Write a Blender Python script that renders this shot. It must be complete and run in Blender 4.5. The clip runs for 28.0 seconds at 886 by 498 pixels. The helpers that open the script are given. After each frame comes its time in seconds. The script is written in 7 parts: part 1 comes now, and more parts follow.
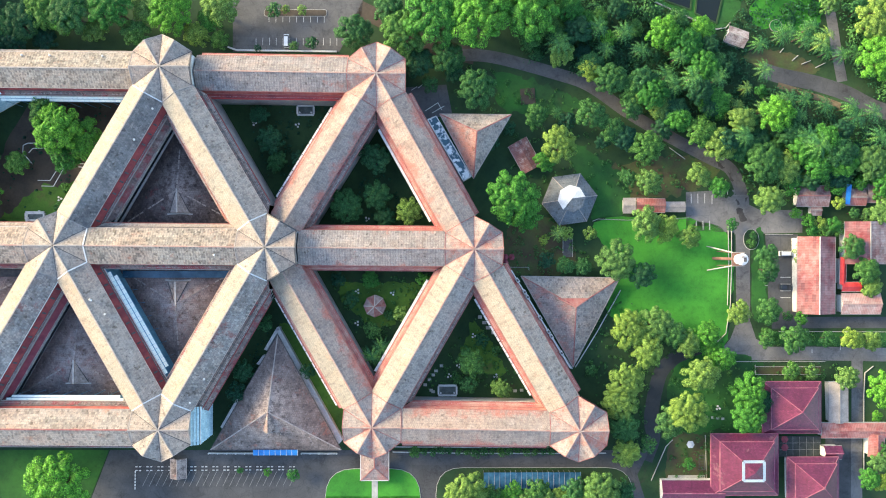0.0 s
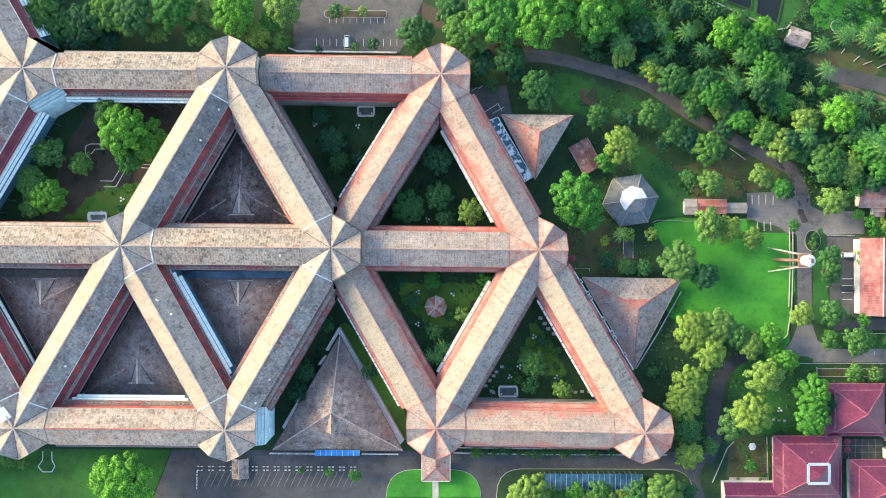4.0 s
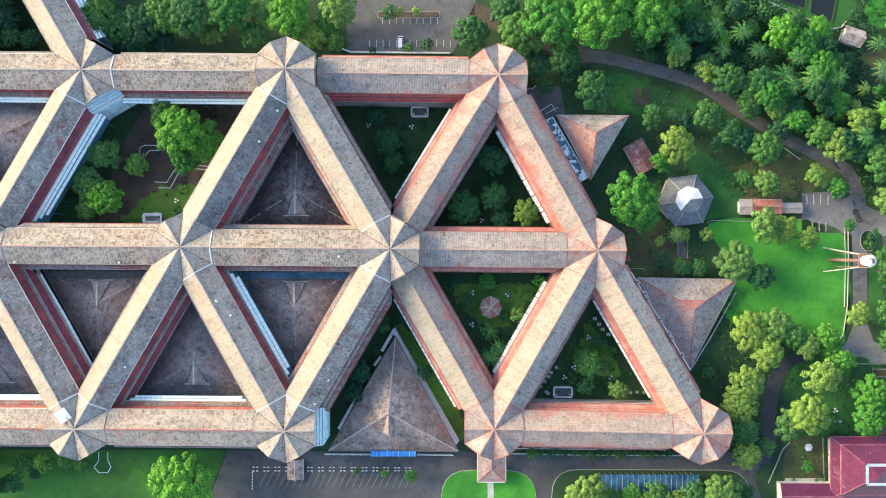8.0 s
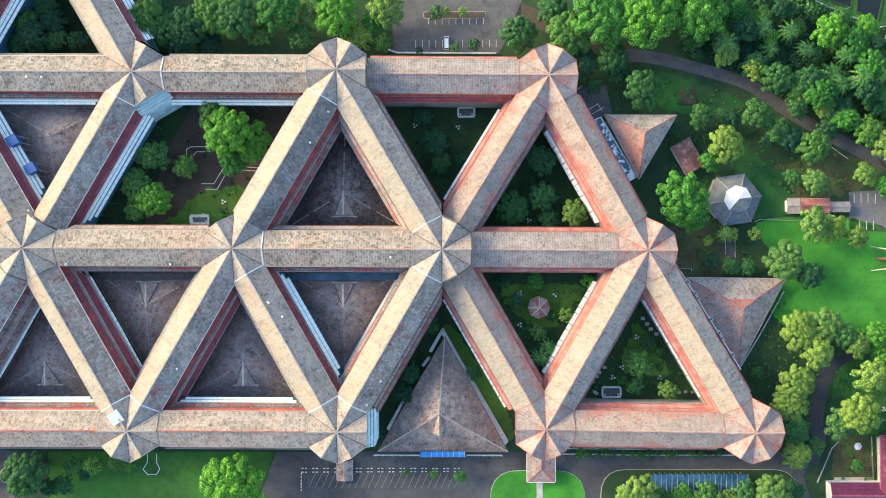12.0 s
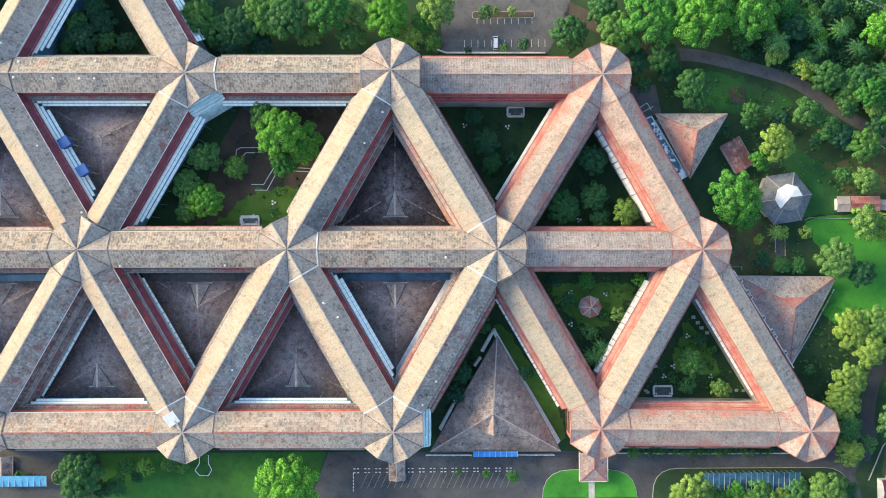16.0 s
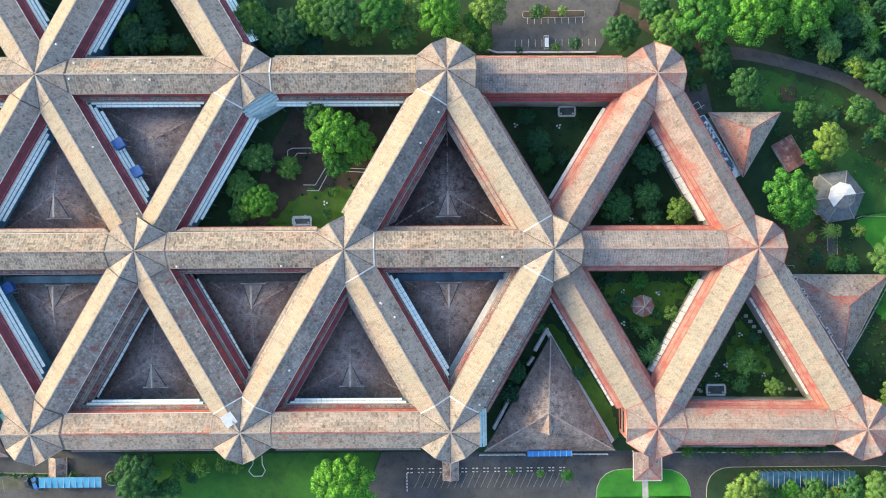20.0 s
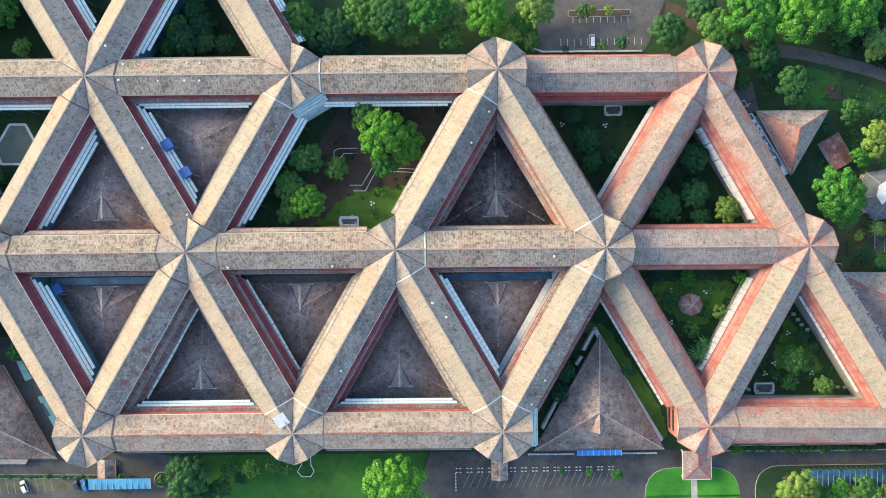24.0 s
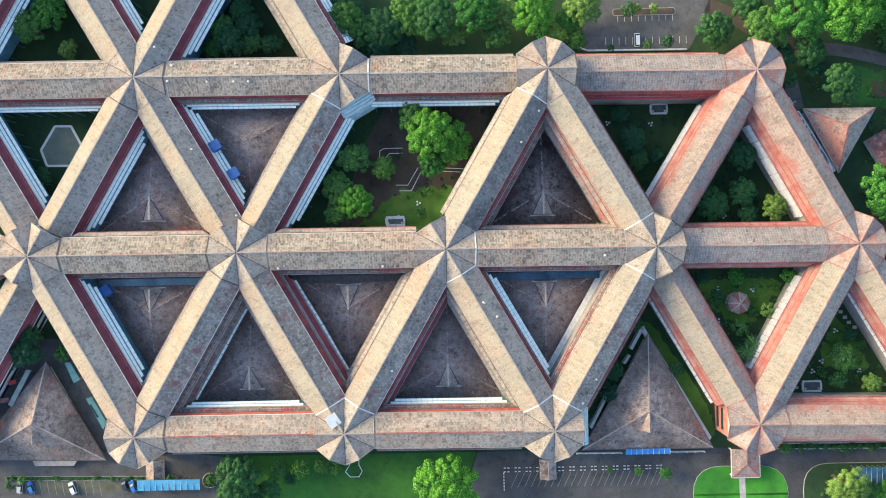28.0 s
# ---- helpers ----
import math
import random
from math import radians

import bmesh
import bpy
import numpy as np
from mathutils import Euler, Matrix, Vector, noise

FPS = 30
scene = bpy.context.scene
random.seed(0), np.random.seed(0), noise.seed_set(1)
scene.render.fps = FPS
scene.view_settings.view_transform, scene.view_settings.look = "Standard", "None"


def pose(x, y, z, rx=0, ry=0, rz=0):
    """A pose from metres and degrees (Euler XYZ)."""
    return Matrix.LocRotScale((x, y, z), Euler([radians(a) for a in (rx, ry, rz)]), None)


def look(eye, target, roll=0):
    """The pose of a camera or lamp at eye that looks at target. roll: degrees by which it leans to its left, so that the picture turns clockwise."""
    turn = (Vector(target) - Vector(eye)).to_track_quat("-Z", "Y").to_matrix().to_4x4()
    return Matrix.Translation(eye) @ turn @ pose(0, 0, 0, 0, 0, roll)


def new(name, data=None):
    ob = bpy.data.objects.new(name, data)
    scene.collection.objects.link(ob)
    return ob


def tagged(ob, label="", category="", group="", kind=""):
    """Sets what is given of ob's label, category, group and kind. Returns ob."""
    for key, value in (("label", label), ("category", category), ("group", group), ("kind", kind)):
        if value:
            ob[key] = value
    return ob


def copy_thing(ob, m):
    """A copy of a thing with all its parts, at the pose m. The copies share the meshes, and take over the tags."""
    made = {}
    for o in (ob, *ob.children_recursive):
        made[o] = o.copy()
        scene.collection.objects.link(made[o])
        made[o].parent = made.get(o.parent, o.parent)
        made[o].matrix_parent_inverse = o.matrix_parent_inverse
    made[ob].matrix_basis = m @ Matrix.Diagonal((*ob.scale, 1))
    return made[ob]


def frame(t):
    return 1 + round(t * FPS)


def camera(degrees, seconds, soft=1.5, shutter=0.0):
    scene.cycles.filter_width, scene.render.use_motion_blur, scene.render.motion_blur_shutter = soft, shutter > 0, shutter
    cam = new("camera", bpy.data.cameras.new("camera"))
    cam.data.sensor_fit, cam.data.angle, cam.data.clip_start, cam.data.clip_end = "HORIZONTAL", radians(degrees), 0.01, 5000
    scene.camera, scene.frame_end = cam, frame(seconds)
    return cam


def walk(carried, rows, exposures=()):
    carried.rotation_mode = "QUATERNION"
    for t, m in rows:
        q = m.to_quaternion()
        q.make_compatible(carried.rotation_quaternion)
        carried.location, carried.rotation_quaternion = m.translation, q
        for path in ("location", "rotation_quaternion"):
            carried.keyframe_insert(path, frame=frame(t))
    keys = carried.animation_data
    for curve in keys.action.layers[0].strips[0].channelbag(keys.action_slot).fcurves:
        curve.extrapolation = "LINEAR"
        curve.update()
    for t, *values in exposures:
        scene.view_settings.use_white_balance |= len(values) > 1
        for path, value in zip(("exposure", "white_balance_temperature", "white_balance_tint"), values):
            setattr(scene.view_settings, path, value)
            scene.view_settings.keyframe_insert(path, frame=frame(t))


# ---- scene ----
cam = camera(68.0, 28.0, soft=1.0)
METRES, EYE, TILT, LEAN, TURN, K = 122.0, 233.0, -90.0, -0.42, 0.0, 0.8907
ROWS = [
    (0.0, 0.0, 0.0, 0.0, -0.0, 0.0, -0.0),
    (0.5, -0.0211, -0.0003, 0.0003, 0.03, 0.01, -0.01),
    (1.0, -0.0414, -0.0007, 0.0003, 0.11, 0.02, -0.03),
    (1.5, -0.0613, -0.0011, 0.0006, 0.18, 0.02, -0.06),
    (2.0, -0.0807, -0.0012, 0.0003, 0.24, 0.04, -0.07),
    (2.5, -0.1001, -0.0012, 0.0002, 0.29, 0.05, -0.09),
    (3.0, -0.1191, -0.0011, 0.0008, 0.35, 0.04, -0.09),
    (3.5, -0.1377, -0.0008, 0.0008, 0.41, 0.04, -0.09),
    (5.5, -0.2145, -0.0001, 0.002, 0.52, 0.02, -0.06),
    (6.0, -0.2329, -0.0001, 0.0031, 0.56, -0.01, -0.05),
    (6.5, -0.2506, -0.0002, 0.0031, 0.6, 0.0, -0.04),
    (7.0, -0.2683, -0.0004, 0.0035, 0.63, -0.0, -0.03),
    (7.5, -0.2852, -0.0007, 0.003, 0.68, 0.02, -0.01),
    (8.0, -0.3025, -0.0008, 0.0036, 0.71, 0.01, 0.0),
    (8.5, -0.3192, -0.0011, 0.004, 0.73, 0.01, 0.03),
    (9.0, -0.3361, -0.0012, 0.0044, 0.74, 0.0, 0.05),
    (9.5, -0.3531, -0.0014, 0.0046, 0.75, 0.01, 0.07),
    (10.0, -0.3699, -0.0014, 0.0046, 0.75, 0.01, 0.11),
    (10.5, -0.3866, -0.0015, 0.0051, 0.75, 0.0, 0.13),
    (11.0, -0.4034, -0.0015, 0.0054, 0.75, 0.0, 0.17),
    (11.5, -0.4207, -0.0017, 0.0052, 0.74, 0.01, 0.2),
    (12.0, -0.4378, -0.0019, 0.0055, 0.73, 0.0, 0.23),
    (12.5, -0.4556, -0.0023, 0.0056, 0.71, 0.01, 0.27),
    (14.5, -0.5286, -0.0039, 0.0074, 0.66, -0.04, 0.4),
    (15.0, -0.5467, -0.0042, 0.0077, 0.68, -0.05, 0.44),
    (15.5, -0.5665, -0.0042, 0.0074, 0.65, -0.03, 0.47),
    (16.0, -0.5856, -0.0044, 0.0077, 0.64, -0.04, 0.5),
    (16.5, -0.6033, -0.005, 0.008, 0.69, -0.04, 0.53),
    (17.0, -0.6237, -0.0049, 0.0082, 0.65, -0.04, 0.55),
    (17.5, -0.6424, -0.0051, 0.0081, 0.66, -0.04, 0.59),
    (18.0, -0.6613, -0.0054, 0.0078, 0.67, -0.03, 0.6),
    (18.5, -0.6788, -0.0057, 0.0085, 0.71, -0.04, 0.64),
    (19.0, -0.6971, -0.006, 0.0081, 0.71, -0.03, 0.67),
    (19.5, -0.7147, -0.0064, 0.0088, 0.71, -0.05, 0.7),
    (20.0, -0.7322, -0.0068, 0.0083, 0.71, -0.03, 0.73),
    (20.5, -0.749, -0.0072, 0.0087, 0.71, -0.03, 0.76),
    (21.0, -0.7662, -0.0074, 0.0088, 0.7, -0.03, 0.79),
    (21.5, -0.7819, -0.0075, 0.0087, 0.71, -0.01, 0.83),
    (23.5, -0.8502, -0.0078, 0.0101, 0.72, -0.05, 0.97),
    (24.0, -0.8674, -0.008, 0.0104, 0.71, -0.05, 1.0),
    (24.5, -0.8841, -0.0081, 0.0105, 0.71, -0.05, 1.03),
    (25.0, -0.9013, -0.0083, 0.0108, 0.69, -0.06, 1.06),
    (25.5, -0.9177, -0.0084, 0.0107, 0.7, -0.05, 1.1),
    (26.0, -0.934, -0.0085, 0.0108, 0.7, -0.04, 1.14),
    (26.5, -0.9504, -0.0088, 0.0112, 0.72, -0.05, 1.18),
    (27.0, -0.9669, -0.009, 0.0119, 0.72, -0.06, 1.22),
    (27.5, -0.9832, -0.0094, 0.0123, 0.72, -0.07, 1.26),
    (28.0, -0.9997, -0.0097, 0.0126, 0.73, -0.07, 1.3),
]
walk(cam, [(t, pose(0, 0, EYE, TILT, LEAN, TURN) @ pose(METRES * x, METRES * K * y, METRES * z, 90 + pitch / K, roll, yaw / K)) for t, x, y, z, yaw, pitch, roll in ROWS],
     [(0.0, 1.77), (10.0, 1.64), (28.0, 1.40)])

# ---- sky, sun and exposure ----
world = bpy.data.worlds.new("sky")
scene.world = world
world.use_nodes = True
SUN_EL, SUN_AZ = radians(19), radians(292)      # azimuth clockwise from +y
sky = world.node_tree.nodes.new("ShaderNodeTexSky")
sky.sky_type, sky.sun_disc, sky.sun_elevation, sky.sun_rotation = "NISHITA", False, SUN_EL, SUN_AZ
sky.dust_density = 1.0
back = world.node_tree.nodes["Background"]
world.node_tree.links.new(sky.outputs[0], back.inputs[0])
back.inputs[1].default_value = 0.163
sun = new("sun", bpy.data.lights.new("sun", "SUN"))
sun.data.energy, sun.data.angle, sun.data.color = 3.15, radians(24), (1.0, 0.79, 0.44)
sun_way = Vector((math.sin(SUN_AZ) * math.cos(SUN_EL), math.cos(SUN_AZ) * math.cos(SUN_EL), math.sin(SUN_EL)))
sun.matrix_world = look((0, 0, 200), Vector((0, 0, 200)) - sun_way)


# ---- materials ----
def material(name, rough=0.8, metal=0.0):
    m = bpy.data.materials.new(name)
    m.use_nodes = True
    nt = m.node_tree
    b = nt.nodes["Principled BSDF"]
    b.inputs["Roughness"].default_value, b.inputs["Metallic"].default_value = rough, metal
    return m, nt, b


def node(nt, kind, **values):
    n = nt.nodes.new(kind)
    for k, v in values.items():
        n.inputs[k.replace("_", " ")].default_value = v
    return n


def ramp(nt, source, stops):
    r = nt.nodes.new("ShaderNodeValToRGB")
    while len(r.color_ramp.elements) < len(stops):
        r.color_ramp.elements.new(0.5)
    for e, (p, c) in zip(r.color_ramp.elements, stops):
        e.position, e.color = p, (*c, 1)
    nt.links.new(source, r.inputs[0])
    return r.outputs[0]


def mix(nt, factor, a, b, how="MIX"):
    n = nt.nodes.new("ShaderNodeMix")
    n.data_type, n.blend_type = "RGBA", how
    for sock, v in ((n.inputs[0], factor), (n.inputs[6], a), (n.inputs[7], b)):
        if isinstance(v, (int, float)):
            sock.default_value = v
        elif isinstance(v, tuple):
            sock.default_value = (*v, 1)
        else:
            nt.links.new(v, sock)
    return n.outputs[2]


def bump(nt, b, height, strength=0.4, distance=0.1):
    n = node(nt, "ShaderNodeBump", Strength=strength, Distance=distance)
    nt.links.new(height, n.inputs["Height"])
    nt.links.new(n.outputs[0], b.inputs["Normal"])


def coords(nt, which="Object", scale=(1, 1, 1)):
    c = nt.nodes.new("ShaderNodeTexCoord")
    mp = node(nt, "ShaderNodeMapping", Scale=scale)
    nt.links.new(c.outputs[which], mp.inputs[0])
    return mp.outputs[0]


def world_coords(nt, scale=1.0):
    c = nt.nodes.new("ShaderNodeNewGeometry")
    mp = node(nt, "ShaderNodeMapping", Scale=(scale, scale, scale))
    nt.links.new(c.outputs["Position"], mp.inputs[0])
    return mp.outputs[0]


def noise_of(nt, vec, scale, detail=4.0, rough=0.6):
    n = node(nt, "ShaderNodeTexNoise", Scale=scale, Detail=detail, Roughness=rough)
    nt.links.new(vec, n.inputs["Vector"])
    return n.outputs[0]


def mottled(name, a, b, scale=0.3, fine=4.0, rough=0.85, metal=0.0, relief=0.3, depth=0.05, low=0.35, high=0.65):
    """Two colours in large stains, with fine grain and relief."""
    m, nt, s = material(name, rough, metal)
    w = world_coords(nt)
    big = ramp(nt, noise_of(nt, w, scale), [(low, a), (high, b)])
    f = noise_of(nt, w, fine, 3)
    grain = ramp(nt, f, [(0.25, (0.62, 0.62, 0.62)), (0.75, (1, 1, 1))])
    nt.links.new(mix(nt, 0.75, big, grain, "MULTIPLY"), s.inputs["Base Color"])
    bump(nt, s, f, relief, depth)
    return m


def shingle(name, base, light, dark, red, red_low, red_high, row=0.72, rib=False, edge=0.0, worn=0.14, batches=0.7, stains=0.36, moss=0.75, ridge=None, lichen=0.85, rough=0.85):
    """Weathered roof shingles laid in courses along local x; moss stains, pale and dark patches, old red paint (more of it towards the eaves by edge)."""
    m, nt, s = material(name, rough)
    uv = coords(nt)
    w = world_coords(nt)
    br = node(nt, "ShaderNodeTexBrick", Scale=1.0, Mortar_Size=0.035, Bias=0.0, Brick_Width=0.68, Row_Height=row)
    br.inputs["Color1"].default_value, br.inputs["Color2"].default_value = (0, 0, 0, 1), (1, 1, 1, 1)
    br.inputs["Mortar"].default_value = (0.5, 0.5, 0.5, 1)
    nt.links.new(uv, br.inputs["Vector"])
    tile = ramp(nt, br.outputs["Color"], [(0.0, dark), (worn, dark), (worn + 0.1, base), (0.9 - worn, base), (1.0 - worn * 0.6, light), (1.0, light)])
    # some courses were relaid in lighter or darker batches
    patches = node(nt, "ShaderNodeTexBrick", Scale=0.31, Mortar_Size=0.0, Bias=0.0, Brick_Width=1.6, Row_Height=0.45)
    patches.inputs["Color1"].default_value, patches.inputs["Color2"].default_value = (0, 0, 0, 1), (1, 1, 1, 1)
    nt.links.new(uv, patches.inputs["Vector"])
    batch = ramp(nt, patches.outputs["Color"], [(0.05, (0.72, 0.70, 0.70)), (0.3, (1, 1, 1)), (0.8, (1, 1, 1)), (1.0, (1.18, 1.16, 1.12))])
    col = mix(nt, batches, tile, batch, "MULTIPLY")
    # slow change of hue over several metres: pinkish here, slate grey there
    drift = ramp(nt, noise_of(nt, w, 0.055, 4, 0.6), [(0.34, (0.86, 0.93, 1.0)), (0.5, (1, 1, 1)), (0.66, (1.10, 0.94, 0.89))])
    col = mix(nt, 0.9, col, drift, "MULTIPLY")
    # smaller flecks of blue grey and rust over a metre or two
    fleck = ramp(nt, noise_of(nt, w, 0.34, 5, 0.7), [(0.36, (0.80, 0.88, 0.97)), (0.5, (1, 1, 1)), (0.64, (1.14, 1.0, 0.93))])
    col = mix(nt, 0.25 + batches * 0.7, col, fleck, "MULTIPLY")
    # rain streaks that run down the slope
    run = noise_of(nt, coords(nt, "Object", (0.9, 0.13, 0.13)), 1.0, 5, 0.7)
    col = mix(nt, 0.75, col, ramp(nt, run, [(0.34, (0.66, 0.66, 0.67)), (0.5, (1, 1, 1)), (0.7, (1.1, 1.09, 1.07))]), "MULTIPLY")
    stain = ramp(nt, noise_of(nt, w, 0.14, 7, 0.68), [(0.36, tuple(c * 0.55 for c in dark)), (0.56, base), (0.7, light)])
    col = mix(nt, stains, col, stain)
    if ridge:
        # pale streaks that spread from the ridges and fade towards the eaves
        far = nt.nodes.new("ShaderNodeVectorMath")
        far.operation = "LENGTH"
        flat = nt.nodes.new("ShaderNodeMapping")
        flat.inputs["Scale"].default_value = (1.0, 0.75, 0.0)
        nt.links.new(uv, flat.inputs[0])
        nt.links.new(flat.outputs[0], far.inputs[0])
        near = nt.nodes.new("ShaderNodeMapRange")
        near.inputs["From Min"].default_value, near.inputs["From Max"].default_value = 12.0, 1.0
        nt.links.new(far.outputs["Value"], near.inputs["Value"])
        wash = nt.nodes.new("ShaderNodeMath")
        wash.operation = "MULTIPLY"
        nt.links.new(near.outputs[0], wash.inputs[0])
        nt.links.new(ramp(nt, noise_of(nt, w, 0.45, 7, 0.75), [(0.42, (0, 0, 0)), (0.56, (1, 1, 1))]), wash.inputs[1])
        col = mix(nt, wash.outputs[0], col, ridge)
    n = noise_of(nt, w, 0.13, 7, 0.75)
    if edge:
        sep = nt.nodes.new("ShaderNodeSeparateXYZ")
        nt.links.new(uv, sep.inputs[0])
        ab = nt.nodes.new("ShaderNodeMath")
        ab.operation = "ABSOLUTE"
        nt.links.new(sep.outputs[1], ab.inputs[0])
        ma = nt.nodes.new("ShaderNodeMath")
        ma.operation = "MULTIPLY_ADD"
        nt.links.new(ab.outputs[0], ma.inputs[0])
        ma.inputs[1].default_value, ma.inputs[2].default_value = edge / 5.8, -edge * 0.5
        ad = nt.nodes.new("ShaderNodeMath")
        nt.links.new(n, ad.inputs[0])
        nt.links.new(ma.outputs[0], ad.inputs[1])
        n = ad.outputs[0]
    col = mix(nt, ramp(nt, n, [(red_low, (0, 0, 0)), (red_high, (0.85, 0.85, 0.85))]), col, red)
    spots = ramp(nt, noise_of(nt, w, 0.8, 6, 0.75), [(0.33, (0.40, 0.41, 0.43)), (0.45, (1, 1, 1))])
    col = mix(nt, moss, col, spots, "MULTIPLY")
    # lichen: soft dark spots a hand to a metre wide
    holes = ramp(nt, noise_of(nt, w, 0.62, 2, 0.45), [(0.27, (0.42, 0.40, 0.37)), (0.36, (1, 1, 1))])
    col = mix(nt, lichen, col, holes, "MULTIPLY")
    dots = ramp(nt, noise_of(nt, w, 1.35, 1, 0.4), [(0.25, (0.36, 0.34, 0.32)), (0.31, (1, 1, 1))])
    col = mix(nt, lichen * 0.9, col, dots, "MULTIPLY")
    grit = ramp(nt, noise_of(nt, w, 2.1, 4, 0.85), [(0.3, (0.62, 0.62, 0.63)), (0.62, (1.12, 1.12, 1.11))])
    col = mix(nt, 0.8, col, grit, "MULTIPLY")
    joint = nt.nodes.new("ShaderNodeMath")
    joint.operation = "MULTIPLY"
    nt.links.new(br.outputs["Fac"], joint.inputs[0])
    nt.links.new(noise_of(nt, w, 0.5, 3, 0.7), joint.inputs[1])
    lines = mix(nt, joint.outputs[0], col, tuple(c * 0.4 for c in base))
    if rib:
        wv = node(nt, "ShaderNodeTexWave", Scale=0.36, Distortion=0.5)
        nt.links.new(uv, wv.inputs["Vector"])
        lines = mix(nt, 0.36, lines, ramp(nt, wv.outputs[0], [(0.1, (0.55, 0.54, 0.53)), (0.45, (1, 1, 1))]), "MULTIPLY")
    nt.links.new(lines, s.inputs["Base Color"])
    bump(nt, s, br.outputs["Fac"], -0.4, 0.05)
    return m


GREY = (0.380, 0.330, 0.288)
roof_grey = shingle("grey weathered shingles", GREY, (0.437, 0.386, 0.330), (0.219, 0.193, 0.172), (0.408, 0.160, 0.100), 0.63, 0.72, worn=0.22)
roof_flat = shingle("grey ribbed shingles with mossy courses", (0.389, 0.339, 0.285), (0.457, 0.404, 0.339), (0.180, 0.158, 0.142), (0.427, 0.179, 0.117), 0.59, 0.70, worn=0.25, rib=True)
roof_patch = shingle("grey shingles with relaid red patches", GREY, (0.437, 0.381, 0.321), (0.219, 0.193, 0.172), (0.427, 0.188, 0.109), 0.57, 0.68, worn=0.22)
roof_plain = shingle("evenly bleached grey shingles", GREY, (0.418, 0.369, 0.317), (0.243, 0.216, 0.196), (0.408, 0.169, 0.109), 0.62, 0.74, worn=0.17, batches=0.4)
# Sun-facing slopes: smoother and yellower, so part of the sunlight is in the colour.
roof_sunside = shingle("smooth warm shingles for sunlit slopes", (0.364, 0.318, 0.256), (0.396, 0.344, 0.280), (0.288, 0.250, 0.203), (0.405, 0.229, 0.154), 0.56, 0.76, worn=0.07, batches=0.12, stains=0.22, moss=0.35, lichen=0.45)
# Slopes away from the sun: patched tiles, with shade put into a darker base.
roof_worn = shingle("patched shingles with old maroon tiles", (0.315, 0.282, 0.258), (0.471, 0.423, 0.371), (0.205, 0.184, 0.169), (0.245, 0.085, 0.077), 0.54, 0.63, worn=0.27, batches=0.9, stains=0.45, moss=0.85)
roof_bluegrey = shingle("dark blue-grey shingles", (0.213, 0.201, 0.195), (0.372, 0.335, 0.305), (0.125, 0.121, 0.120), (0.312, 0.083, 0.070), 0.64, 0.73, worn=0.2, stains=0.6)
roof_pink = shingle("faded red painted shingles", (0.363, 0.293, 0.253), (0.415, 0.337, 0.288), (0.276, 0.222, 0.201), (0.415, 0.127, 0.096), 0.57, 0.74, edge=0.34, batches=0.35, lichen=0.45)
roof_star = shingle("faded shingles with red streaks", (0.381, 0.317, 0.282), (0.450, 0.373, 0.324), (0.276, 0.226, 0.213), (0.415, 0.135, 0.096), 0.50, 0.64, lichen=0.45)
roof_red = shingle("red stained shingles", (0.42, 0.34, 0.30), (0.52, 0.44, 0.38), (0.30, 0.24, 0.22), (0.46, 0.16, 0.11), 0.36, 0.56)
roof_rose = shingle("brown pink weathered shingles", (0.34, 0.265, 0.245), (0.42, 0.35, 0.32), (0.25, 0.19, 0.18), (0.44, 0.15, 0.12), 0.50, 0.66)
roof_rib = shingle("grey ribbed shingles", (0.346, 0.305, 0.285), (0.432, 0.373, 0.340), (0.243, 0.210, 0.205), (0.399, 0.135, 0.096), 0.60, 0.70, rib=True, edge=0.12)
roof_dark = shingle("dark mossy shingles", (0.297, 0.217, 0.203), (0.471, 0.365, 0.336), (0.153, 0.114, 0.110), (0.327, 0.096, 0.091), 0.58, 0.70, stains=0.6, ridge=(0.428, 0.382, 0.371))
roof_black = shingle("blackened mossy shingles", (0.117, 0.089, 0.088), (0.256, 0.207, 0.194), (0.057, 0.043, 0.045), (0.256, 0.052, 0.059), 0.60, 0.70, stains=0.6, ridge=(0.376, 0.326, 0.313))
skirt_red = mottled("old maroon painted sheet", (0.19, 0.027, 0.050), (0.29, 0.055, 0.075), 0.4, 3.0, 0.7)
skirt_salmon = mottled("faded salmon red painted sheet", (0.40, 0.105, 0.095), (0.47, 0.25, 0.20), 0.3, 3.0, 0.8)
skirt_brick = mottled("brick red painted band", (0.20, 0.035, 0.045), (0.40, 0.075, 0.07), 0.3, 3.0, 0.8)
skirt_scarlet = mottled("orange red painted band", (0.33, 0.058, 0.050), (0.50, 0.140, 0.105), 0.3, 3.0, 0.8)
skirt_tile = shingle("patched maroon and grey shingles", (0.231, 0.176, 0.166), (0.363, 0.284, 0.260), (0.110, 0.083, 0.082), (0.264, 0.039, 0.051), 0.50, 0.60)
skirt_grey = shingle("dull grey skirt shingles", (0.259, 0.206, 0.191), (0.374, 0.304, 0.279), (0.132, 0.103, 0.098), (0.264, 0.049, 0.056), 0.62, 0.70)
bright_red = mottled("bright red coated sheet", (0.50, 0.03, 0.035), (0.62, 0.07, 0.06), 0.4, 2.0, 0.55)
cap_red = mottled("red ridge tile", (0.29, 0.080, 0.080), (0.42, 0.21, 0.18), 0.5)
cap_hall = mottled("brown ridge tile", (0.30, 0.25, 0.23), (0.52, 0.45, 0.42), 0.5)
cap_rose = mottled("faded pink ridge tile", (0.40, 0.22, 0.18), (0.46, 0.38, 0.33), 0.4)
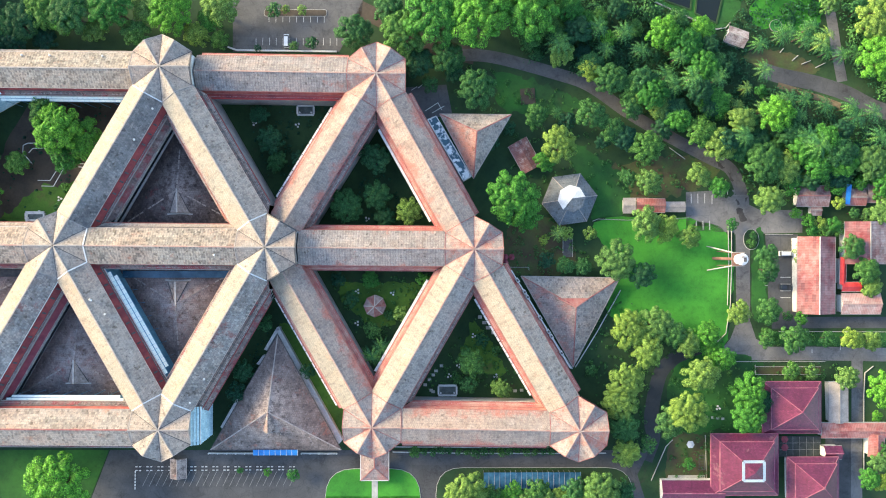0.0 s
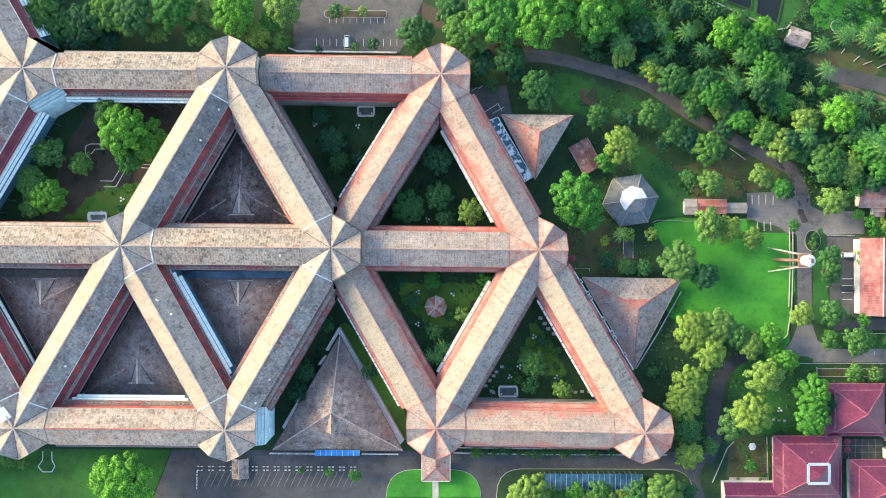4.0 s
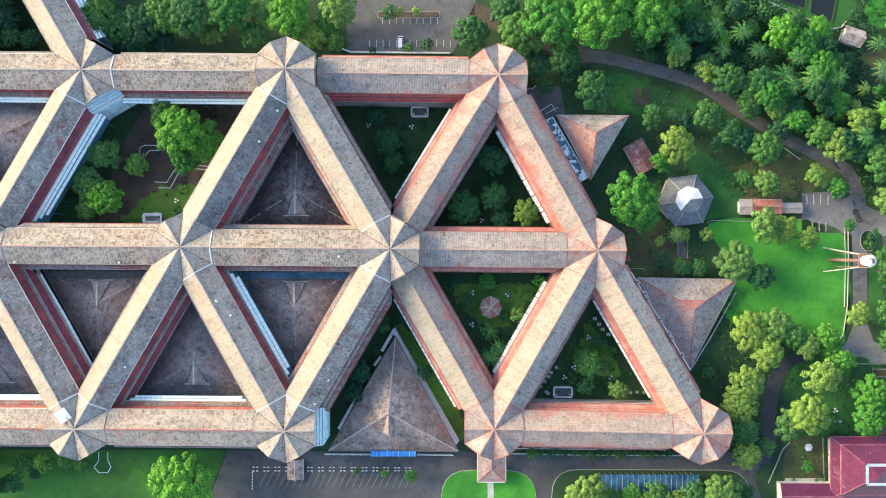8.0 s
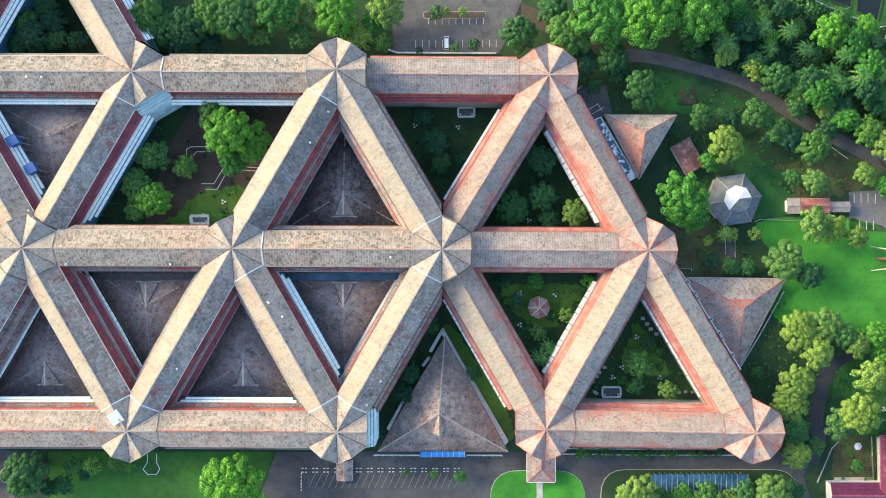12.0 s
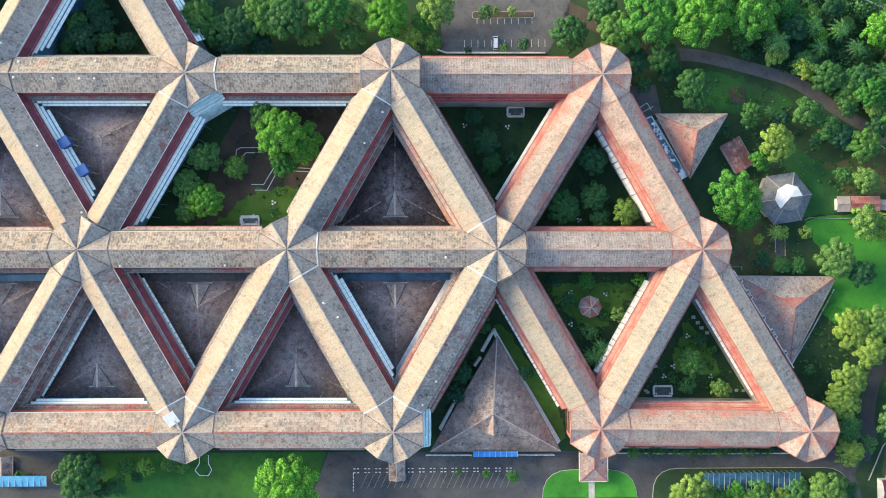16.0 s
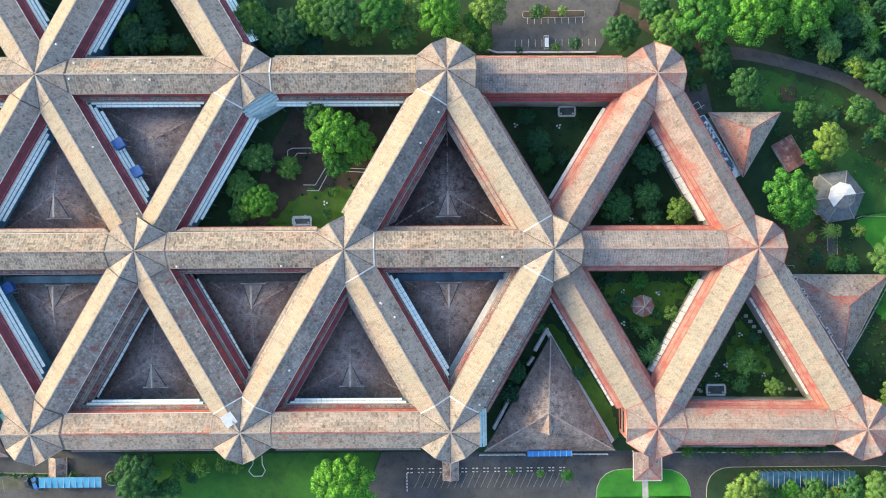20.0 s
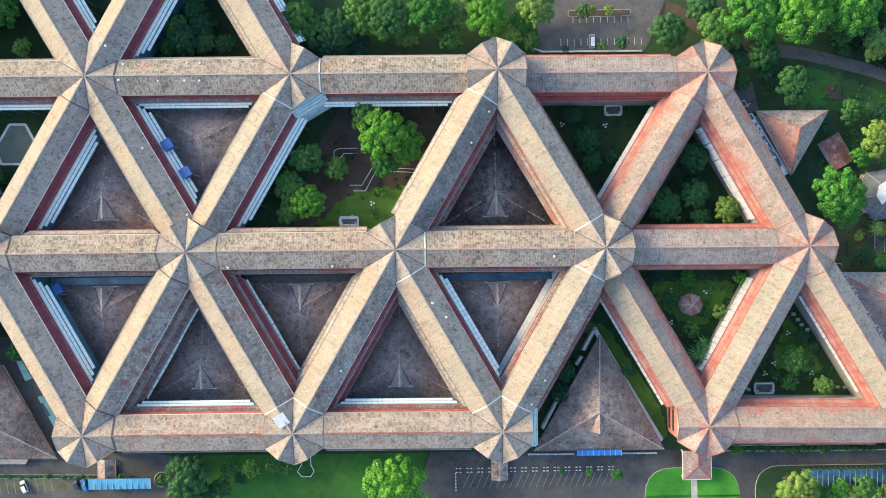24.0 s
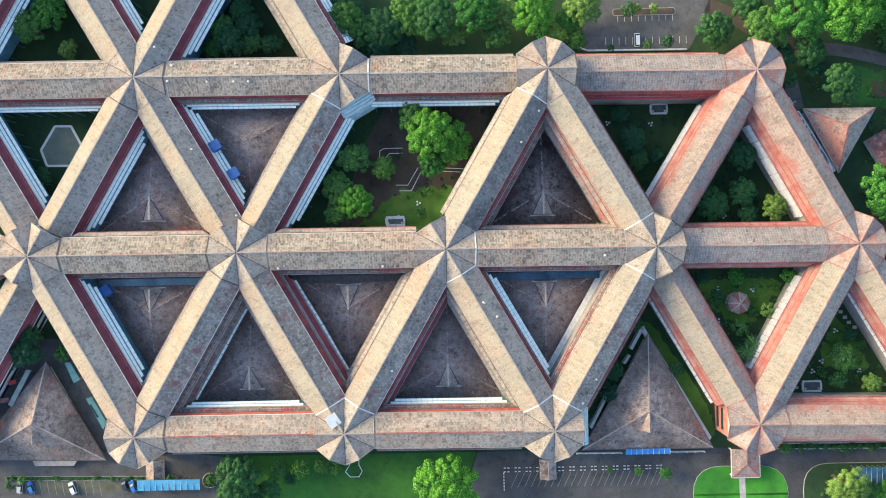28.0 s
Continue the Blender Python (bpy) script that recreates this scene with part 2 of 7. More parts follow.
cap_grey = mottled("grey ridge tile", (0.30, 0.27, 0.25), (0.42, 0.38, 0.35), 0.5)
cap_pale = mottled("pale ridge tile", (0.46, 0.42, 0.40), (0.66, 0.62, 0.58), 0.6)
panel_white = mottled("white coated awning panel", (0.74, 0.74, 0.72), (0.90, 0.90, 0.88), 0.6)
cap_white = mottled("white flashing", (0.62, 0.62, 0.62), (0.8, 0.8, 0.78), 0.7)
cap_dark = mottled("dark flashing", (0.07, 0.07, 0.075), (0.13, 0.12, 0.12), 0.7)
white_wall = mottled("white painted concrete", (0.62, 0.63, 0.63), (0.80, 0.80, 0.78), 0.25, 2.0, 0.8)
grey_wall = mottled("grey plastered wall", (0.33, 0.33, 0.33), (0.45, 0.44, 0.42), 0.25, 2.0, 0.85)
blue_sheet = mottled("pale blue sheet metal", (0.42, 0.54, 0.62), (0.56, 0.66, 0.72), 0.3, 2.0, 0.45, 0.2)
link_blue = mottled("sky blue coated sheet", (0.40, 0.62, 0.68), (0.64, 0.82, 0.84), 0.5, 2.0, 0.45)
blue_roof = mottled("bright blue sheet metal", (0.02, 0.20, 0.58), (0.04, 0.30, 0.72), 0.3, 2.0, 0.4)
def paved(name, a, b, rough=0.9):
    """Asphalt: slow change of tone, mended squares, dark oil and damp stains, fine cracks."""
    m, nt, s = material(name, rough)
    w = world_coords(nt)
    col = ramp(nt, noise_of(nt, w, 0.07, 5, 0.65), [(0.33, a), (0.67, b)])
    mend = node(nt, "ShaderNodeTexBrick", Scale=0.12, Mortar_Size=0.0, Bias=0.0, Brick_Width=1.1, Row_Height=0.45)
    mend.inputs["Color1"].default_value, mend.inputs["Color2"].default_value = (0, 0, 0, 1), (1, 1, 1, 1)
    nt.links.new(w, mend.inputs["Vector"])
    col = mix(nt, 0.5, col, ramp(nt, mend.outputs["Color"], [(0.0, (0.72, 0.72, 0.73)), (0.3, (1, 1, 1)), (0.8, (1, 1, 1)), (1.0, (1.2, 1.19, 1.16))]), "MULTIPLY")
    col = mix(nt, 0.8, col, ramp(nt, noise_of(nt, w, 0.24, 6, 0.75), [(0.34, (0.5, 0.5, 0.52)), (0.46, (1, 1, 1)), (0.7, (1.12, 1.1, 1.06))]), "MULTIPLY")
    crack = node(nt, "ShaderNodeTexVoronoi", Scale=0.22)
    crack.feature = "DISTANCE_TO_EDGE"
    nt.links.new(w, crack.inputs["Vector"])
    col = mix(nt, 0.55, col, ramp(nt, crack.outputs["Distance"], [(0.0, (0.55, 0.55, 0.55)), (0.02, (1, 1, 1))]), "MULTIPLY")
    f = noise_of(nt, w, 1.7, 4, 0.7)
    col = mix(nt, 0.7, col, ramp(nt, f, [(0.25, (0.7, 0.7, 0.7)), (0.75, (1.1, 1.1, 1.1))]), "MULTIPLY")
    nt.links.new(col, s.inputs["Base Color"])
    bump(nt, s, f, 0.3, 0.03)
    return m


# Dim copy of the road asphalt: shade under the trees is in the colour.
asphalt_dim = paved("dim shaded asphalt", (0.066, 0.068, 0.073), (0.125, 0.126, 0.130), 0.8)
asphalt_dark = paved("asphalt blackened for tree shade", (0.022, 0.025, 0.028), (0.050, 0.053, 0.056), 0.6)
asphalt_old = paved("old dark asphalt", (0.049, 0.052, 0.057), (0.098, 0.101, 0.106))
asphalt = paved("worn asphalt", (0.107, 0.108, 0.113), (0.211, 0.208, 0.209))
earth = mottled("bare earth", (0.056, 0.046, 0.036), (0.100, 0.080, 0.060), 0.12, 1.5, 0.95)
def turf(name, a, b, worn, share=0.62):
    """Grass: slow change of green, darker clumps and worn spots."""
    m, nt, s = material(name, 0.95)
    w = world_coords(nt)
    col = ramp(nt, noise_of(nt, w, 0.06, 5, 0.6), [(0.32, a), (0.68, b)])
    col = mix(nt, 0.75, col, ramp(nt, noise_of(nt, w, 0.5, 6, 0.75), [(0.3, (0.55, 0.62, 0.6)), (0.5, (1, 1, 1)), (0.72, (1.15, 1.1, 0.95))]), "MULTIPLY")
    col = mix(nt, ramp(nt, noise_of(nt, w, 0.13, 6, 0.7), [(share, (0, 0, 0)), (share + 0.12, (0.7, 0.7, 0.7))]), col, worn)
    f = noise_of(nt, w, 2.2, 4, 0.8)
    col = mix(nt, 0.6, col, ramp(nt, f, [(0.25, (0.65, 0.68, 0.65)), (0.7, (1.1, 1.1, 1.05))]), "MULTIPLY")
    nt.links.new(col, s.inputs["Base Color"])
    bump(nt, s, f, 0.6, 0.08)
    return m


grass = turf("mown lawn", (0.025, 0.171, 0.018), (0.068, 0.341, 0.031), (0.059, 0.193, 0.035), 0.6)
# Lawn green darkened for the long wing's shade.
lawn_deep = turf("mown lawn darkened for shade", (0.016, 0.085, 0.013), (0.052, 0.199, 0.024), (0.037, 0.096, 0.022), 0.6)
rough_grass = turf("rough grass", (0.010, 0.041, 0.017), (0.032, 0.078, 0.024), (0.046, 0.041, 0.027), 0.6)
# Darker lawn green; shade on the tree-lined lawns is put into it.
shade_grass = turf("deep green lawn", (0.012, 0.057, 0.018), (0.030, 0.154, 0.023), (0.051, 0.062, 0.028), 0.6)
white_paint = mottled("white road paint", (0.55, 0.55, 0.53), (0.8, 0.8, 0.78), 0.8)
kerb_mat = mottled("pale concrete kerb", (0.38, 0.38, 0.35), (0.55, 0.54, 0.50), 0.6)
maroon = shingle("maroon glazed tiles", (0.136, 0.022, 0.061), (0.180, 0.034, 0.080), (0.092, 0.014, 0.043), (0.320, 0.198, 0.180), 0.60, 0.72, row=0.4, batches=0.3, lichen=0.3, rough=0.42)


def sheet(name, a, b, rust):
    """Ribbed sheet roofing with long stains and rust."""
    m, nt, s = material(name, 0.65)
    w = world_coords(nt)
    col = ramp(nt, noise_of(nt, w, 0.22, 6, 0.7), [(0.36, a), (0.62, b)])
    col = mix(nt, ramp(nt, noise_of(nt, w, 0.5, 6, 0.75), [(0.50, (0, 0, 0)), (0.72, (0.62, 0.62, 0.62))]), col, rust)
    lay = node(nt, "ShaderNodeTexBrick", Scale=1.0, Mortar_Size=0.0, Bias=0.0, Brick_Width=2.6, Row_Height=1.1)
    lay.inputs["Color1"].default_value, lay.inputs["Color2"].default_value = (0, 0, 0, 1), (1, 1, 1, 1)
    nt.links.new(coords(nt), lay.inputs["Vector"])
    col = mix(nt, 0.85, col, ramp(nt, lay.outputs["Color"], [(0.0, (0.62, 0.64, 0.66)), (0.35, (0.95, 0.95, 0.95)), (0.75, (1.0, 1.0, 1.0)), (1.0, (1.22, 1.3, 1.3))]), "MULTIPLY")
    wv = node(nt, "ShaderNodeTexWave", Scale=0.55, Distortion=0.2)
    nt.links.new(coords(nt), wv.inputs["Vector"])
    col = mix(nt, 0.5, col, ramp(nt, wv.outputs[0], [(0.2, (0.6, 0.6, 0.6)), (0.55, (1, 1, 1))]), "MULTIPLY")
    nt.links.new(col, s.inputs["Base Color"])
    bump(nt, s, wv.outputs[0], 0.2, 0.06)
    return m


rust_roof = sheet("rusty sheet roof", (0.20, 0.07, 0.06), (0.34, 0.25, 0.23), (0.44, 0.38, 0.36))
red_roof = sheet("red sheet roof with pale streaks", (0.336, 0.084, 0.074), (0.412, 0.200, 0.172), (0.437, 0.336, 0.312))
pale_red = sheet("bleached red sheet roof", (0.44, 0.20, 0.17), (0.52, 0.36, 0.31), (0.58, 0.52, 0.47))
plum_roof = sheet("dull dark red sheet roof", (0.24, 0.045, 0.05), (0.34, 0.17, 0.16), (0.30, 0.24, 0.22))


def glass_material():
    m, nt, s = material("dark window glass", 0.08)
    s.inputs["Base Color"].default_value = (0.03, 0.045, 0.055, 1)
    return m


glass = glass_material()


def louvre_material():
    """Pale blue-white sunscreen panels, no two quite alike."""
    m, nt, s = material("pale sunscreen panels", 0.55)
    tone = nt.nodes.new("ShaderNodeObjectInfo")
    isle = nt.nodes.new("ShaderNodeNewGeometry")
    both = nt.nodes.new("ShaderNodeMath")
    nt.links.new(tone.outputs["Random"], both.inputs[0])
    nt.links.new(isle.outputs["Random Per Island"], both.inputs[1])
    pale = ramp(nt, both.outputs[0], [(0.0, (0.55, 0.79, 0.79)), (0.5, (0.74, 0.89, 0.85)), (1.0, (0.89, 0.95, 0.89))])
    dirt = ramp(nt, noise_of(nt, world_coords(nt), 0.8, 5, 0.7), [(0.3, (0.7, 0.72, 0.72)), (0.6, (1, 1, 1))])
    nt.links.new(mix(nt, 0.35, pale, dirt, "MULTIPLY"), s.inputs["Base Color"])
    return m


louvre = louvre_material()


def leaf_material(name, a, b):
    m, nt, s = material(name, 0.65)
    s.inputs["Specular IOR Level"].default_value = 0.25
    g = nt.nodes.new("ShaderNodeNewGeometry")
    o = nt.nodes.new("ShaderNodeObjectInfo")
    col = ramp(nt, g.outputs["Random Per Island"], [(0.0, tuple(p * 0.8 for p in a)), (0.7, tuple((p + 2 * q) / 3 for p, q in zip(a, b))), (1.0, tuple(q * 1.25 for q in b))])
    shade = ramp(nt, o.outputs["Random"], [(0.0, (0.46, 0.66, 0.90)), (0.3, (0.78, 0.88, 1.0)), (0.6, (1.0, 1.0, 1.0)), (0.85, (1.15, 1.08, 0.95)), (1.0, (1.5, 1.3, 0.95))])
    col = mix(nt, 1.0, col, shade, "MULTIPLY")
    nt.links.new(col, s.inputs["Base Color"])
    thin = nt.nodes.new("ShaderNodeBsdfTranslucent")
    nt.links.new(col, thin.inputs[0])
    both = nt.nodes.new("ShaderNodeMixShader")
    both.inputs[0].default_value = 0.18
    nt.links.new(s.outputs[0], both.inputs[1])
    nt.links.new(thin.outputs[0], both.inputs[2])
    nt.links.new(both.outputs[0], nt.nodes["Material Output"].inputs[0])
    return m


leaf_mid = leaf_material("mid green leaves", (0.020, 0.092, 0.030), (0.114, 0.301, 0.074))
leaf_dark = leaf_material("dark green leaves", (0.009, 0.058, 0.031), (0.044, 0.165, 0.064))
leaf_lime = leaf_material("yellow green leaves", (0.090, 0.195, 0.040), (0.29, 0.46, 0.100))
leaf_vivid = leaf_material("vivid green leaves", (0.025, 0.130, 0.024), (0.140, 0.430, 0.058))
bark = mottled("bark", (0.06, 0.045, 0.035), (0.12, 0.09, 0.07), 1.5)


# ---- mesh helpers ----
class Geo:
    """Vertices and faces gathered into one mesh."""

    def __init__(self):
        self.v, self.f, self.n = [], [], []

    def poly(self, pts):
        n = len(self.v)
        self.v += [tuple(p) for p in pts]
        self.f.append(tuple(range(n, n + len(pts))))
        return self

    def hexa(self, p):
        """Eight corners: four below, four above, both anticlockwise from above."""
        n = len(self.v)
        self.v += [tuple(q) for q in p]
        for f in ((3, 2, 1, 0), (4, 5, 6, 7), (0, 1, 5, 4), (1, 2, 6, 5), (2, 3, 7, 6), (3, 0, 4, 7)):
            self.f.append(tuple(n + i for i in f))
        return self

    def box(self, x0, x1, y0, y1, z0, z1):
        return self.hexa([(x0, y0, z0), (x1, y0, z0), (x1, y1, z0), (x0, y1, z0), (x0, y0, z1), (x1, y0, z1), (x1, y1, z1), (x0, y1, z1)])

    def slab(self, top, thick):
        """A sheet of that thickness under a flat polygon (anticlockwise from above)."""
        n, k = len(self.v), len(top)
        self.v += [tuple(p) for p in top] + [(p[0], p[1], p[2] - thick) for p in top]
        self.f.append(tuple(range(n, n + k)))
        self.f.append(tuple(range(n + 2 * k - 1, n + k - 1, -1)))
        for i in range(k):
            j = (i + 1) % k
            self.f.append((n + j, n + i, n + k + i, n + k + j))
        return self

    def beam(self, a, b, wide, high):
        """A bar from a to b, its top on the line."""
        a, b = Vector(a), Vector(b)
        d = (b - a).normalized()
        s = d.cross(Vector((0, 0, 1)))
        if s.length < 1e-4:
            s = Vector((1, 0, 0))
        s = s.normalized() * wide / 2
        u = s.cross(d).normalized() * high
        if u.z < 0:
            u = -u
        return self.hexa([a + s - u, b + s - u, b - s - u, a - s - u, a + s, b + s, b - s, a - s] if d.cross(s).z < 0 else
                         [a - s - u, b - s - u, b + s - u, a + s - u, a - s, b - s, b + s, a + s])

    def tube(self, a, b, r0, r1, n=8):
        a, b = Vector(a), Vector(b)
        d = (b - a).normalized()
        s = d.cross(Vector((0.3, 0.2, 1))).normalized()
        u = d.cross(s)
        k = len(self.v)
        for p, r in ((a, r0), (b, r1)):
            for i in range(n):
                c = 2 * math.pi * i / n
                self.v.append(tuple(p + (s * math.cos(c) + u * math.sin(c)) * r))
        for i in range(n):
            j = (i + 1) % n
            self.f.append((k + i, k + j, k + n + j, k + n + i))
        self.f.append(tuple(range(k + n - 1, k - 1, -1)))
        self.f.append(tuple(range(k + n, k + 2 * n)))
        return self

    def mesh(self, name, mat):
        me = bpy.data.meshes.new(name)
        me.from_pydata(self.v, [], self.f)
        me.materials.append(mat)
        if self.n:
            me.polygons.foreach_set("use_smooth", [True] * len(self.f))
            me.normals_split_custom_set_from_vertices(self.n)
        return me


def part(name, g, mat, parent, label=""):
    """One mesh object under a thing or a part."""
    ob = new(name, g.mesh(name, mat) if isinstance(g, Geo) else g)
    ob.parent = parent
    return tagged(ob, label)


def thing(name, m, label, category, group="", kind=""):
    ob = new(name)
    ob.matrix_world = m
    return tagged(ob, label, category, group, kind)


def solid(name, g, mat, label, category, kind="", group=""):
    return tagged(new(name, g.mesh(name, mat)), label, category, group, kind)


def ground_z(x, y):
    x, y = min(max(x, -360), 260), min(max(y, -160), 180)
    return 2.2 - 0.010 * x - 0.035 * y


def draped(pts, lift):
    return [(x, y, ground_z(x, y) + lift) for x, y in pts]


def pairs(*n):
    return [(n[i], n[i + 1]) for i in range(0, len(n), 2)]


def curve(points, steps=6):
    """A smooth line through the points."""
    p = [Vector(q) for q in points]
    p = [p[0] * 2 - p[1]] + p + [p[-1] * 2 - p[-2]]
    out = []
    for i in range(1, len(p) - 2):
        for s in range(steps):
            t = s / steps
            a, b, c, d = p[i - 1:i + 3]
            out.append(0.5 * (2 * b + (c - a) * t + (2 * a - 5 * b + 4 * c - d) * t * t + (3 * b - a - 3 * c + d) * t ** 3))
    return out + [p[-2]]


def ccw(pts):
    a = sum(p[0] * q[1] - q[0] * p[1] for p, q in zip(pts, pts[1:] + pts[:1]))
    return list(pts) if a > 0 else list(pts)[::-1]


def patch(name, pts, lift, mat, label, category, kind="structure", thick=0.6):
    g = Geo()
    g.slab(draped(ccw(pts), lift), thick)
    return solid(name, g, mat, label, category, kind)


def blob(pts, wobble=1.2, steps=16):
    """A smooth, slightly uneven closed outline through the points."""
    n = len(pts)
    p = [Vector(q) for q in pts]
    out = []
    for i in range(n):
        a, b, c, d = p[i - 1], p[i], p[(i + 1) % n], p[(i + 2) % n]
        for k in range(steps):
            t = k / steps
            q = 0.5 * (2 * b + (c - a) * t + (2 * a - 5 * b + 4 * c - d) * t * t + (3 * b - a - 3 * c + d) * t ** 3)
            rag = [wobble * noise.noise(Vector((q.x * 0.35, q.y * 0.35, s))) + 0.8 * noise.noise(Vector((q.x * 1.1, q.y * 1.1, s + 3))) for s in (1, 7)]
            out.append((q.x + rag[0], q.y + rag[1]))
    return out


def ribbon(g, line, width, lift, thick=0.3):
    """A strip of that width along a line of (x, y), laid on the ground."""
    line = [Vector(p[:2]) for p in line]
    sides = []
    for i, p in enumerate(line):
        d = (line[min(i + 1, len(line) - 1)] - line[max(i - 1, 0)]).normalized()
        s = Vector((-d.y, d.x)) * width / 2
        sides.append((p - s, p + s))
    for (a, b), (c, d) in zip(sides, sides[1:]):
        g.slab(draped([tuple(a), tuple(c), tuple(d), tuple(b)], lift), thick)
    return g

# ---- ground ----
g = Geo()
N = 48
xs = [-2500, -1200, -600] + [-400 + 12.5 * i for i in range(N + 9)] + [500, 1200, 2500]
ys = [-2500, -1200, -500] + [-200 + 12.5 * i for i in range(33)] + [500, 1200, 2500]
for y in ys:
    for x in xs:
        g.v.append((x, y, ground_z(x, y)))
for j in range(len(ys) - 1):
    for i in range(len(xs) - 1):
        k = j * len(xs) + i
        g.f.append((k, k + 1, k + 1 + len(xs), k + len(xs)))
solid("ground", g, rough_grass, "rough green grass and bare soil over the whole site", "ground", "structure")

# ---- the triangular complex: nodes and wings ----
HIGH, LOW, WEST = 23.6, 19.1, 20.1
DROP, HALF, RIM = 2.9, 5.8, 10.9
APO = RIM * math.cos(radians(30))
NODES = {
    "a-1": (-290.2, 60.0, WEST), "a0": (-223.1, 59.5, WEST), "a1": (-156.1, 58.9, WEST), "a2": (-88.9, 58.2, HIGH), "a3": (-20.3, 57.3, LOW),
    "b-2": (-324.0, 2.2, HIGH), "b-1": (-257.0, 1.9, HIGH), "b0": (-189.8, 1.6, HIGH), "b1": (-122.5, 1.2, HIGH), "b2": (-55.3, 0.6, HIGH), "b3": (11.8, 0.0, LOW),
    "c-2": (-291.0, -56.4, WEST), "c-1": (-224.1, -56.9, HIGH), "c0": (-156.5, -57.1, HIGH), "c1": (-89.2, -57.6, HIGH), "c2": (-21.7, -58.2, LOW), "c3": (46.3, -59.5, LOW),
    "z-1": (-256.5, 117.6, WEST), "z0": (-189.6, 117.2, WEST), "z-2": (-323.6, 118.0, WEST),
}
WINGS = ("a-1 a0|a0 a1|a1 a2|a2 a3|b-2 b-1|b-1 b0|b0 b1|b1 b2|b2 b3|c-1 c0|c0 c1|c2 c3|b-1 a0|a0 b0|b0 a1|b1 a2|a2 b2|b2 a3|a3 b3|"
         "b-1 c-1|c-1 b0|b0 c0|c0 b1|b1 c1|c1 b2|b2 c2|c2 b3|b3 c3|a0 z0|z0 a1|z-1 a0|a-1 z-1|z-1 z0|a-1 b-1|c-2 b-1|z-2 a-1|b-2 a-1")
WINGS = [tuple(w.split()) for w in WINGS.split("|")]


def bearing(a, b):
    return math.degrees(math.atan2(NODES[b][1] - NODES[a][1], NODES[b][0] - NODES[a][0]))


arms = {n: {} for n in NODES}
for a, b in WINGS:
    arms[a][round(bearing(a, b) / 60) % 6] = b
    arms[b][round(bearing(b, a) / 60) % 6] = a


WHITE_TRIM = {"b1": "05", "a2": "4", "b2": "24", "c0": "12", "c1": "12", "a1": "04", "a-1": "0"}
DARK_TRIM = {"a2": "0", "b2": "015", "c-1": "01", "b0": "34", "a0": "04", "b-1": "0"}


def node_block(n):
    """A six-sided stair tower: hexagonal body and a folded star roof of twelve facets."""
    x, y, top = NODES[n]
    at = thing("tower_block", pose(x, y, 0), "hexagonal grey shingled tower block joining the long wings", "building", "tower blocks")
    eave = top - DROP + 0.1
    rim = [(RIM * math.cos(radians(60 * k + 30)), RIM * math.sin(radians(60 * k + 30))) for k in range(6)]
    ends = [((APO + 0.15) * math.cos(radians(60 * k)), (APO + 0.15) * math.sin(radians(60 * k))) for k in range(6)]
    mat = roof_plain if top != LOW else roof_star
    for k in range(6):
        e, r, q = ends[k], rim[k], rim[k - 1]
        lower = 0.0 if k in arms[n] else 0.25
        for tri in ([(0, 0, top), (e[0], e[1], top - lower), (r[0], r[1], eave)], [(0, 0, top), (q[0], q[1], eave), (e[0], e[1], top - lower)]):
            ob = part("roof_facet", Geo().slab([(p[0] - 0, p[1], p[2]) for p in tri], 0.25), mat, at)
        part("ridge_cap", Geo().beam((0, 0, top + 0.1), (e[0], e[1], top + 0.1 - lower), 0.4, 0.22), cap_rose if top == LOW else cap_grey, at)
        part("valley_gutter", Geo().beam((0, 0, top + 0.04), (r[0], r[1], eave + 0.05), 0.25, 0.12), cap_red if top == LOW else cap_dark, at)
        # flashing along the edge of the star
        other = arms[n].get(k)
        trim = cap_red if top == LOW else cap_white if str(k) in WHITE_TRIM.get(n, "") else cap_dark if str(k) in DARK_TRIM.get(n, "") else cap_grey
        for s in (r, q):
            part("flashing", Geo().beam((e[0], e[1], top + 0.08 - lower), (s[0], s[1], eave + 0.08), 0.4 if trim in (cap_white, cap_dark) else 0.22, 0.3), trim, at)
        # gable under the folded edge, and the wall below
        gb = Geo()
        gb.poly([(q[0] * .985, q[1] * .985, eave - 0.25), (r[0] * .985, r[1] * .985, eave - 0.25), (e[0] * .985, e[1] * .985, top - lower - 0.25)])
        part("gable", gb, grey_wall, at)
        wl = Geo()
        f = 0.93
        a, b = Vector((q[0] * f, q[1] * f)), Vector((r[0] * f, r[1] * f))
        i = 0.95
        z0 = ground_z(x, y) - 2
        wl.hexa([(a.x * i, a.y * i, z0), (a.x, a.y, z0), (b.x, b.y, z0), (b.x * i, b.y * i, z0), (a.x * i, a.y * i, eave), (a.x, a.y, eave), (b.x, b.y, eave), (b.x * i, b.y * i, eave)])
        w = part("wall", wl, white_wall if top != LOW else skirt_salmon, at)
        if other is None:
            mid = (a + b) / 2
            along = (b - a).normalized()
            out = Vector((mid.x, mid.y)).normalized()
            for lev in range(5):
                z = eave - 6.4 - 3.8 * lev
                if z < ground_z(x, y) + 0.8:
                    continue
                p0, p1 = mid - along * 3.6, mid + along * 3.6
                gg = Geo().hexa([(p0.x, p0.y, z), (p0.x + out.x * .12, p0.y + out.y * .12, z), (p1.x + out.x * .12, p1.y + out.y * .12, z), (p1.x, p1.y, z),
                                 (p0.x, p0.y, z + 1.6), (p0.x + out.x * .12, p0.y + out.y * .12, z + 1.6), (p1.x + out.x * .12, p1.y + out.y * .12, z + 1.6), (p1.x, p1.y, z + 1.6)])
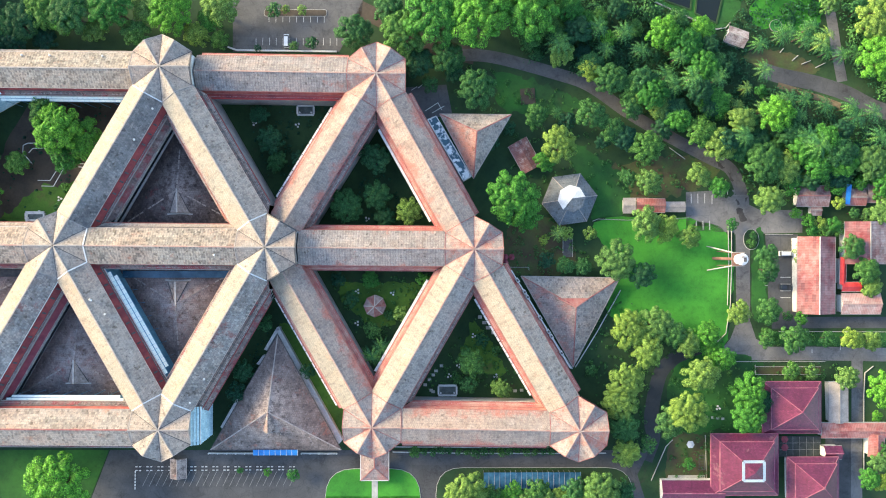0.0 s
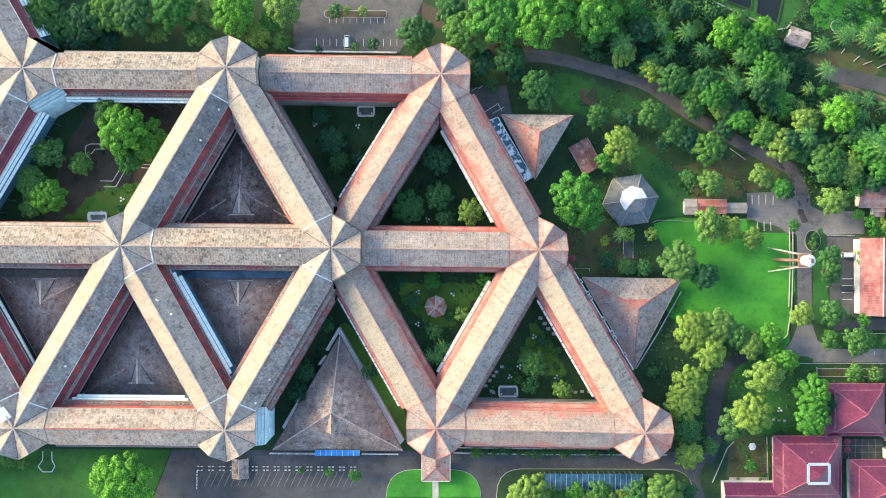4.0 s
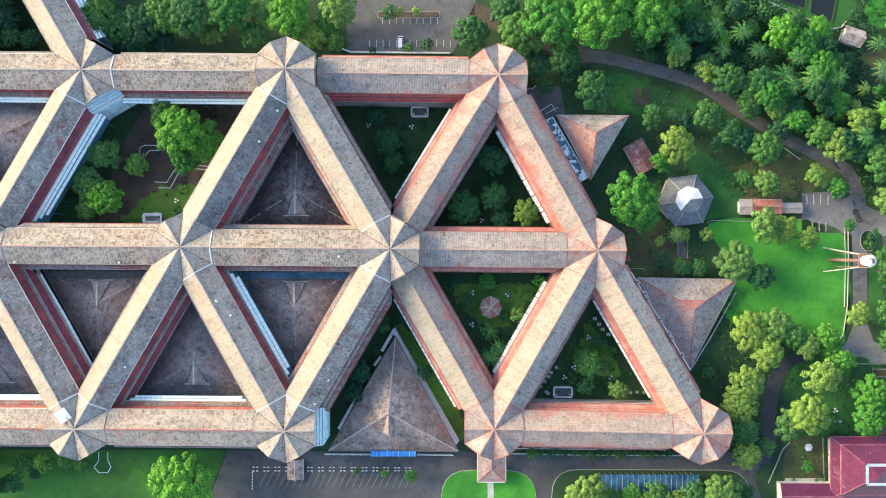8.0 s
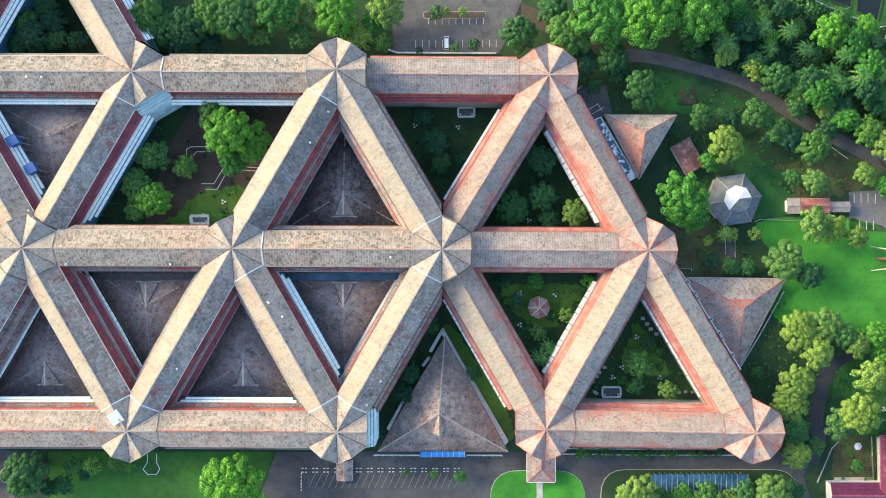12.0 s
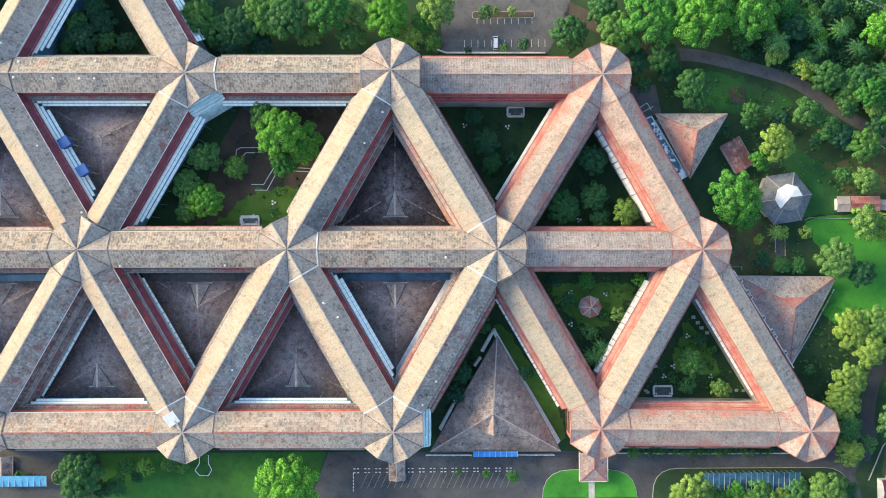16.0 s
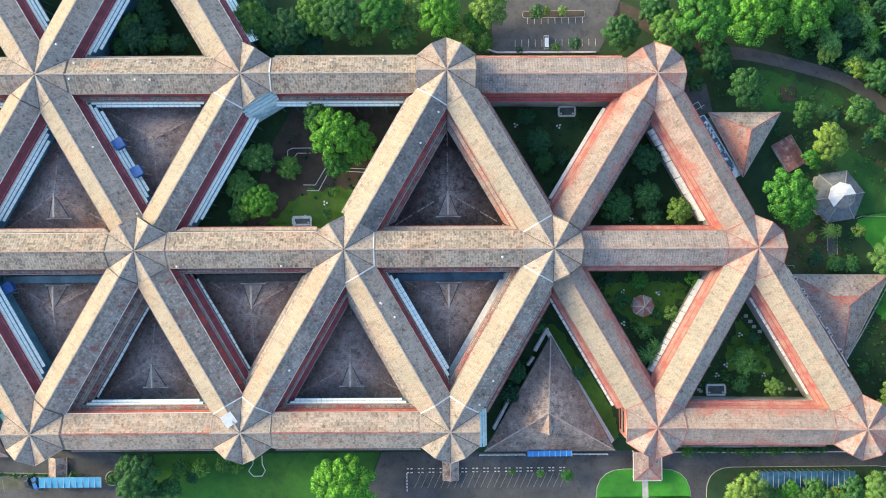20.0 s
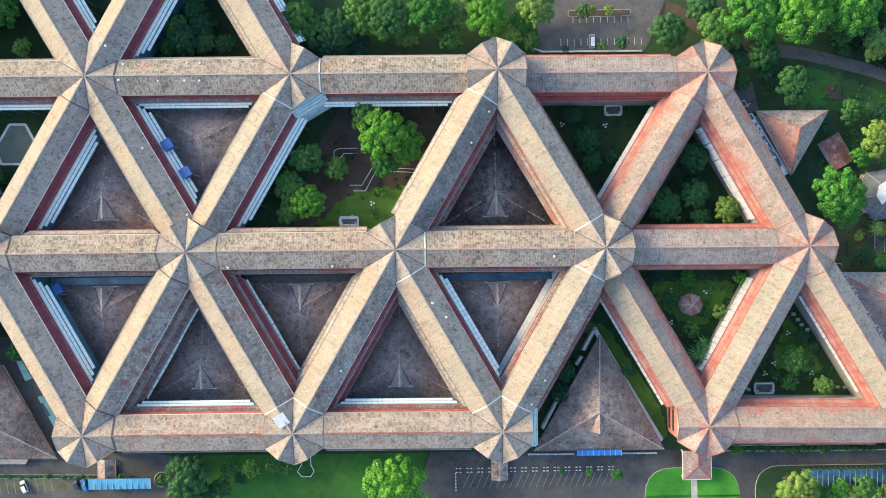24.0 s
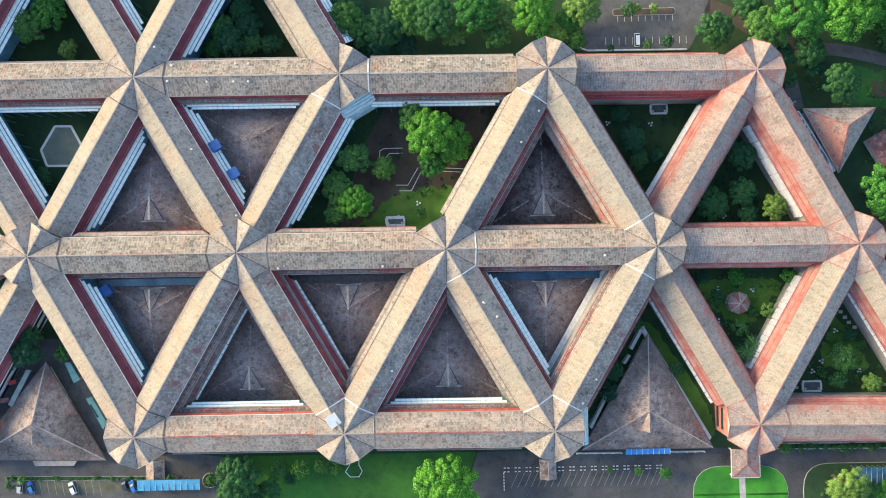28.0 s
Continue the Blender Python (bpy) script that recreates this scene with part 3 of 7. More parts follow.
                part("window", gg, glass, w)
    return at


for n in NODES:
    node_block(n)

steel_dark = mottled("dark painted steel", (0.10, 0.13, 0.15), (0.20, 0.24, 0.27), 0.6)
wall_blue = mottled("blue wall with shade in its colour", (0.07, 0.26, 0.42), (0.20, 0.48, 0.66), 0.12, 1.0, 0.35)
steel_blue = mottled("blue steel", (0.07, 0.22, 0.36), (0.16, 0.38, 0.54), 0.4)
SKIRT_OUT, SKIRT_Y = 7.5, 3.8


MAROON = [tuple(w.split()) for w in "c-1 b0|b0 c0|c0 b1".split("|")]      # wings with a maroon lower skirt
PATCHED = [tuple(w.split()) for w in "b0 c0|c0 b1|c-1 b0|b1 a2|b0 a1|c1 b2".split("|")]


def wing(a, b):
    """A long gabled wing from node a to node b, with a lower skirt roof and a white sunscreen facade on each side."""
    (xa, ya, za), (xb, yb, zb) = NODES[a], NODES[b]
    top = min(za, zb) - 0.12
    d = math.hypot(xb - xa, yb - ya)
    turn = bearing(a, b)
    at = thing("wing", pose((xa + xb) / 2, (ya + yb) / 2, 0, 0, 0, turn), "long gabled wing with weathered shingle roof and white sunscreen facade", "building", "wings of the complex")
    eave = top - DROP
    h = d / 2 - APO + 0.1
    low = top < LOW + 0.5 and za != WEST and zb != WEST
    flat = abs(yb - ya) < 10
    mat = (roof_rib if flat and (a, b) != ("c2", "c3") else roof_pink) if low else (roof_grey if ya > 80 else roof_flat if ya > -20 else roof_patch) if flat else roof_plain
    ka, kb = round(turn / 60) % 6, round(turn / 60 + 3) % 6
    gz = ground_z((xa + xb) / 2, (ya + yb) / 2)
    for side in (1, -1):
        # does a neighbour wing close the corner at either end?
        na = ((ka + side) % 6) in arms[a]
        nb = ((kb - side) % 6) in arms[b]

        def end(y, inset=0.0):
            ea = -d / 2 + (y / math.tan(radians(30)) if na else APO + 0.3) + inset
            eb = d / 2 - (y / math.tan(radians(30)) if nb else APO + 0.3) - inset
            return ea, eb
        s = side
        tip = [(-h, 0, top), (h, 0, top), (h, s * HALF, eave), (-h, s * HALF, eave)]
        # West slopes get the sunlit finish, east ones darker copies: shading by colour.
        part("roof_slope", Geo().slab(tip if s < 0 else tip[::-1], 0.25), mat if flat or (low and (a, b) in (("b2", "a3"), ("a3", "b3"))) else roof_sunside if -math.sin(radians(turn)) * s < 0 else roof_bluegrey if (a, b) == ("b1", "a2") else roof_worn if (a, b) in PATCHED else roof_plain if (a, b) in (("c2", "b3"), ("b3", "c3")) else mat, at)
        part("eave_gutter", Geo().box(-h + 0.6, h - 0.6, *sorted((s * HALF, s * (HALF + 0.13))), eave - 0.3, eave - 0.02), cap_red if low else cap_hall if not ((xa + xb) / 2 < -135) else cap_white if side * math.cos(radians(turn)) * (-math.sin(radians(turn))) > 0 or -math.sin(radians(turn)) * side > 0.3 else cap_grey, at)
        # upper wall
        e0, e1 = end(5.0)
        w = part("upper_wall", Geo().box(e0, e1, *sorted((s * 4.7, s * 5.0)), eave - SKIRT_Y, eave + 0.2), white_wall, at)
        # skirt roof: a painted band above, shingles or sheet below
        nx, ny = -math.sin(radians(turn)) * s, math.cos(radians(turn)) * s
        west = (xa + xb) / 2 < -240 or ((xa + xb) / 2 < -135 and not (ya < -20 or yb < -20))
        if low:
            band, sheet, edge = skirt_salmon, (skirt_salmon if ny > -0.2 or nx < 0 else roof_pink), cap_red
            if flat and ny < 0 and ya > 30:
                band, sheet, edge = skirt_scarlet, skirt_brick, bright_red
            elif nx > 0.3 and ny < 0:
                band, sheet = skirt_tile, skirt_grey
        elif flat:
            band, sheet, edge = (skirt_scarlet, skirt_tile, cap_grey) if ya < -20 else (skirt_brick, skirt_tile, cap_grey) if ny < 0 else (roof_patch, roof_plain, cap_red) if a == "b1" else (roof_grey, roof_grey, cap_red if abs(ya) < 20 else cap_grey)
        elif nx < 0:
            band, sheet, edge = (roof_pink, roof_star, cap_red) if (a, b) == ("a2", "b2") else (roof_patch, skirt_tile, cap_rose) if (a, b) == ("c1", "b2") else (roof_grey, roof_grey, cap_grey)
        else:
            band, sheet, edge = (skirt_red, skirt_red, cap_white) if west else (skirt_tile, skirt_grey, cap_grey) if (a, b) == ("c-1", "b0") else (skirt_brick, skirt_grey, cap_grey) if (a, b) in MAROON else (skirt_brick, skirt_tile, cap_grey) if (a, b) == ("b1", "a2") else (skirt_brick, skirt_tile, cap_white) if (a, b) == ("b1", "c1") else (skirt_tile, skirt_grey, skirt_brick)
        zt, zo = eave - 1.9, eave - SKIRT_Y
        mid_way = 0.76 if band is skirt_brick and not flat and not west else 0.48
        zm, ym = zt + (zo - zt) * mid_way, 5.0 + (SKIRT_OUT - 5.0) * mid_way
        for (y0, z0), (y1, z1), m, nm in (((5.0, zt), (ym, zm), band, "skirt_band"), ((ym, zm), (SKIRT_OUT, zo), sheet, "skirt_roof")):
            (i0, i1), (o0, o1) = end(y0), end(y1)
            sk = [(i0, s * y0, z0), (i1, s * y0, z0), (o1, s * y1, z1), (o0, s * y1, z1)]
            part(nm, Geo().slab(sk if s < 0 else sk[::-1], 0.2), m, at)
        (m0, m1), (o0, o1) = end(ym), end(SKIRT_OUT)
        part("skirt_rib", Geo().box(m0, m1, *sorted((s * (ym - 0.08), s * (ym + 0.08))), zm - 0.1, zm + 0.1), cap_dark if not low else cap_red, at)
        part("skirt_edge", Geo().box(o0, o1, *sorted((s * (SKIRT_OUT - 0.05), s * (SKIRT_OUT + (0.12 if edge is cap_white else 0.2)))), zo - 0.35, zo + 0.06), edge, at)
        if not flat and nx > 0:
            # small dark vents let into the skirt, pale brackets along the eave above the painted ones
            hood = Geo().hexa([(-.28, s * 5.6, zt - .55), (.28, s * 5.6, zt - .55), (.28, s * 6.5, zt - 1.2), (-.28, s * 6.5, zt - 1.2), (-.28, s * 5.6, zt - .1), (.28, s * 5.6, zt - .1), (.28, s * 6.5, zt - .95), (-.28, s * 6.5, zt - .95)]).mesh("skirt_vent", cap_dark)
            x = end(6.5)[0] + 2.0
            while x < end(6.5)[1] - 1.5 and not west and not low:
                part("skirt_vent", hood, cap_dark, at).location = (x + 0.9 * math.sin(x * 5.1), 0, 0)
                x += 4.6
            clip = Geo().box(-.16, .16, *sorted((s * 5.75, s * 6.1)), eave - .1, eave + .06).mesh("bracket", cap_white)
            x = -h + 2.0
            while x < h - 1.5 and west:
                part("bracket", clip, cap_white, at).location = (x, 0, 0)
                x += 3.4
        # body below the skirt, with rows of tilted sunscreen panels before the windows
        l0, l1 = end(7.0)
        part("lower_wall", Geo().box(l0, l1, *sorted((s * 6.7, s * 7.0)), gz - 3, zo + 0.4), white_wall, at)
        z = zo - 0.5
        while z - 3.6 > gz - 1.5:
            part("window_band", Geo().box(l0 + 0.5, l1 - 0.5, *sorted((s * 7.0, s * 7.06)), z - 2.4, z - 0.7), glass, at)
            z -= 3.8
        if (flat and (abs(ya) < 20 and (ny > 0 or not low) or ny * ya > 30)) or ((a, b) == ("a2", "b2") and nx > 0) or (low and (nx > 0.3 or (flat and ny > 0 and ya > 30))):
            # Grey sheet over the white wall carries the shade in its colour.
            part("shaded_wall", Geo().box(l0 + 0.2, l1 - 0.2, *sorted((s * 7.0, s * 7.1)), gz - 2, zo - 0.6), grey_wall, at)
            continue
        if not low and not flat and nx < 0:
            (i0, i1), (o0, o1) = end(7.0), end(8.8)
            dz = 6.5 if (a, b) == ("c1", "b2") else 0.0
            sk = [(i0, s * 7.0, zo - 1.6 - dz), (i1, s * 7.0, zo - 1.6 - dz), (o1, s * 8.8, zo - 2.4 - dz), (o0, s * 8.8, zo - 2.4 - dz)]
            if (a, b) != ("b1", "a2"):
                part("lower_skirt", Geo().slab(sk if s < 0 else sk[::-1], 0.2), cap_white if (a, b) == ("c1", "b2") else roof_star if (a, b) == ("a2", "b2") else roof_grey, at)
            # Grey again in place of shade below the lower skirt.
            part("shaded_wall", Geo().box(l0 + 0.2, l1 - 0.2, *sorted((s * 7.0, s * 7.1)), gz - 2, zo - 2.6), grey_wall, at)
            continue
        if not low and not flat and nx > 0 and not west and (ny < 0 or (a, b) == ("b0", "c0")):
            # a second, lower skirt instead of the sunscreen
            (i0, i1), (o0, o1) = end(7.0), end(9.0)
            sk = [(i0, s * 7.0, zo - 1.0), (i1, s * 7.0, zo - 1.0), (o1, s * 9.0, zo - 2.5), (o0, s * 9.0, zo - 2.5)]
            part("lower_skirt", Geo().slab(sk if s < 0 else sk[::-1], 0.2), skirt_tile if (a, b) not in MAROON[1:] else skirt_red, at)
            part("skirt_edge", Geo().box(o0, o1, *sorted((s * 8.95, s * 9.15)), zo - 2.9, zo - 2.42), cap_grey if (a, b) in MAROON or (a, b) == ("b1", "a2") else skirt_brick, at)
            if (a, b) in MAROON[:2]:
                # pale panels below the maroon skirt
                x = o0 + 1.0
                while x < o1 - 2.0:
                    part("awning_panel", Geo().box(x, x + 1.75 + 0.1 * math.sin(x * 5), *sorted((s * 9.2, s * (10.0 + 0.1 * math.sin(x * 3)))), zo - 3.6, zo - 3.45), louvre, at)
                    x += 1.95
            continue
        if (a, b) == ("c-2", "b-1") or ((a, b) == ("c2", "c3") and ny < 0):
            continue
        if low:
            # a flat segmented awning above walls greyed for their shade
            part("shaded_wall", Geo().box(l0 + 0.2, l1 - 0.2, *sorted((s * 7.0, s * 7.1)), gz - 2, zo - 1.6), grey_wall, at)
            for rowz in ((zo - 1.0, zo - 2.2, zo - 3.4, zo - 4.6) if (a, b) == ("a3", "b3") else (zo - 1.0, zo - 2.2, zo - 3.4) if (a, b) in (("b2", "a3"), ("c2", "b3")) and nx < 0 else (zo - 1.0,)):
                (j0, j1), (q0, q1) = end(7.0), end(8.5)
                x = q0 + 0.2
                while x < q1 - 2.0:
                    part("awning_panel", Geo().box(x, x + 1.85 + 0.1 * math.sin(x * 7), *sorted((s * 7.1, s * ((8.45 if not flat else 7.65) + 0.12 * math.sin(x * 3)))), rowz - 0.12, rowz), panel_white, at)
                    x += 2.1
            continue
        # lanes of pale panels that step out over a wall painted with blue shade; the long western facades have three
        # lanes
        lanes = ((7.25, 8.15, zo - 0.55), (8.3, 9.1, zo - 1.0), (9.35, 10.2, zo - 1.6)) if west and not flat else ((7.25, 8.4, zo - 0.55), (8.48, 9.5, zo - 1.2)) if not flat else ((7.25, 8.3, zo - 0.55), (8.38, 9.1, zo - 1.2))
        for y0, y1, z in lanes:
            (l0, l1), (q0, q1) = end(y0), end(y1)
            a0, a1 = max(l0, q0) + 0.05, min(l1, q1) - 0.05
            count = max(1, int((a1 - a0) / (2.1 if len(lanes) > 2 else 1.7)))
            step = (a1 - a0) / count
            lou = part("sunscreen_rail", Geo().box(a0, a1, *sorted((s * (y0 - 0.1), s * y0)), z - 0.12, z + 0.02), steel_blue, at)
            cell = [(0.04, s * y0, z), (step - 0.05, s * y0, z), (step - 0.05, s * y1, z - 0.3), (0.04, s * y1, z - 0.3)]
            plate = Geo().slab(cell if s < 0 else cell[::-1], 0.06).mesh("panel", louvre)
            for i in range(count):
                part("panel", plate, louvre, lou).location = (a0 + step * i, 0, 0)
            part("louvre_edge", Geo().box(q0, q1, *sorted((s * y1, s * (y1 + 0.07))), z - 0.4, z - 0.29), steel_blue, lou)
        (l0, l1), (q0, q1) = end(7.2), end(y1)
        # The blue of the shade below the panels is put into this wall.
        part("glazed_wall", Geo().box(l0 + 0.2, l1 - 0.2, *sorted((s * 7.08, s * 7.14)), gz - 1.0, zo - 1.0), wall_blue, at)
        # slim posts that carry the sunscreen
        post = Geo().box(-0.06, 0.06, *sorted((s * (y1 - 0.2), s * (y1 - 0.08))), gz, z - 0.3).mesh("mullion", steel_blue)
        x = q0 + 1.0
        while x < q1 - 0.6:
            part("mullion", post, steel_blue, at).location = (x, 0, 0)
            x += 5.1
    part("ridge_cap", Geo().beam((-h, 0, top + 0.12), (h, 0, top + 0.12), 0.45, 0.25), cap_rose if low else cap_red if flat and ya < -20 else cap_rose if flat and ya < 20 else cap_grey, at)
    return at


for a, b in WINGS:
    wing(a, b)


# ---- halls with hipped roofs inside the courts ----
roof_gablet = shingle("pale gablet shingles", (0.47, 0.405, 0.375), (0.60, 0.53, 0.49), (0.28, 0.24, 0.225), (0.34, 0.13, 0.11), 0.62, 0.72, stains=0.5)
def hall(cx, cy, side, up, peak, eave, mat, label, gablet=True):
    """A three-sided hipped roof with a gablet; up: apex towards +y."""
    at = thing("hall", pose(cx, cy, 0, 0, 0, 0 if up else 180), label, "building", "court halls")
    R = side / math.sqrt(3)
    c = [(R * math.cos(radians(q)), R * math.sin(radians(q)), eave) for q in (90, 210, 330)]
    top = (0, 0, peak)
    for i in range(3):
        part("roof_slope", Geo().slab([c[i], c[(i + 1) % 3], top], 0.3), mat, at)
        # the hip's cap tiles have slipped and left gaps
        foot, head = Vector(c[i]), Vector((0, 0, peak + 0.12))
        for k in range(14):
            if (k * 7 + i * 3) % 5:
                part("hip_tile", Geo().beam(foot.lerp(head, k / 14), foot.lerp(head, (k + 0.8) / 14), 0.45, 0.22), cap_hall, at)
        f = 0.88
        p, q = c[i], c[(i + 1) % 3]
        part("wall", Geo().hexa([(p[0] * .84, p[1] * .84, 0), (p[0] * f, p[1] * f, 0), (q[0] * f, q[1] * f, 0), (q[0] * .84, q[1] * .84, 0),
                                 (p[0] * .84, p[1] * .84, eave - .1), (p[0] * f, p[1] * f, eave - .1), (q[0] * f, q[1] * f, eave - .1), (q[0] * .84, q[1] * .84, eave - .1)]), grey_wall, at)
    if not gablet:
        return at
    out = -7.5
    wide = 3.5
    zb = peak - (peak - eave) * 7.5 / (R * 0.5) + 0.05
    zr, into = peak + 0.15, 0.6
    for s in (1, -1):
        sl = [(0, into, zr), (0, out, zr), (s * wide, out, zb)]
        part("gablet_slope", Geo().slab(ccw3(sl), 0.2), roof_gablet, at)
        part("barge_board", Geo().beam((0, out - 0.05, zr + 0.1), (s * wide, out - 0.05, zb + 0.1), 0.3, 0.3), cap_grey, at)
    for s in (1, -1):
        part("valley_gutter", Geo().beam((0, into, zr + 0.06), (s * wide, out, zb + 0.12), 0.3, 0.2), cap_dark, at)
        part("coping", Geo().beam((0, out - 0.35, zb + 0.35), (s * 4.3, out - 0.5, zb + 0.15), 0.36, 0.4), cap_white, at)
    part("ridge_cap", Geo().beam((0, into, zr + 0.1), (0, out, zr + 0.1), 0.55, 0.25), cap_pale, at)
    part("gablet_wall", Geo().poly([(-wide * .95, out + 0.15, zb - 0.3), (wide * .95, out + 0.15, zb - 0.3), (0, out + 0.15, zr - 0.2)]), grey_wall, at)
    return at


def ccw3(p):
    a = (Vector(p[1]) - Vector(p[0])).cross(Vector(p[2]) - Vector(p[0]))
    return p if a.z > 0 else p[::-1]


def mid(*names):
    return [sum(NODES[n][i] for n in names) / 3 for i in (0, 1)]


LAB = "low hall with dark mossy hipped roof in a court"
for names, up, peak, eave in (("a0 a1 b0", False, 8.0, 5.0), ("a0 b-1 b0", True, 10.0, 5.0), ("a2 b1 b2", True, 9.0, 4.5), ("b-1 b0 c-1", False, 10.6, 6.0),
                              ("b0 c-1 c0", True, 11.0, 6.0), ("b0 b1 c0", False, 9.8, 6.0), ("b1 c0 c1", True, 11.0, 6.0), ("b1 b2 c1", False, 9.8, 6.0)):
    cx, cy = mid(*names.split())
    hall(cx, cy, 43.0, up, peak, eave, roof_black if names == "a2 b1 b2" else roof_dark, LAB, names != "a0 a1 b0")

# ---- roads, lawns and paving ----
olive_grass = turf("patchy court grass", (0.040, 0.110, 0.016), (0.110, 0.235, 0.030), (0.105, 0.115, 0.040), 0.56)
faint_paint = mottled("worn pale paint", (0.22, 0.22, 0.21), (0.36, 0.36, 0.34), 0.8)
thin_grass = mottled("thin dry grass over soil", (0.085, 0.062, 0.035), (0.075, 0.125, 0.032), 0.16, 1.5, 0.95)
soil_pale = mottled("pale trodden soil", (0.13, 0.095, 0.055), (0.21, 0.16, 0.09), 0.3, 1.5, 0.95)


def kerb(name, pts, mat=kerb_mat, wide=0.3, high=0.18, closed=True, label="low pale concrete kerb", category="kerb"):
    g = Geo()
    ring = pts + pts[:1] if closed else pts
    for p, q in zip(ring, ring[1:]):
        a, b = (Vector((*r, ground_z(*r) + high)) for r in (p, q))
        if (b - a).length > 0.05:
            g.beam(a, b, wide, high + 0.3)
    return solid(name, g, mat, label, category, "structure")


def rounded(pts, r, steps=5):
    """Corners of a polygon cut to arcs."""
    out = []
    n = len(pts)
    for i in range(n):
        a, b, c = Vector(pts[i - 1]), Vector(pts[i]), Vector(pts[(i + 1) % n])
        p, q = b + (a - b).normalized() * r, b + (c - b).normalized() * r
        for s in range(steps + 1):
            t = s / steps
            out.append(tuple((1 - t) ** 2 * p + 2 * t * (1 - t) * b + t * t * q))
    return out


def road(name, line, width, lift=0.05, mat=asphalt, label="worn grey asphalt road with darker stains", category="road"):
    return solid(name, ribbon(Geo(), curve(line), width, lift), mat, label, category, "structure")


def marks(name, rows, label="white painted parking lines on asphalt", wide=0.14, lift=0.075, mat=white_paint):
    """Painted lines, each a thin strip from a to b."""
    holder = thing(name, pose(0, 0, 0), label, "road marking", kind="structure")
    for a, b in rows:
        part("line", ribbon(Geo(), [a, b], wide, lift, 0.06), mat, holder)
    return holder


patch("road_south", pairs(-113.1, -69.3, 74.0, -70.3, 69.5, -78.7, 78.5, -107.9, -126.8, -106.2), 0.04, asphalt_old, "worn grey asphalt road and parking beside the complex", "road")
patch("road_west", pairs(-307.5, -65.3, -210.9, -67.6, -197.3, -69.6, -203.5, -103.7, -307.3, -101.3), 0.04, asphalt_old, "worn asphalt road and parking at the west end", "road")
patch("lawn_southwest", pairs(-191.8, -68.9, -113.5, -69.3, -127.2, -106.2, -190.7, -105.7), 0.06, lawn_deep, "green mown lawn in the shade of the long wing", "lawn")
oval = rounded(pairs(-39.0, -76.1, -6.2, -76.3, -6.2, -95.6, -38.9, -95.4), 10)
patch("lawn_oval", oval, 0.22, grass, "bright green mown lawn island with pale kerb", "lawn", "structure")
kerb("kerb_oval", oval)
island = rounded(pairs(-0.7, -76.0, 67.6, -76.3, 68.1, -102.0, -0.7, -101.5), 9)
patch("lawn_island", island, 0.2, rough_grass, "grassy traffic island with trees and a canopy", "lawn", "structure")
kerb("kerb_island", island)
patch("parking_north", pairs(-72.5, 69.7, -35.1, 69.8, -27.2, 83.5, -25.3, 107.0, -72.9, 106.6), 0.04, asphalt_dim, "grey asphalt car park behind the north wing", "road")
road("track_north", pairs(-28.2, 85.5, -17.2, 80.1, -3.1, 72.5, 13.0, 68.5), 6.0, 0.04, earth, "brown earth track under the trees", "track")
road("road_forest", pairs(4.9, 68.8, 13.0, 68.9, 22.6, 67.6, 41.9, 62.4, 53.6, 58.2, 67.2, 48.8, 80.7, 40.8, 96.0, 32.6, 104.0, 28.3, 107.9, 19.3, 108.2, 12.2), 4.4, 0.05, asphalt_dim)
road("road_street", pairs(107.7, 19.3, 107.9, 8.2, 107.8, -11.8, 107.6, -23.7, 107.0, -36.6), 5.0, 0.06)
patch("road_junction", pairs(99.9, -39.6, 98.8, -36.4, 102.9, -31.7, 105.4, -25.7, 110.2, -25.7, 112.1, -31.7, 117.7, -34.5, 117.6, -39.2), 0.045, asphalt, "worn asphalt road junction beside the lawn", "road")
road("road_east", pairs(110.4, -36.8, 122.5, -36.9, 134.5, -36.9, 160.8, -37.4, 205.4, -38.3), 4.8, 0.055)
road("lane_houses", pairs(148.0, -37.7, 147.7, -51.6, 147.1, -71.3, 146.6, -90.9), 4.0, 0.05)
road("lane_service", pairs(117.8, -26.1, 134.8, -26.0, 165.1, -26.0, 195.6, -26.1), 4.0, 0.05, asphalt_old)
# Tree shade on this road is put into its near-black asphalt.
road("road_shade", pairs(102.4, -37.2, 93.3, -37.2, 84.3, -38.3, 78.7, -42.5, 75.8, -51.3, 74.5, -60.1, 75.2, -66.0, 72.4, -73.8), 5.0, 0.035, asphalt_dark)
road("road_hill", pairs(116.0, 64.0, 122.5, 62.0, 131.4, 60.2, 139.0, 58.2, 147.0, 55.4, 158.5, 49.8, 187.3, 40.0), 5.6, 0.05, asphalt_old)
road("lane_hill", pairs(136.8, 102.1, 140.3, 87.6, 141.6, 81.5, 142.8, 72.0, 144.8, 60.0), 3.8, 0.045)
patch("yard_east", pairs(105.3, 18.3, 114.3, 13.8, 129.5, 13.9, 129.3, 5.8, 105.0, 5.2), 0.065, asphalt, "stained asphalt yard at the road junction", "road")
patch("parking_east", pairs(87.9, 20.2, 105.3, 21.1, 105.1, 5.8, 87.7, 6.6), 0.07, asphalt, "small asphalt parking bay", "road")
patch("parking_red", pairs(116.0, 5.2, 127.7, 5.2, 127.1, -24.2, 117.0, -24.1), 0.06, asphalt_old, "asphalt parking beside the red roofed building", "road")
lawn_e = pairs(56.4, 9.8, 101.0, 6.6, 101.7, -29.7, 96.8, -36.0, 80.4, -31.6, 60.5, -23.6, 62.7, -5.8)
patch("lawn_east", blob(lawn_e, 1.0), 0.07, grass, "bright green open lawn", "lawn")
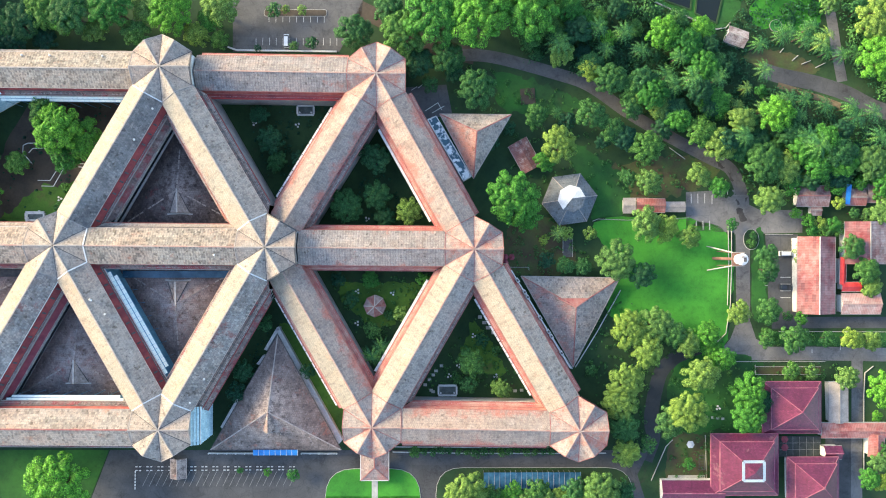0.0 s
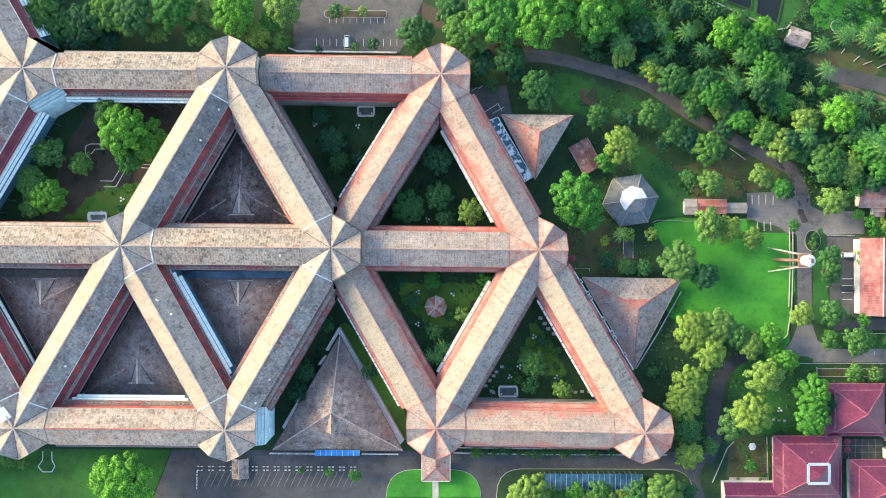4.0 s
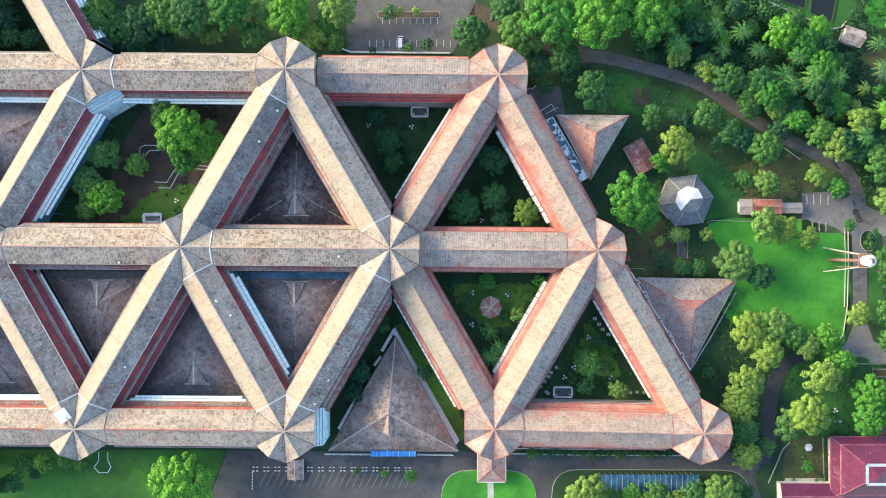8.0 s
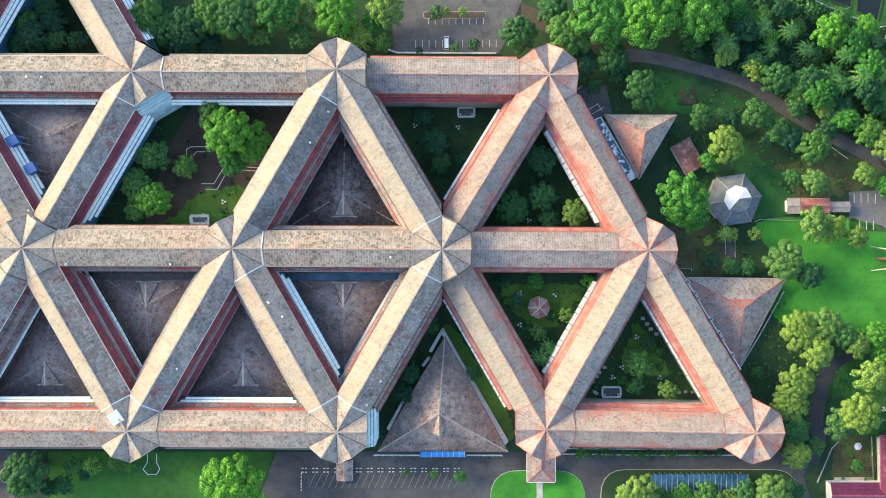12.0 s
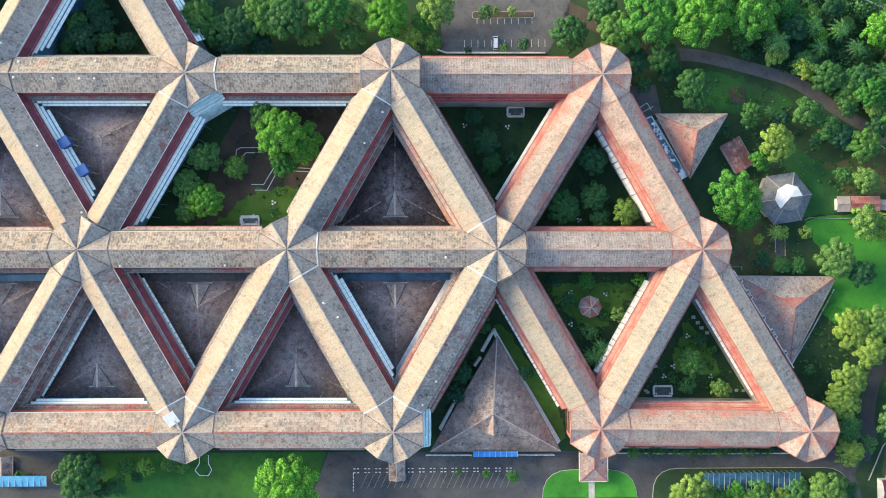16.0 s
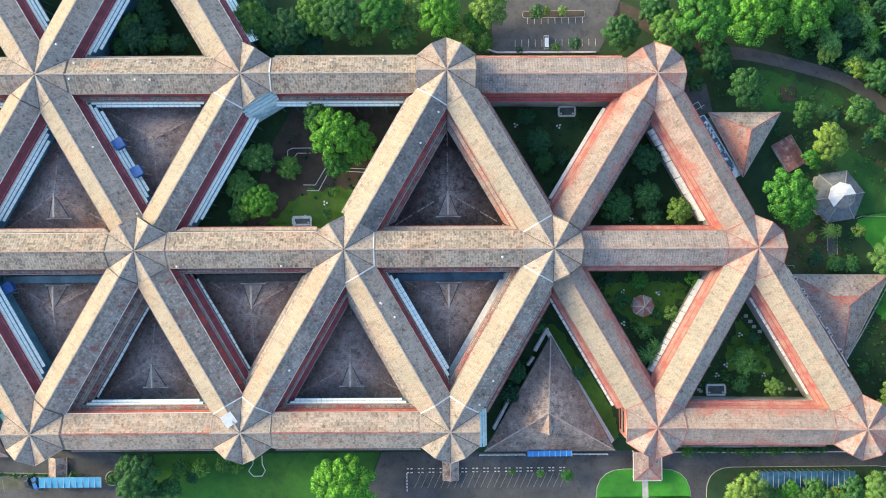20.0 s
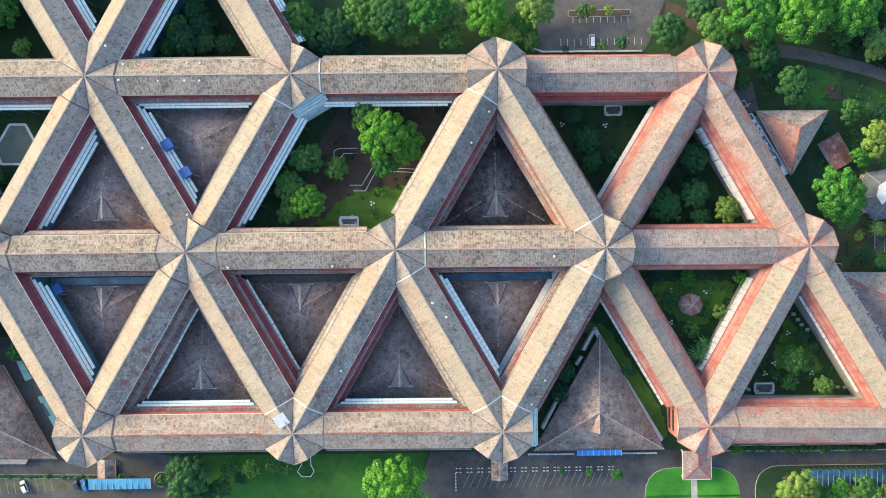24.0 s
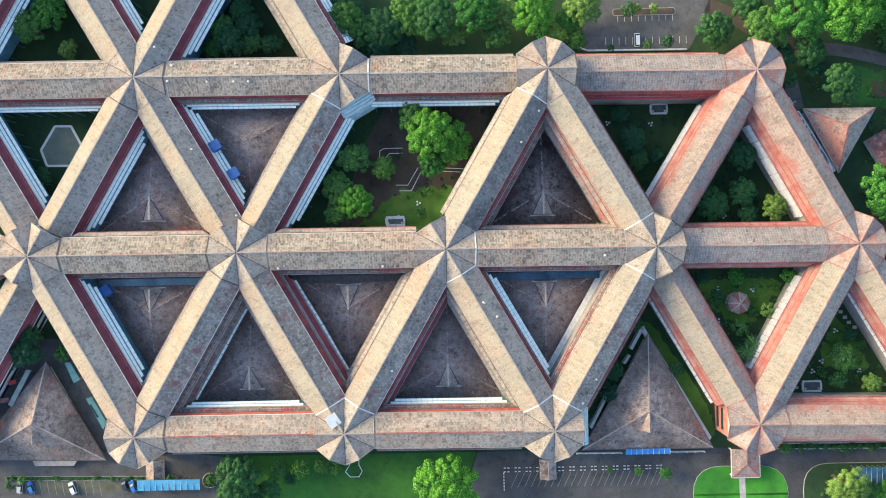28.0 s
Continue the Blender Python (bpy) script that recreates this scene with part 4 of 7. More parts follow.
patch("lawn_corner", blob(pairs(49.0, 37.3, 63.0, 28.2, 68.9, 16.2, 55.2, 11.2, 46.9, 28.2), 3.0), 0.05, shade_grass, "green lawn beside the pavilion", "lawn")
patch("lawn_northeast", blob(pairs(21.0, 62.4, 37.1, 58.5, 51.1, 52.4, 45.1, 48.4, 24.9, 48.3), 3.0), 0.05, shade_grass, "shaded green lawn by the forest road", "lawn")
patch("earth_yard", blob(pairs(58.0, 28.2, 87.3, 33.3, 99.3, 28.3, 88.1, 20.2, 64.9, 17.8), 2.5), 0.04, thin_grass, "bare brown soil with thin grass", "soil")
patch("soil_bed", pairs(29.0, 56.8, 34.2, 57.2, 34.6, 51.6, 29.4, 51.1), 0.3, earth, "square dug soil bed in the lawn", "soil")
patch("earth_hill", blob(pairs(109.5, 69.5, 117.0, 71.5, 127.5, 69.5, 136.0, 65.0, 133.0, 62.0, 120.5, 64.0, 112.5, 66.0), 1.0), 0.03, thin_grass, "bare brown soil bank with thin grass under palms", "soil")
patch("lawn_houses", blob(pairs(84.3, -40.5, 113.4, -39.6, 112.9, -65.2, 96.4, -63.2, 80.0, -69.0), 1.0), 0.05, shade_grass, "green garden lawn beside the red houses", "lawn")
patch("lawn_verge", blob(pairs(114.2, -29.3, 134.7, -29.4, 173.1, -29.4, 173.0, -34.2, 134.6, -34.1, 116.5, -33.3), 0.4), 0.05, shade_grass, "green roadside verge", "lawn")
patch("soil_court", blob(pairs(25.8, 9.2, 44.8, 9.2, 46.7, -7.8, 25.7, -7.8), 1.5), 0.04, thin_grass, "bare brown soil yard beside the tower block", "soil")
patch("garden_bed", pairs(44.0, 4.2, 47.4, 4.2, 47.3, -2.8, 43.9, -2.8), 0.1, asphalt_dim, "dark narrow bed between white edgings", "planter")
patch("soil_verge", pairs(111.9, -41.2, 134.8, -41.3, 134.8, -44.0, 111.9, -44.0), 0.09, thin_grass, "dry grass strip along the garden fence", "verge")
road("soil_bank", pairs(121.5, 58.6, 129.5, 56.2, 137.0, 53.8, 144.0, 51.2), 2.2, 0.06, soil_pale, "bare soil bank below the hill road", "soil")
bed = [(110.9 + 2.7 * math.cos(radians(20 * i)), 3.4 + 3.6 * math.sin(radians(20 * i))) for i in range(18)]
patch("traffic_island", bed, 0.22, rough_grass, "small planted traffic island with pale kerb", "lawn")
kerb("kerb_traffic", bed)
patch("lawn_bay", blob(pairs(101.7, 24.7, 103.7, 23.9, 104.7, 19.3, 102.0, 18.7), 0.2), 0.1, rough_grass, "small grass strip beside the parking", "lawn")
patch("lawn_strip", blob(pairs(-54.6, -30.3, -49.3, -29.3, -32.1, -57.7, -34.4, -64.5), 0.6), 0.05, olive_grass, "narrow green lawn beside the hall", "lawn")

# garden court between the wings
patch("court_lawn", blob(pairs(-151.9, 10.0, -124.2, 9.3, -119.9, 22.2, -139.8, 20.6, -147.8, 13.8), 2.0), 0.05, olive_grass, "patchy green court lawn", "lawn")
patch("court_soil", blob(pairs(-159.8, 10.2, -141.2, 51.6, -101.3, 50.7, -119.9, 22.2, -151.9, 10.0), 1.0), 0.03, earth, "dark bare soil in the garden court", "soil")
for line in (pairs(-138.4, 22.0, -134.2, 21.9, -130.7, 28.4), pairs(-139.7, 24.0, -135.4, 23.9, -131.7, 30.0), pairs(-136.9, 37.0, -143.4, 37.0, -145.0, 36.2, -145.1, 33.7, -141.6, 29.6),
             pairs(-136.9, 35.2, -141.6, 35.2, -143.0, 33.6), pairs(-125.7, 29.9, -115.8, 29.2), pairs(-125.7, 28.7, -116.8, 28.1)):
    kerb("path_edge", line, cap_white, 0.25, 0.15, False, "pale concrete path edging in the court", "edging")

patch("court_lawn", blob(pairs(-34.7, -12.7, -21.9, -11.7, -6.0, -12.7, -10.0, -19.6, -16.9, -26.5, -26.8, -24.5), 1.5), 0.05, olive_grass, "patchy green lawn round the garden pavilion", "lawn")
patch("court_lawn", blob(pairs(11.8, -26.5, 14.8, -27.5, 19.7, -35.4, 23.6, -43.3, 14.7, -43.2, 6.8, -41.3), 1.5), 0.05, olive_grass, "patchy green lawn in the garden court", "lawn")

# parking marks
x0, y0 = -59.9, 82.5
x1, y1 = -40.4, 82.6
rows = []
for i in range(9):
    f = i / 8
    rows.append(((x0 + (x1 - x0) * f, y0 + 0.2), (x0 + (x1 - x0) * f, y0 - 2.2)))
x2, y2 = -64.4, 72.1
x3, y3 = -35.9, 72.3
for i in range(13):
    f = i / 12
    rows.append(((x2 + (x3 - x2) * f, y2), (x2 + (x3 - x2) * f, y2 + 2.6)))
marks("parking_lines", rows)
isl = rounded(pairs(-61.5, 84.7, -39.6, 84.8, -39.6, 82.6, -61.5, 82.5), 0.8)
patch("parking_island", isl, 0.2, earth, "planted soil strip with pale kerb in the car park", "planter", "structure")
kerb("kerb_parking", isl)
kerb("wall_parking", pairs(-74.2, 71.3, -71.0, 70.1, -35.9, 69.8), cap_white, 0.5, 0.7, False, "low white boundary wall of the car park", "wall")

# bays along the south road: dashed kerb stones and slanted lines
def bays(ax, ay, bx, by, n, slant, depth):
    rows = []
    for i in range(n + 1):
        f = i / n
        x, y = ax + (bx - ax) * f, ay + (by - ay) * f
        rows.append(((x, y), (x + slant, y - depth)))
    return rows


marks("bay_lines", bays(-99.4, -76.7, -49.0, -77.0, 22, -2.4, 5.0), "slanted white parking bay lines", 0.14, 0.075, faint_paint)
marks("bay_lines", bays(-272.4, -75.2, -244.2, -75.9, 11, 1.0, 5.2), "pale parking bay lines beside the kerb strip", 0.14, 0.075, faint_paint)
for k, (ax, ay, bx, by) in enumerate(((-104.3, -75.0, -49.0, -75.3), (-104.3, -76.3, -49.0, -76.3))):
    strip = thing("kerb_stones", pose(0, 0, 0), "row of white painted kerb stones along the parking", "kerb", kind="structure")
    n = 44
    for i in range(n):
        f = i / n
        x, y = ax + (bx - ax) * f, ay + (by - ay) * f
        z = ground_z(x, y)
        part("kerb_stone", Geo().box(x, x + 0.75, y - 0.16, y + 0.16, z - 0.2, z + 0.25), white_paint if i % 3 != 2 else cap_dark, strip)
patch("bay_pavers", pairs(-266.2, -75.5, -237.0, -76.2, -236.6, -80.3, -266.6, -79.6), 0.055, mottled("grass pavers", (0.075, 0.085, 0.055), (0.13, 0.13, 0.09), 0.3, 1.6), "grassy concrete pavers under the parking bays", "paving")
edge_row = thing("kerb_stones", pose(0, 0, 0), "short row of white kerb stones closing the parking", "kerb", kind="structure")
ex, ey = -104.3, -76.5
for i in range(6):
    part("kerb_stone", Geo().box(ex - 0.16, ex + 0.16, ey - 1.1 * i - 0.75, ey - 1.1 * i, ground_z(ex, ey - i) - 0.2, ground_z(ex, ey - i) + 0.25), white_paint, edge_row)
verge = rounded(pairs(-275.9, -73.8, -227.2, -74.9, -227.2, -76.1, -275.9, -75.3), 0.5)
patch("verge_west", verge, 0.18, rough_grass, "narrow grass strip between road and parking", "verge", "structure")
kerb("kerb_verge", verge, faint_paint, 0.2, 0.2)

rows = []
for px, py, qx, qy in ((89.7, 19.6, 89.7, 16.2), (92.1, 19.6, 92.1, 16.2), (94.6, 19.7, 94.5, 16.2), (97.2, 19.3, 97.1, 16.0), (91.4, 10.0, 91.4, 6.8), (93.8, 10.0, 93.8, 6.8), (96.2, 10.0, 96.2, 6.8),
                       (121.1, -10.0, 124.8, -10.0), (121.1, -12.4, 124.7, -12.4), (121.0, -14.8, 124.7, -14.8), (121.0, -17.2, 124.6, -17.2), (115.2, -12.8, 116.5, -12.8),
                       (131.9, -35.3, 131.9, -36.7), (142.1, -34.1, 142.0, -35.7)):
    rows.append(((px, py), (qx, qy)))
marks("bay_lines", rows, "white parking bay lines on the eastern yards", 0.22, 0.1)
patch("lawn_roadside", blob(pairs(112.3, 6.2, 115.2, 5.8, 115.3, -7.8, 117.1, -23.8, 114.6, -26.1, 111.0, -22.9, 111.1, -7.8), 0.2), 0.1, shade_grass, "planted grass strip beside the road", "lawn")
patch("lawn_ponds", blob(pairs(75.9, 97.5, 108.6, 97.7, 106.3, 83.3, 100.1, 78.7, 88.0, 84.2, 78.8, 87.6), 1.0), 0.02, shade_grass, "grass banks round the fish ponds", "lawn")
patch("lawn_palms", blob(pairs(112.5, 88.5, 126.9, 91.7, 138.1, 87.6, 134.9, 79.4, 116.4, 79.2), 1.5), 0.03, grass, "green clearing by the palms", "lawn")
# worn dark patches where water stood on the road
stain_mat = mottled("damp dark asphalt", (0.03, 0.03, 0.032), (0.06, 0.058, 0.06), 0.5)
for k, pts in enumerate((pairs(106.2, 13.8, 107.6, 14.6, 108.4, 12.6, 108.8, 10.2, 107.2, 10.2), pairs(98.6, 31.6, 99.4, 31.1, 101.8, 28.7, 101.0, 28.7), pairs(102.6, 27.3, 103.4, 27.1, 105.0, 24.7, 104.2, 24.7),
                         pairs(105.7, 17.5, 106.5, 17.9, 106.6, 15.8, 105.8, 15.8), pairs(108.9, 17.9, 109.7, 17.9, 109.7, 16.7, 108.9, 16.7))):
    patch("damp_patch", blob(pts, 0.8), 0.09, stain_mat, "damp dark patch on the asphalt", "stain", "structure", 0.02)

kerb("path_edge", pairs(-157.5, -69.8, -157.5, -72.7, -159.0, -75.0, -157.4, -76.8, -154.3, -76.8, -153.2, -74.9, -154.3, -72.8, -154.4, -69.8), cap_white, 0.25, 0.15, False, "white concrete edging on the lawn", "edging")
patch("lawn_path", pairs(-23.0, -80.3, -20.9, -80.3, -20.8, -95.5, -22.9, -95.5), 0.26, kerb_mat, "narrow pale path across the oval lawn", "path")
patch("yard_west", pairs(-290.0, -26.2, -252.8, -27.1, -236.3, -64.5, -241.2, -69.2, -290.0, -68.0), 0.03, asphalt_old, "dark paved yard round the west hall", "paving")

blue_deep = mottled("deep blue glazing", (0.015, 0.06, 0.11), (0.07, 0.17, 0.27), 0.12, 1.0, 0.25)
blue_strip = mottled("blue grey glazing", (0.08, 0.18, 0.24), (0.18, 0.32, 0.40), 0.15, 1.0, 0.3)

# ---- halls that stand outside the courts ----
def tri_hall(corners, peak, peak_z, eave_z, mats, label, name="hall", base=0.0):
    """A three-sided roof over given corners (anticlockwise), with walls set back under it."""
    at = thing(name, pose(peak[0], peak[1], 0), label, "building")
    c = [(x - peak[0], y - peak[1], eave_z) for x, y in corners]
    for i in range(3):
        p, q = c[i], c[(i + 1) % 3]
        part("roof_slope", Geo().slab(ccw3([p, q, (0, 0, peak_z)]), 0.3), mats[i], at)
        part("hip_cap", Geo().beam(p, (0, 0, peak_z + 0.12), 0.4, 0.25), cap_red, at)
        f, i2 = 0.86, 0.83
        part("wall", Geo().hexa([(p[0] * i2, p[1] * i2, base), (p[0] * f, p[1] * f, base), (q[0] * f, q[1] * f, base), (q[0] * i2, q[1] * i2, base),
                                 (p[0] * i2, p[1] * i2, eave_z - .2), (p[0] * f, p[1] * f, eave_z - .2), (q[0] * f, q[1] * f, eave_z - .2), (q[0] * i2, q[1] * i2, eave_z - .2)]), white_wall, at)
        part("fascia", Geo().beam((p[0], p[1], eave_z + 0.05), (q[0], q[1], eave_z + 0.05), 0.25, 0.4), cap_grey, at)
    return at


tri_hall(pairs(25.1, 46.1, 0.5, 46.3, 12.1, 24.2), (13.0, 39.5), 12.6, 8.0, (roof_grey, roof_red, roof_grey), "grey and faded red three-sided shingle roof beside the wing", base=0)
tri_hall(pairs(63.1, -10.0, 28.7, -9.4, 46.8, -41.0), (47.1, -19.7), 9.2, 5.5, (roof_grey, roof_rose, roof_grey), "broad three-sided shingle roof with red patches by the lawn", base=0)

solid("roof_sheet", Geo().slab([(x, y, z) for (x, y), z in zip(ccw(pairs(40.8, -16.9, 46.9, -20.1, 52.0, -16.9)), (8.2, 9.45, 8.2))], 0.1), skirt_salmon, "faded red sheet laid over the hall's upper roof", "roof")
a, b = (24.6, -7.2), (44.5, -40.1)
solid("wall_wing", Geo().beam((*a, 12.6), (*b, 12.6), 0.35, 12.0), cap_white, "white parapet wall between wing and hall", "wall", "structure")
unit_grey = mottled("light grey enamelled sheet", (0.40, 0.41, 0.42), (0.56, 0.57, 0.57), 0.8, 3.0, 0.5)


def aircon(x, y, z, turn):
    """A boxed outdoor air conditioner with a round fan grille on top."""
    at = thing("air_conditioner", pose(x, y, z, 0, 0, turn), "boxed grey outdoor air conditioner on a white parapet", "air conditioner", "air conditioners")
    part("casing", Geo().box(-.75, .75, -.5, .5, 0, .9), unit_grey, at)
    part("fan_grille", Geo().tube((0, 0, .9), (0, 0, .95), .38, .38, 12), cap_dark, at)
    for sx in (-.55, .55):
        part("foot", Geo().box(sx - .08, sx + .08, -.45, .45, -.06, 0), cap_dark, at)


for f in (0.10, 0.22, 0.27, 0.48, 0.62, 0.67, 0.84):
    aircon(a[0] + (b[0] - a[0]) * f, a[1] + (b[1] - a[1]) * f, 12.66, math.degrees(math.atan2(b[1] - a[1], b[0] - a[0])))
# big south halls, steep three-sided roofs with a gablet over the road
def south_hall(corners, apex, ridge_end, z_eave, z_peak, label, lit):
    ox, oy = ridge_end[0], ridge_end[1] + 3.0
    at = thing("hall", pose(ox, oy, 0), label, "building", "court halls")
    (lx, ly), (rx, ry), (tx, ty), (px, py) = [(x - ox, y - oy) for x, y in (*corners, apex, ridge_end)]
    L, R, T, P = (lx, ly, z_eave), (rx, ry, z_eave), (tx, ty, z_eave + 0.6), (px, py + 3.0, z_peak)
    part("roof_slope", Geo().slab(ccw3([T, L, P]), 0.3), roof_hall, at)
    part("roof_slope", Geo().slab(ccw3([T, P, R]), 0.3), roof_hall, at)
    part("roof_slope", Geo().slab(ccw3([L, R, P]), 0.3), roof_hall, at)
    for q in (T, L, R):
        part("hip_cap", Geo().beam(q, (P[0], P[1], P[2] + 0.12), 0.4, 0.25), cap_grey if q is T else cap_hall, at)
    out = py - 4.0
    zb = z_peak - (z_peak - z_eave) * (P[1] - out) / (P[1] - ly) + 0.05
    for s in (1, -1):
        # The gablet's sun side gets paler shingles, so its light is in the colour.
        part("gablet_slope", Geo().slab(ccw3([(px, P[1] + 0.3, z_peak + 0.15), (px, out, z_peak + 0.15), (px + s * 2.3, out, zb)]), 0.2), lit if s < 0 else roof_hall, at)
        part("barge_board", Geo().beam((px, out - 0.05, z_peak + 0.3), (px + s * 2.35, out - 0.05, zb + 0.05), 0.2, 0.25), cap_grey, at)
    part("gablet_wall", Geo().poly([(px - 2.2, out + 0.15, zb - 0.2), (px + 2.2, out + 0.15, zb - 0.2), (px, out + 0.15, z_peak)]), grey_wall, at)
    c = Vector(((lx + rx + tx) / 3, (ly + ry + ty) / 3, 0))
    for p, q in ((L, R), (R, T), (T, L)):
        a, b = Vector(p).lerp(c, 0.1), Vector(q).lerp(c, 0.1)
        a2, b2 = Vector(p).lerp(c, 0.14), Vector(q).lerp(c, 0.14)
        part("wall", Geo().hexa([(a.x, a.y, 0), (b.x, b.y, 0), (b2.x, b2.y, 0), (a2.x, a2.y, 0), (a.x, a.y, z_eave), (b.x, b.y, z_eave), (b2.x, b2.y, z_eave), (a2.x, a2.y, z_eave)]), white_wall, at)
        part("fascia", Geo().beam((p[0], p[1], p[2] + 0.06), (q[0], q[1], q[2] + 0.06), 0.25, 0.4), cap_dark, at)
    return at


roof_hall = shingle("brown grey hall shingles", (0.235, 0.182, 0.165), (0.40, 0.33, 0.30), (0.105, 0.084, 0.080), (0.40, 0.14, 0.10), 0.57, 0.68, stains=0.65, moss=0.9, ridge=(0.50, 0.40, 0.35))
south_hall(pairs(-77.6, -68.4, -33.0, -68.5), (-54.5, -29.1), (-56.4, -56.9), 9.0, 15.5, "large steep hall with brown-grey shingle roof beside the road", roof_star)
south_hall(pairs(-287.9, -67.6, -240.6, -68.6), (-260.2, -34.2), (-261.8, -56.8), 9.0, 15.5, "large steep hall with brown-grey shingle roof at the west end", roof_plain)
# white terrace edge along the hall
for pts in (pairs(-56.1, -27.7, -55.1, -26.7, -32.8, -65.5, -34.1, -67.0), pairs(-54.5, -27.1, -55.7, -27.1, -60.0, -34.6, -59.0, -35.0), pairs(-60.4, -36.6, -59.6, -37.0, -61.7, -39.9, -62.5, -39.5), pairs(-68.9, -50.9, -68.2, -51.3, -73.8, -61.7, -74.6, -60.9)):
    x, y = pts[0]
    g = Geo().slab([(px, py, ground_z(px, py) + 2.4) for px, py in ccw(pts)], 2.6)
    solid("terrace", g, white_wall, "narrow white concrete terrace beside the hall", "terrace", "structure")


def balustrade(ax, ay, bx, by, label):
    """White posts with a hand rail along the road."""
    at = thing("balustrade", pose(ax, ay, ground_z(ax, ay), 0, 0, math.degrees(math.atan2(by - ay, bx - ax))), label, "balustrade")
    d = math.hypot(bx - ax, by - ay)
    part("rail", Geo().box(0, d, -0.12, 0.12, 0.95, 1.1), cap_white, at)
    part("plinth", Geo().box(0, d, -0.2, 0.2, -0.6, 0.3), kerb_mat, at)
    n = int(d / 2.6)
    post = Geo().box(-0.2, 0.2, -0.2, 0.2, 0.3, 1.25).mesh("post", cap_white)
    for i in range(n + 1):
        part("post", post, cap_white, at).location = (d * i / n, 0, 0)


balustrade(-79.0, -70.4, -63.5, -70.5, "white balustrade between the hall and the road")
balustrade(-47.2, -70.6, -35.0, -70.7, "white balustrade between the hall and the road")


# ---- porches and canopies on the south side ----
def porch(x0, x1, y0, y1, z, label, hip=True):
    """A small pitched porch roof on posts; the ridge runs along y."""
    at = thing("porch", pose((x0 + x1) / 2, y1, 0), label, "porch", "porches")
    w, d = (x1 - x0) / 2, y1 - y0
    rise = 1.3
    f = -d + (w if hip else 0)
    for s in (1, -1):
        part("roof_slope", Geo().slab(ccw3([(0, 0, z + rise), (0, f, z + rise), (s * w, -d, z), (s * w, 0, z)]), 0.2), roof_rose if hip else roof_hall, at)
        for y in (-0.6, -d + 0.5):
            gz = ground_z(x0, y1)
            part("post", Geo().box(s * (w - 0.6) - 0.2, s * (w - 0.6) + 0.2, y - 0.2, y + 0.2, gz - 1, z - 0.1), white_wall, at)
        part("fascia", Geo().beam((s * w, 0, z + 0.05), (s * w, -d, z + 0.05), 0.2, 0.3), cap_white if hip else cap_hall, at)
    if hip:
        part("roof_slope", Geo().slab(ccw3([(0, f, z + rise), (-w, -d, z), (w, -d, z)]), 0.2), roof_rose, at)
        for s in (1, -1):
            part("hip_cap", Geo().beam((0, f, z + rise + 0.1), (s * w, -d, z + 0.1), 0.3, 0.2), cap_red, at)
    part("fascia", Geo().beam((-w, -d, z + 0.05), (w, -d, z + 0.05), 0.2, 0.3), cap_white if hip else cap_hall, at)
    part("ridge_cap", Geo().beam((0, 0, z + rise + 0.1), (0, f, z + rise + 0.1), 0.3, 0.2), cap_red if hip else cap_hall, at)


def span(ax, ay, bx, by):
    return min(ax, bx), max(ax, bx), min(ay, by), max(ay, by)


def porch_at(ax, ay, bx, by, z, label, hip):
    x0, x1, y0, y1 = span(ax, ay, bx, by)
    porch(x0, x1, y0, y1, z, label, hip)


porch_at(-26.6, -69.4, -16.9, -79.3, 8.0, "hipped shingle entrance porch on posts over the drive", True)
porch_at(-91.9, -71.9, -86.4, -78.8, 7.0, "small shingle entrance porch on posts", False)
porch_at(-227.4, -69.2, -221.2, -77.6, 8.0, "small shingle entrance porch over the road", False)


def canopy(ax, ay, bx, by, h, mat, label, bays=8, rafter=cap_white):
    """A flat ribbed sheet canopy on slim posts."""
    x0, x1, y0, y1 = span(ax, ay, bx, by)
    gz = ground_z((x0 + x1) / 2, (y0 + y1) / 2)
    at = thing("canopy", pose(x0, y0, gz), label, "canopy")
    w, d = x1 - x0, y1 - y0
    for i in range(bays):
        a, b = w * i / bays, w * (i + 1) / bays - 0.12
        part("sheet", Geo().hexa([(a, 0, h - 0.1), (b, 0, h - 0.1), (b, d, h + 0.3), (a, d, h + 0.3), (a, 0, h), (b, 0, h), (b, d, h + 0.4), (a, d, h + 0.4)]), mat, at)
        part("post", Geo().box(a, a + 0.15, d - 0.4, d - 0.25, -0.3, h + 0.2), steel_dark, at)
        part("rafter", Geo().box(b, b + 0.12, 0, d, h + 0.05, h + 0.3), rafter, at)
    return at


canopy(-62.9, -68.2, -47.8, -70.2, 4.0, blue_roof, "bright blue sheet canopy along the hall", 8)
canopy(-229.5, -75.2, -208.2, -78.9, 3.0, blue_sheet_bright := mottled("sky blue sheet metal", (0.05, 0.30, 0.55), (0.12, 0.42, 0.66), 0.3, 2.0, 0.4), "long sky-blue sheet canopy over parking", 10, blue_sheet)
canopy(15.6, -76.6, 49.0, -82.5, 3.0, mottled("dark blue glazed sheet", (0.02, 0.08, 0.16), (0.06, 0.19, 0.33), 0.3, 1.0, 0.25), "long dark blue translucent parking canopy", 18, mottled("grey blue rafters", (0.30, 0.36, 0.42), (0.45, 0.50, 0.56), 0.4))


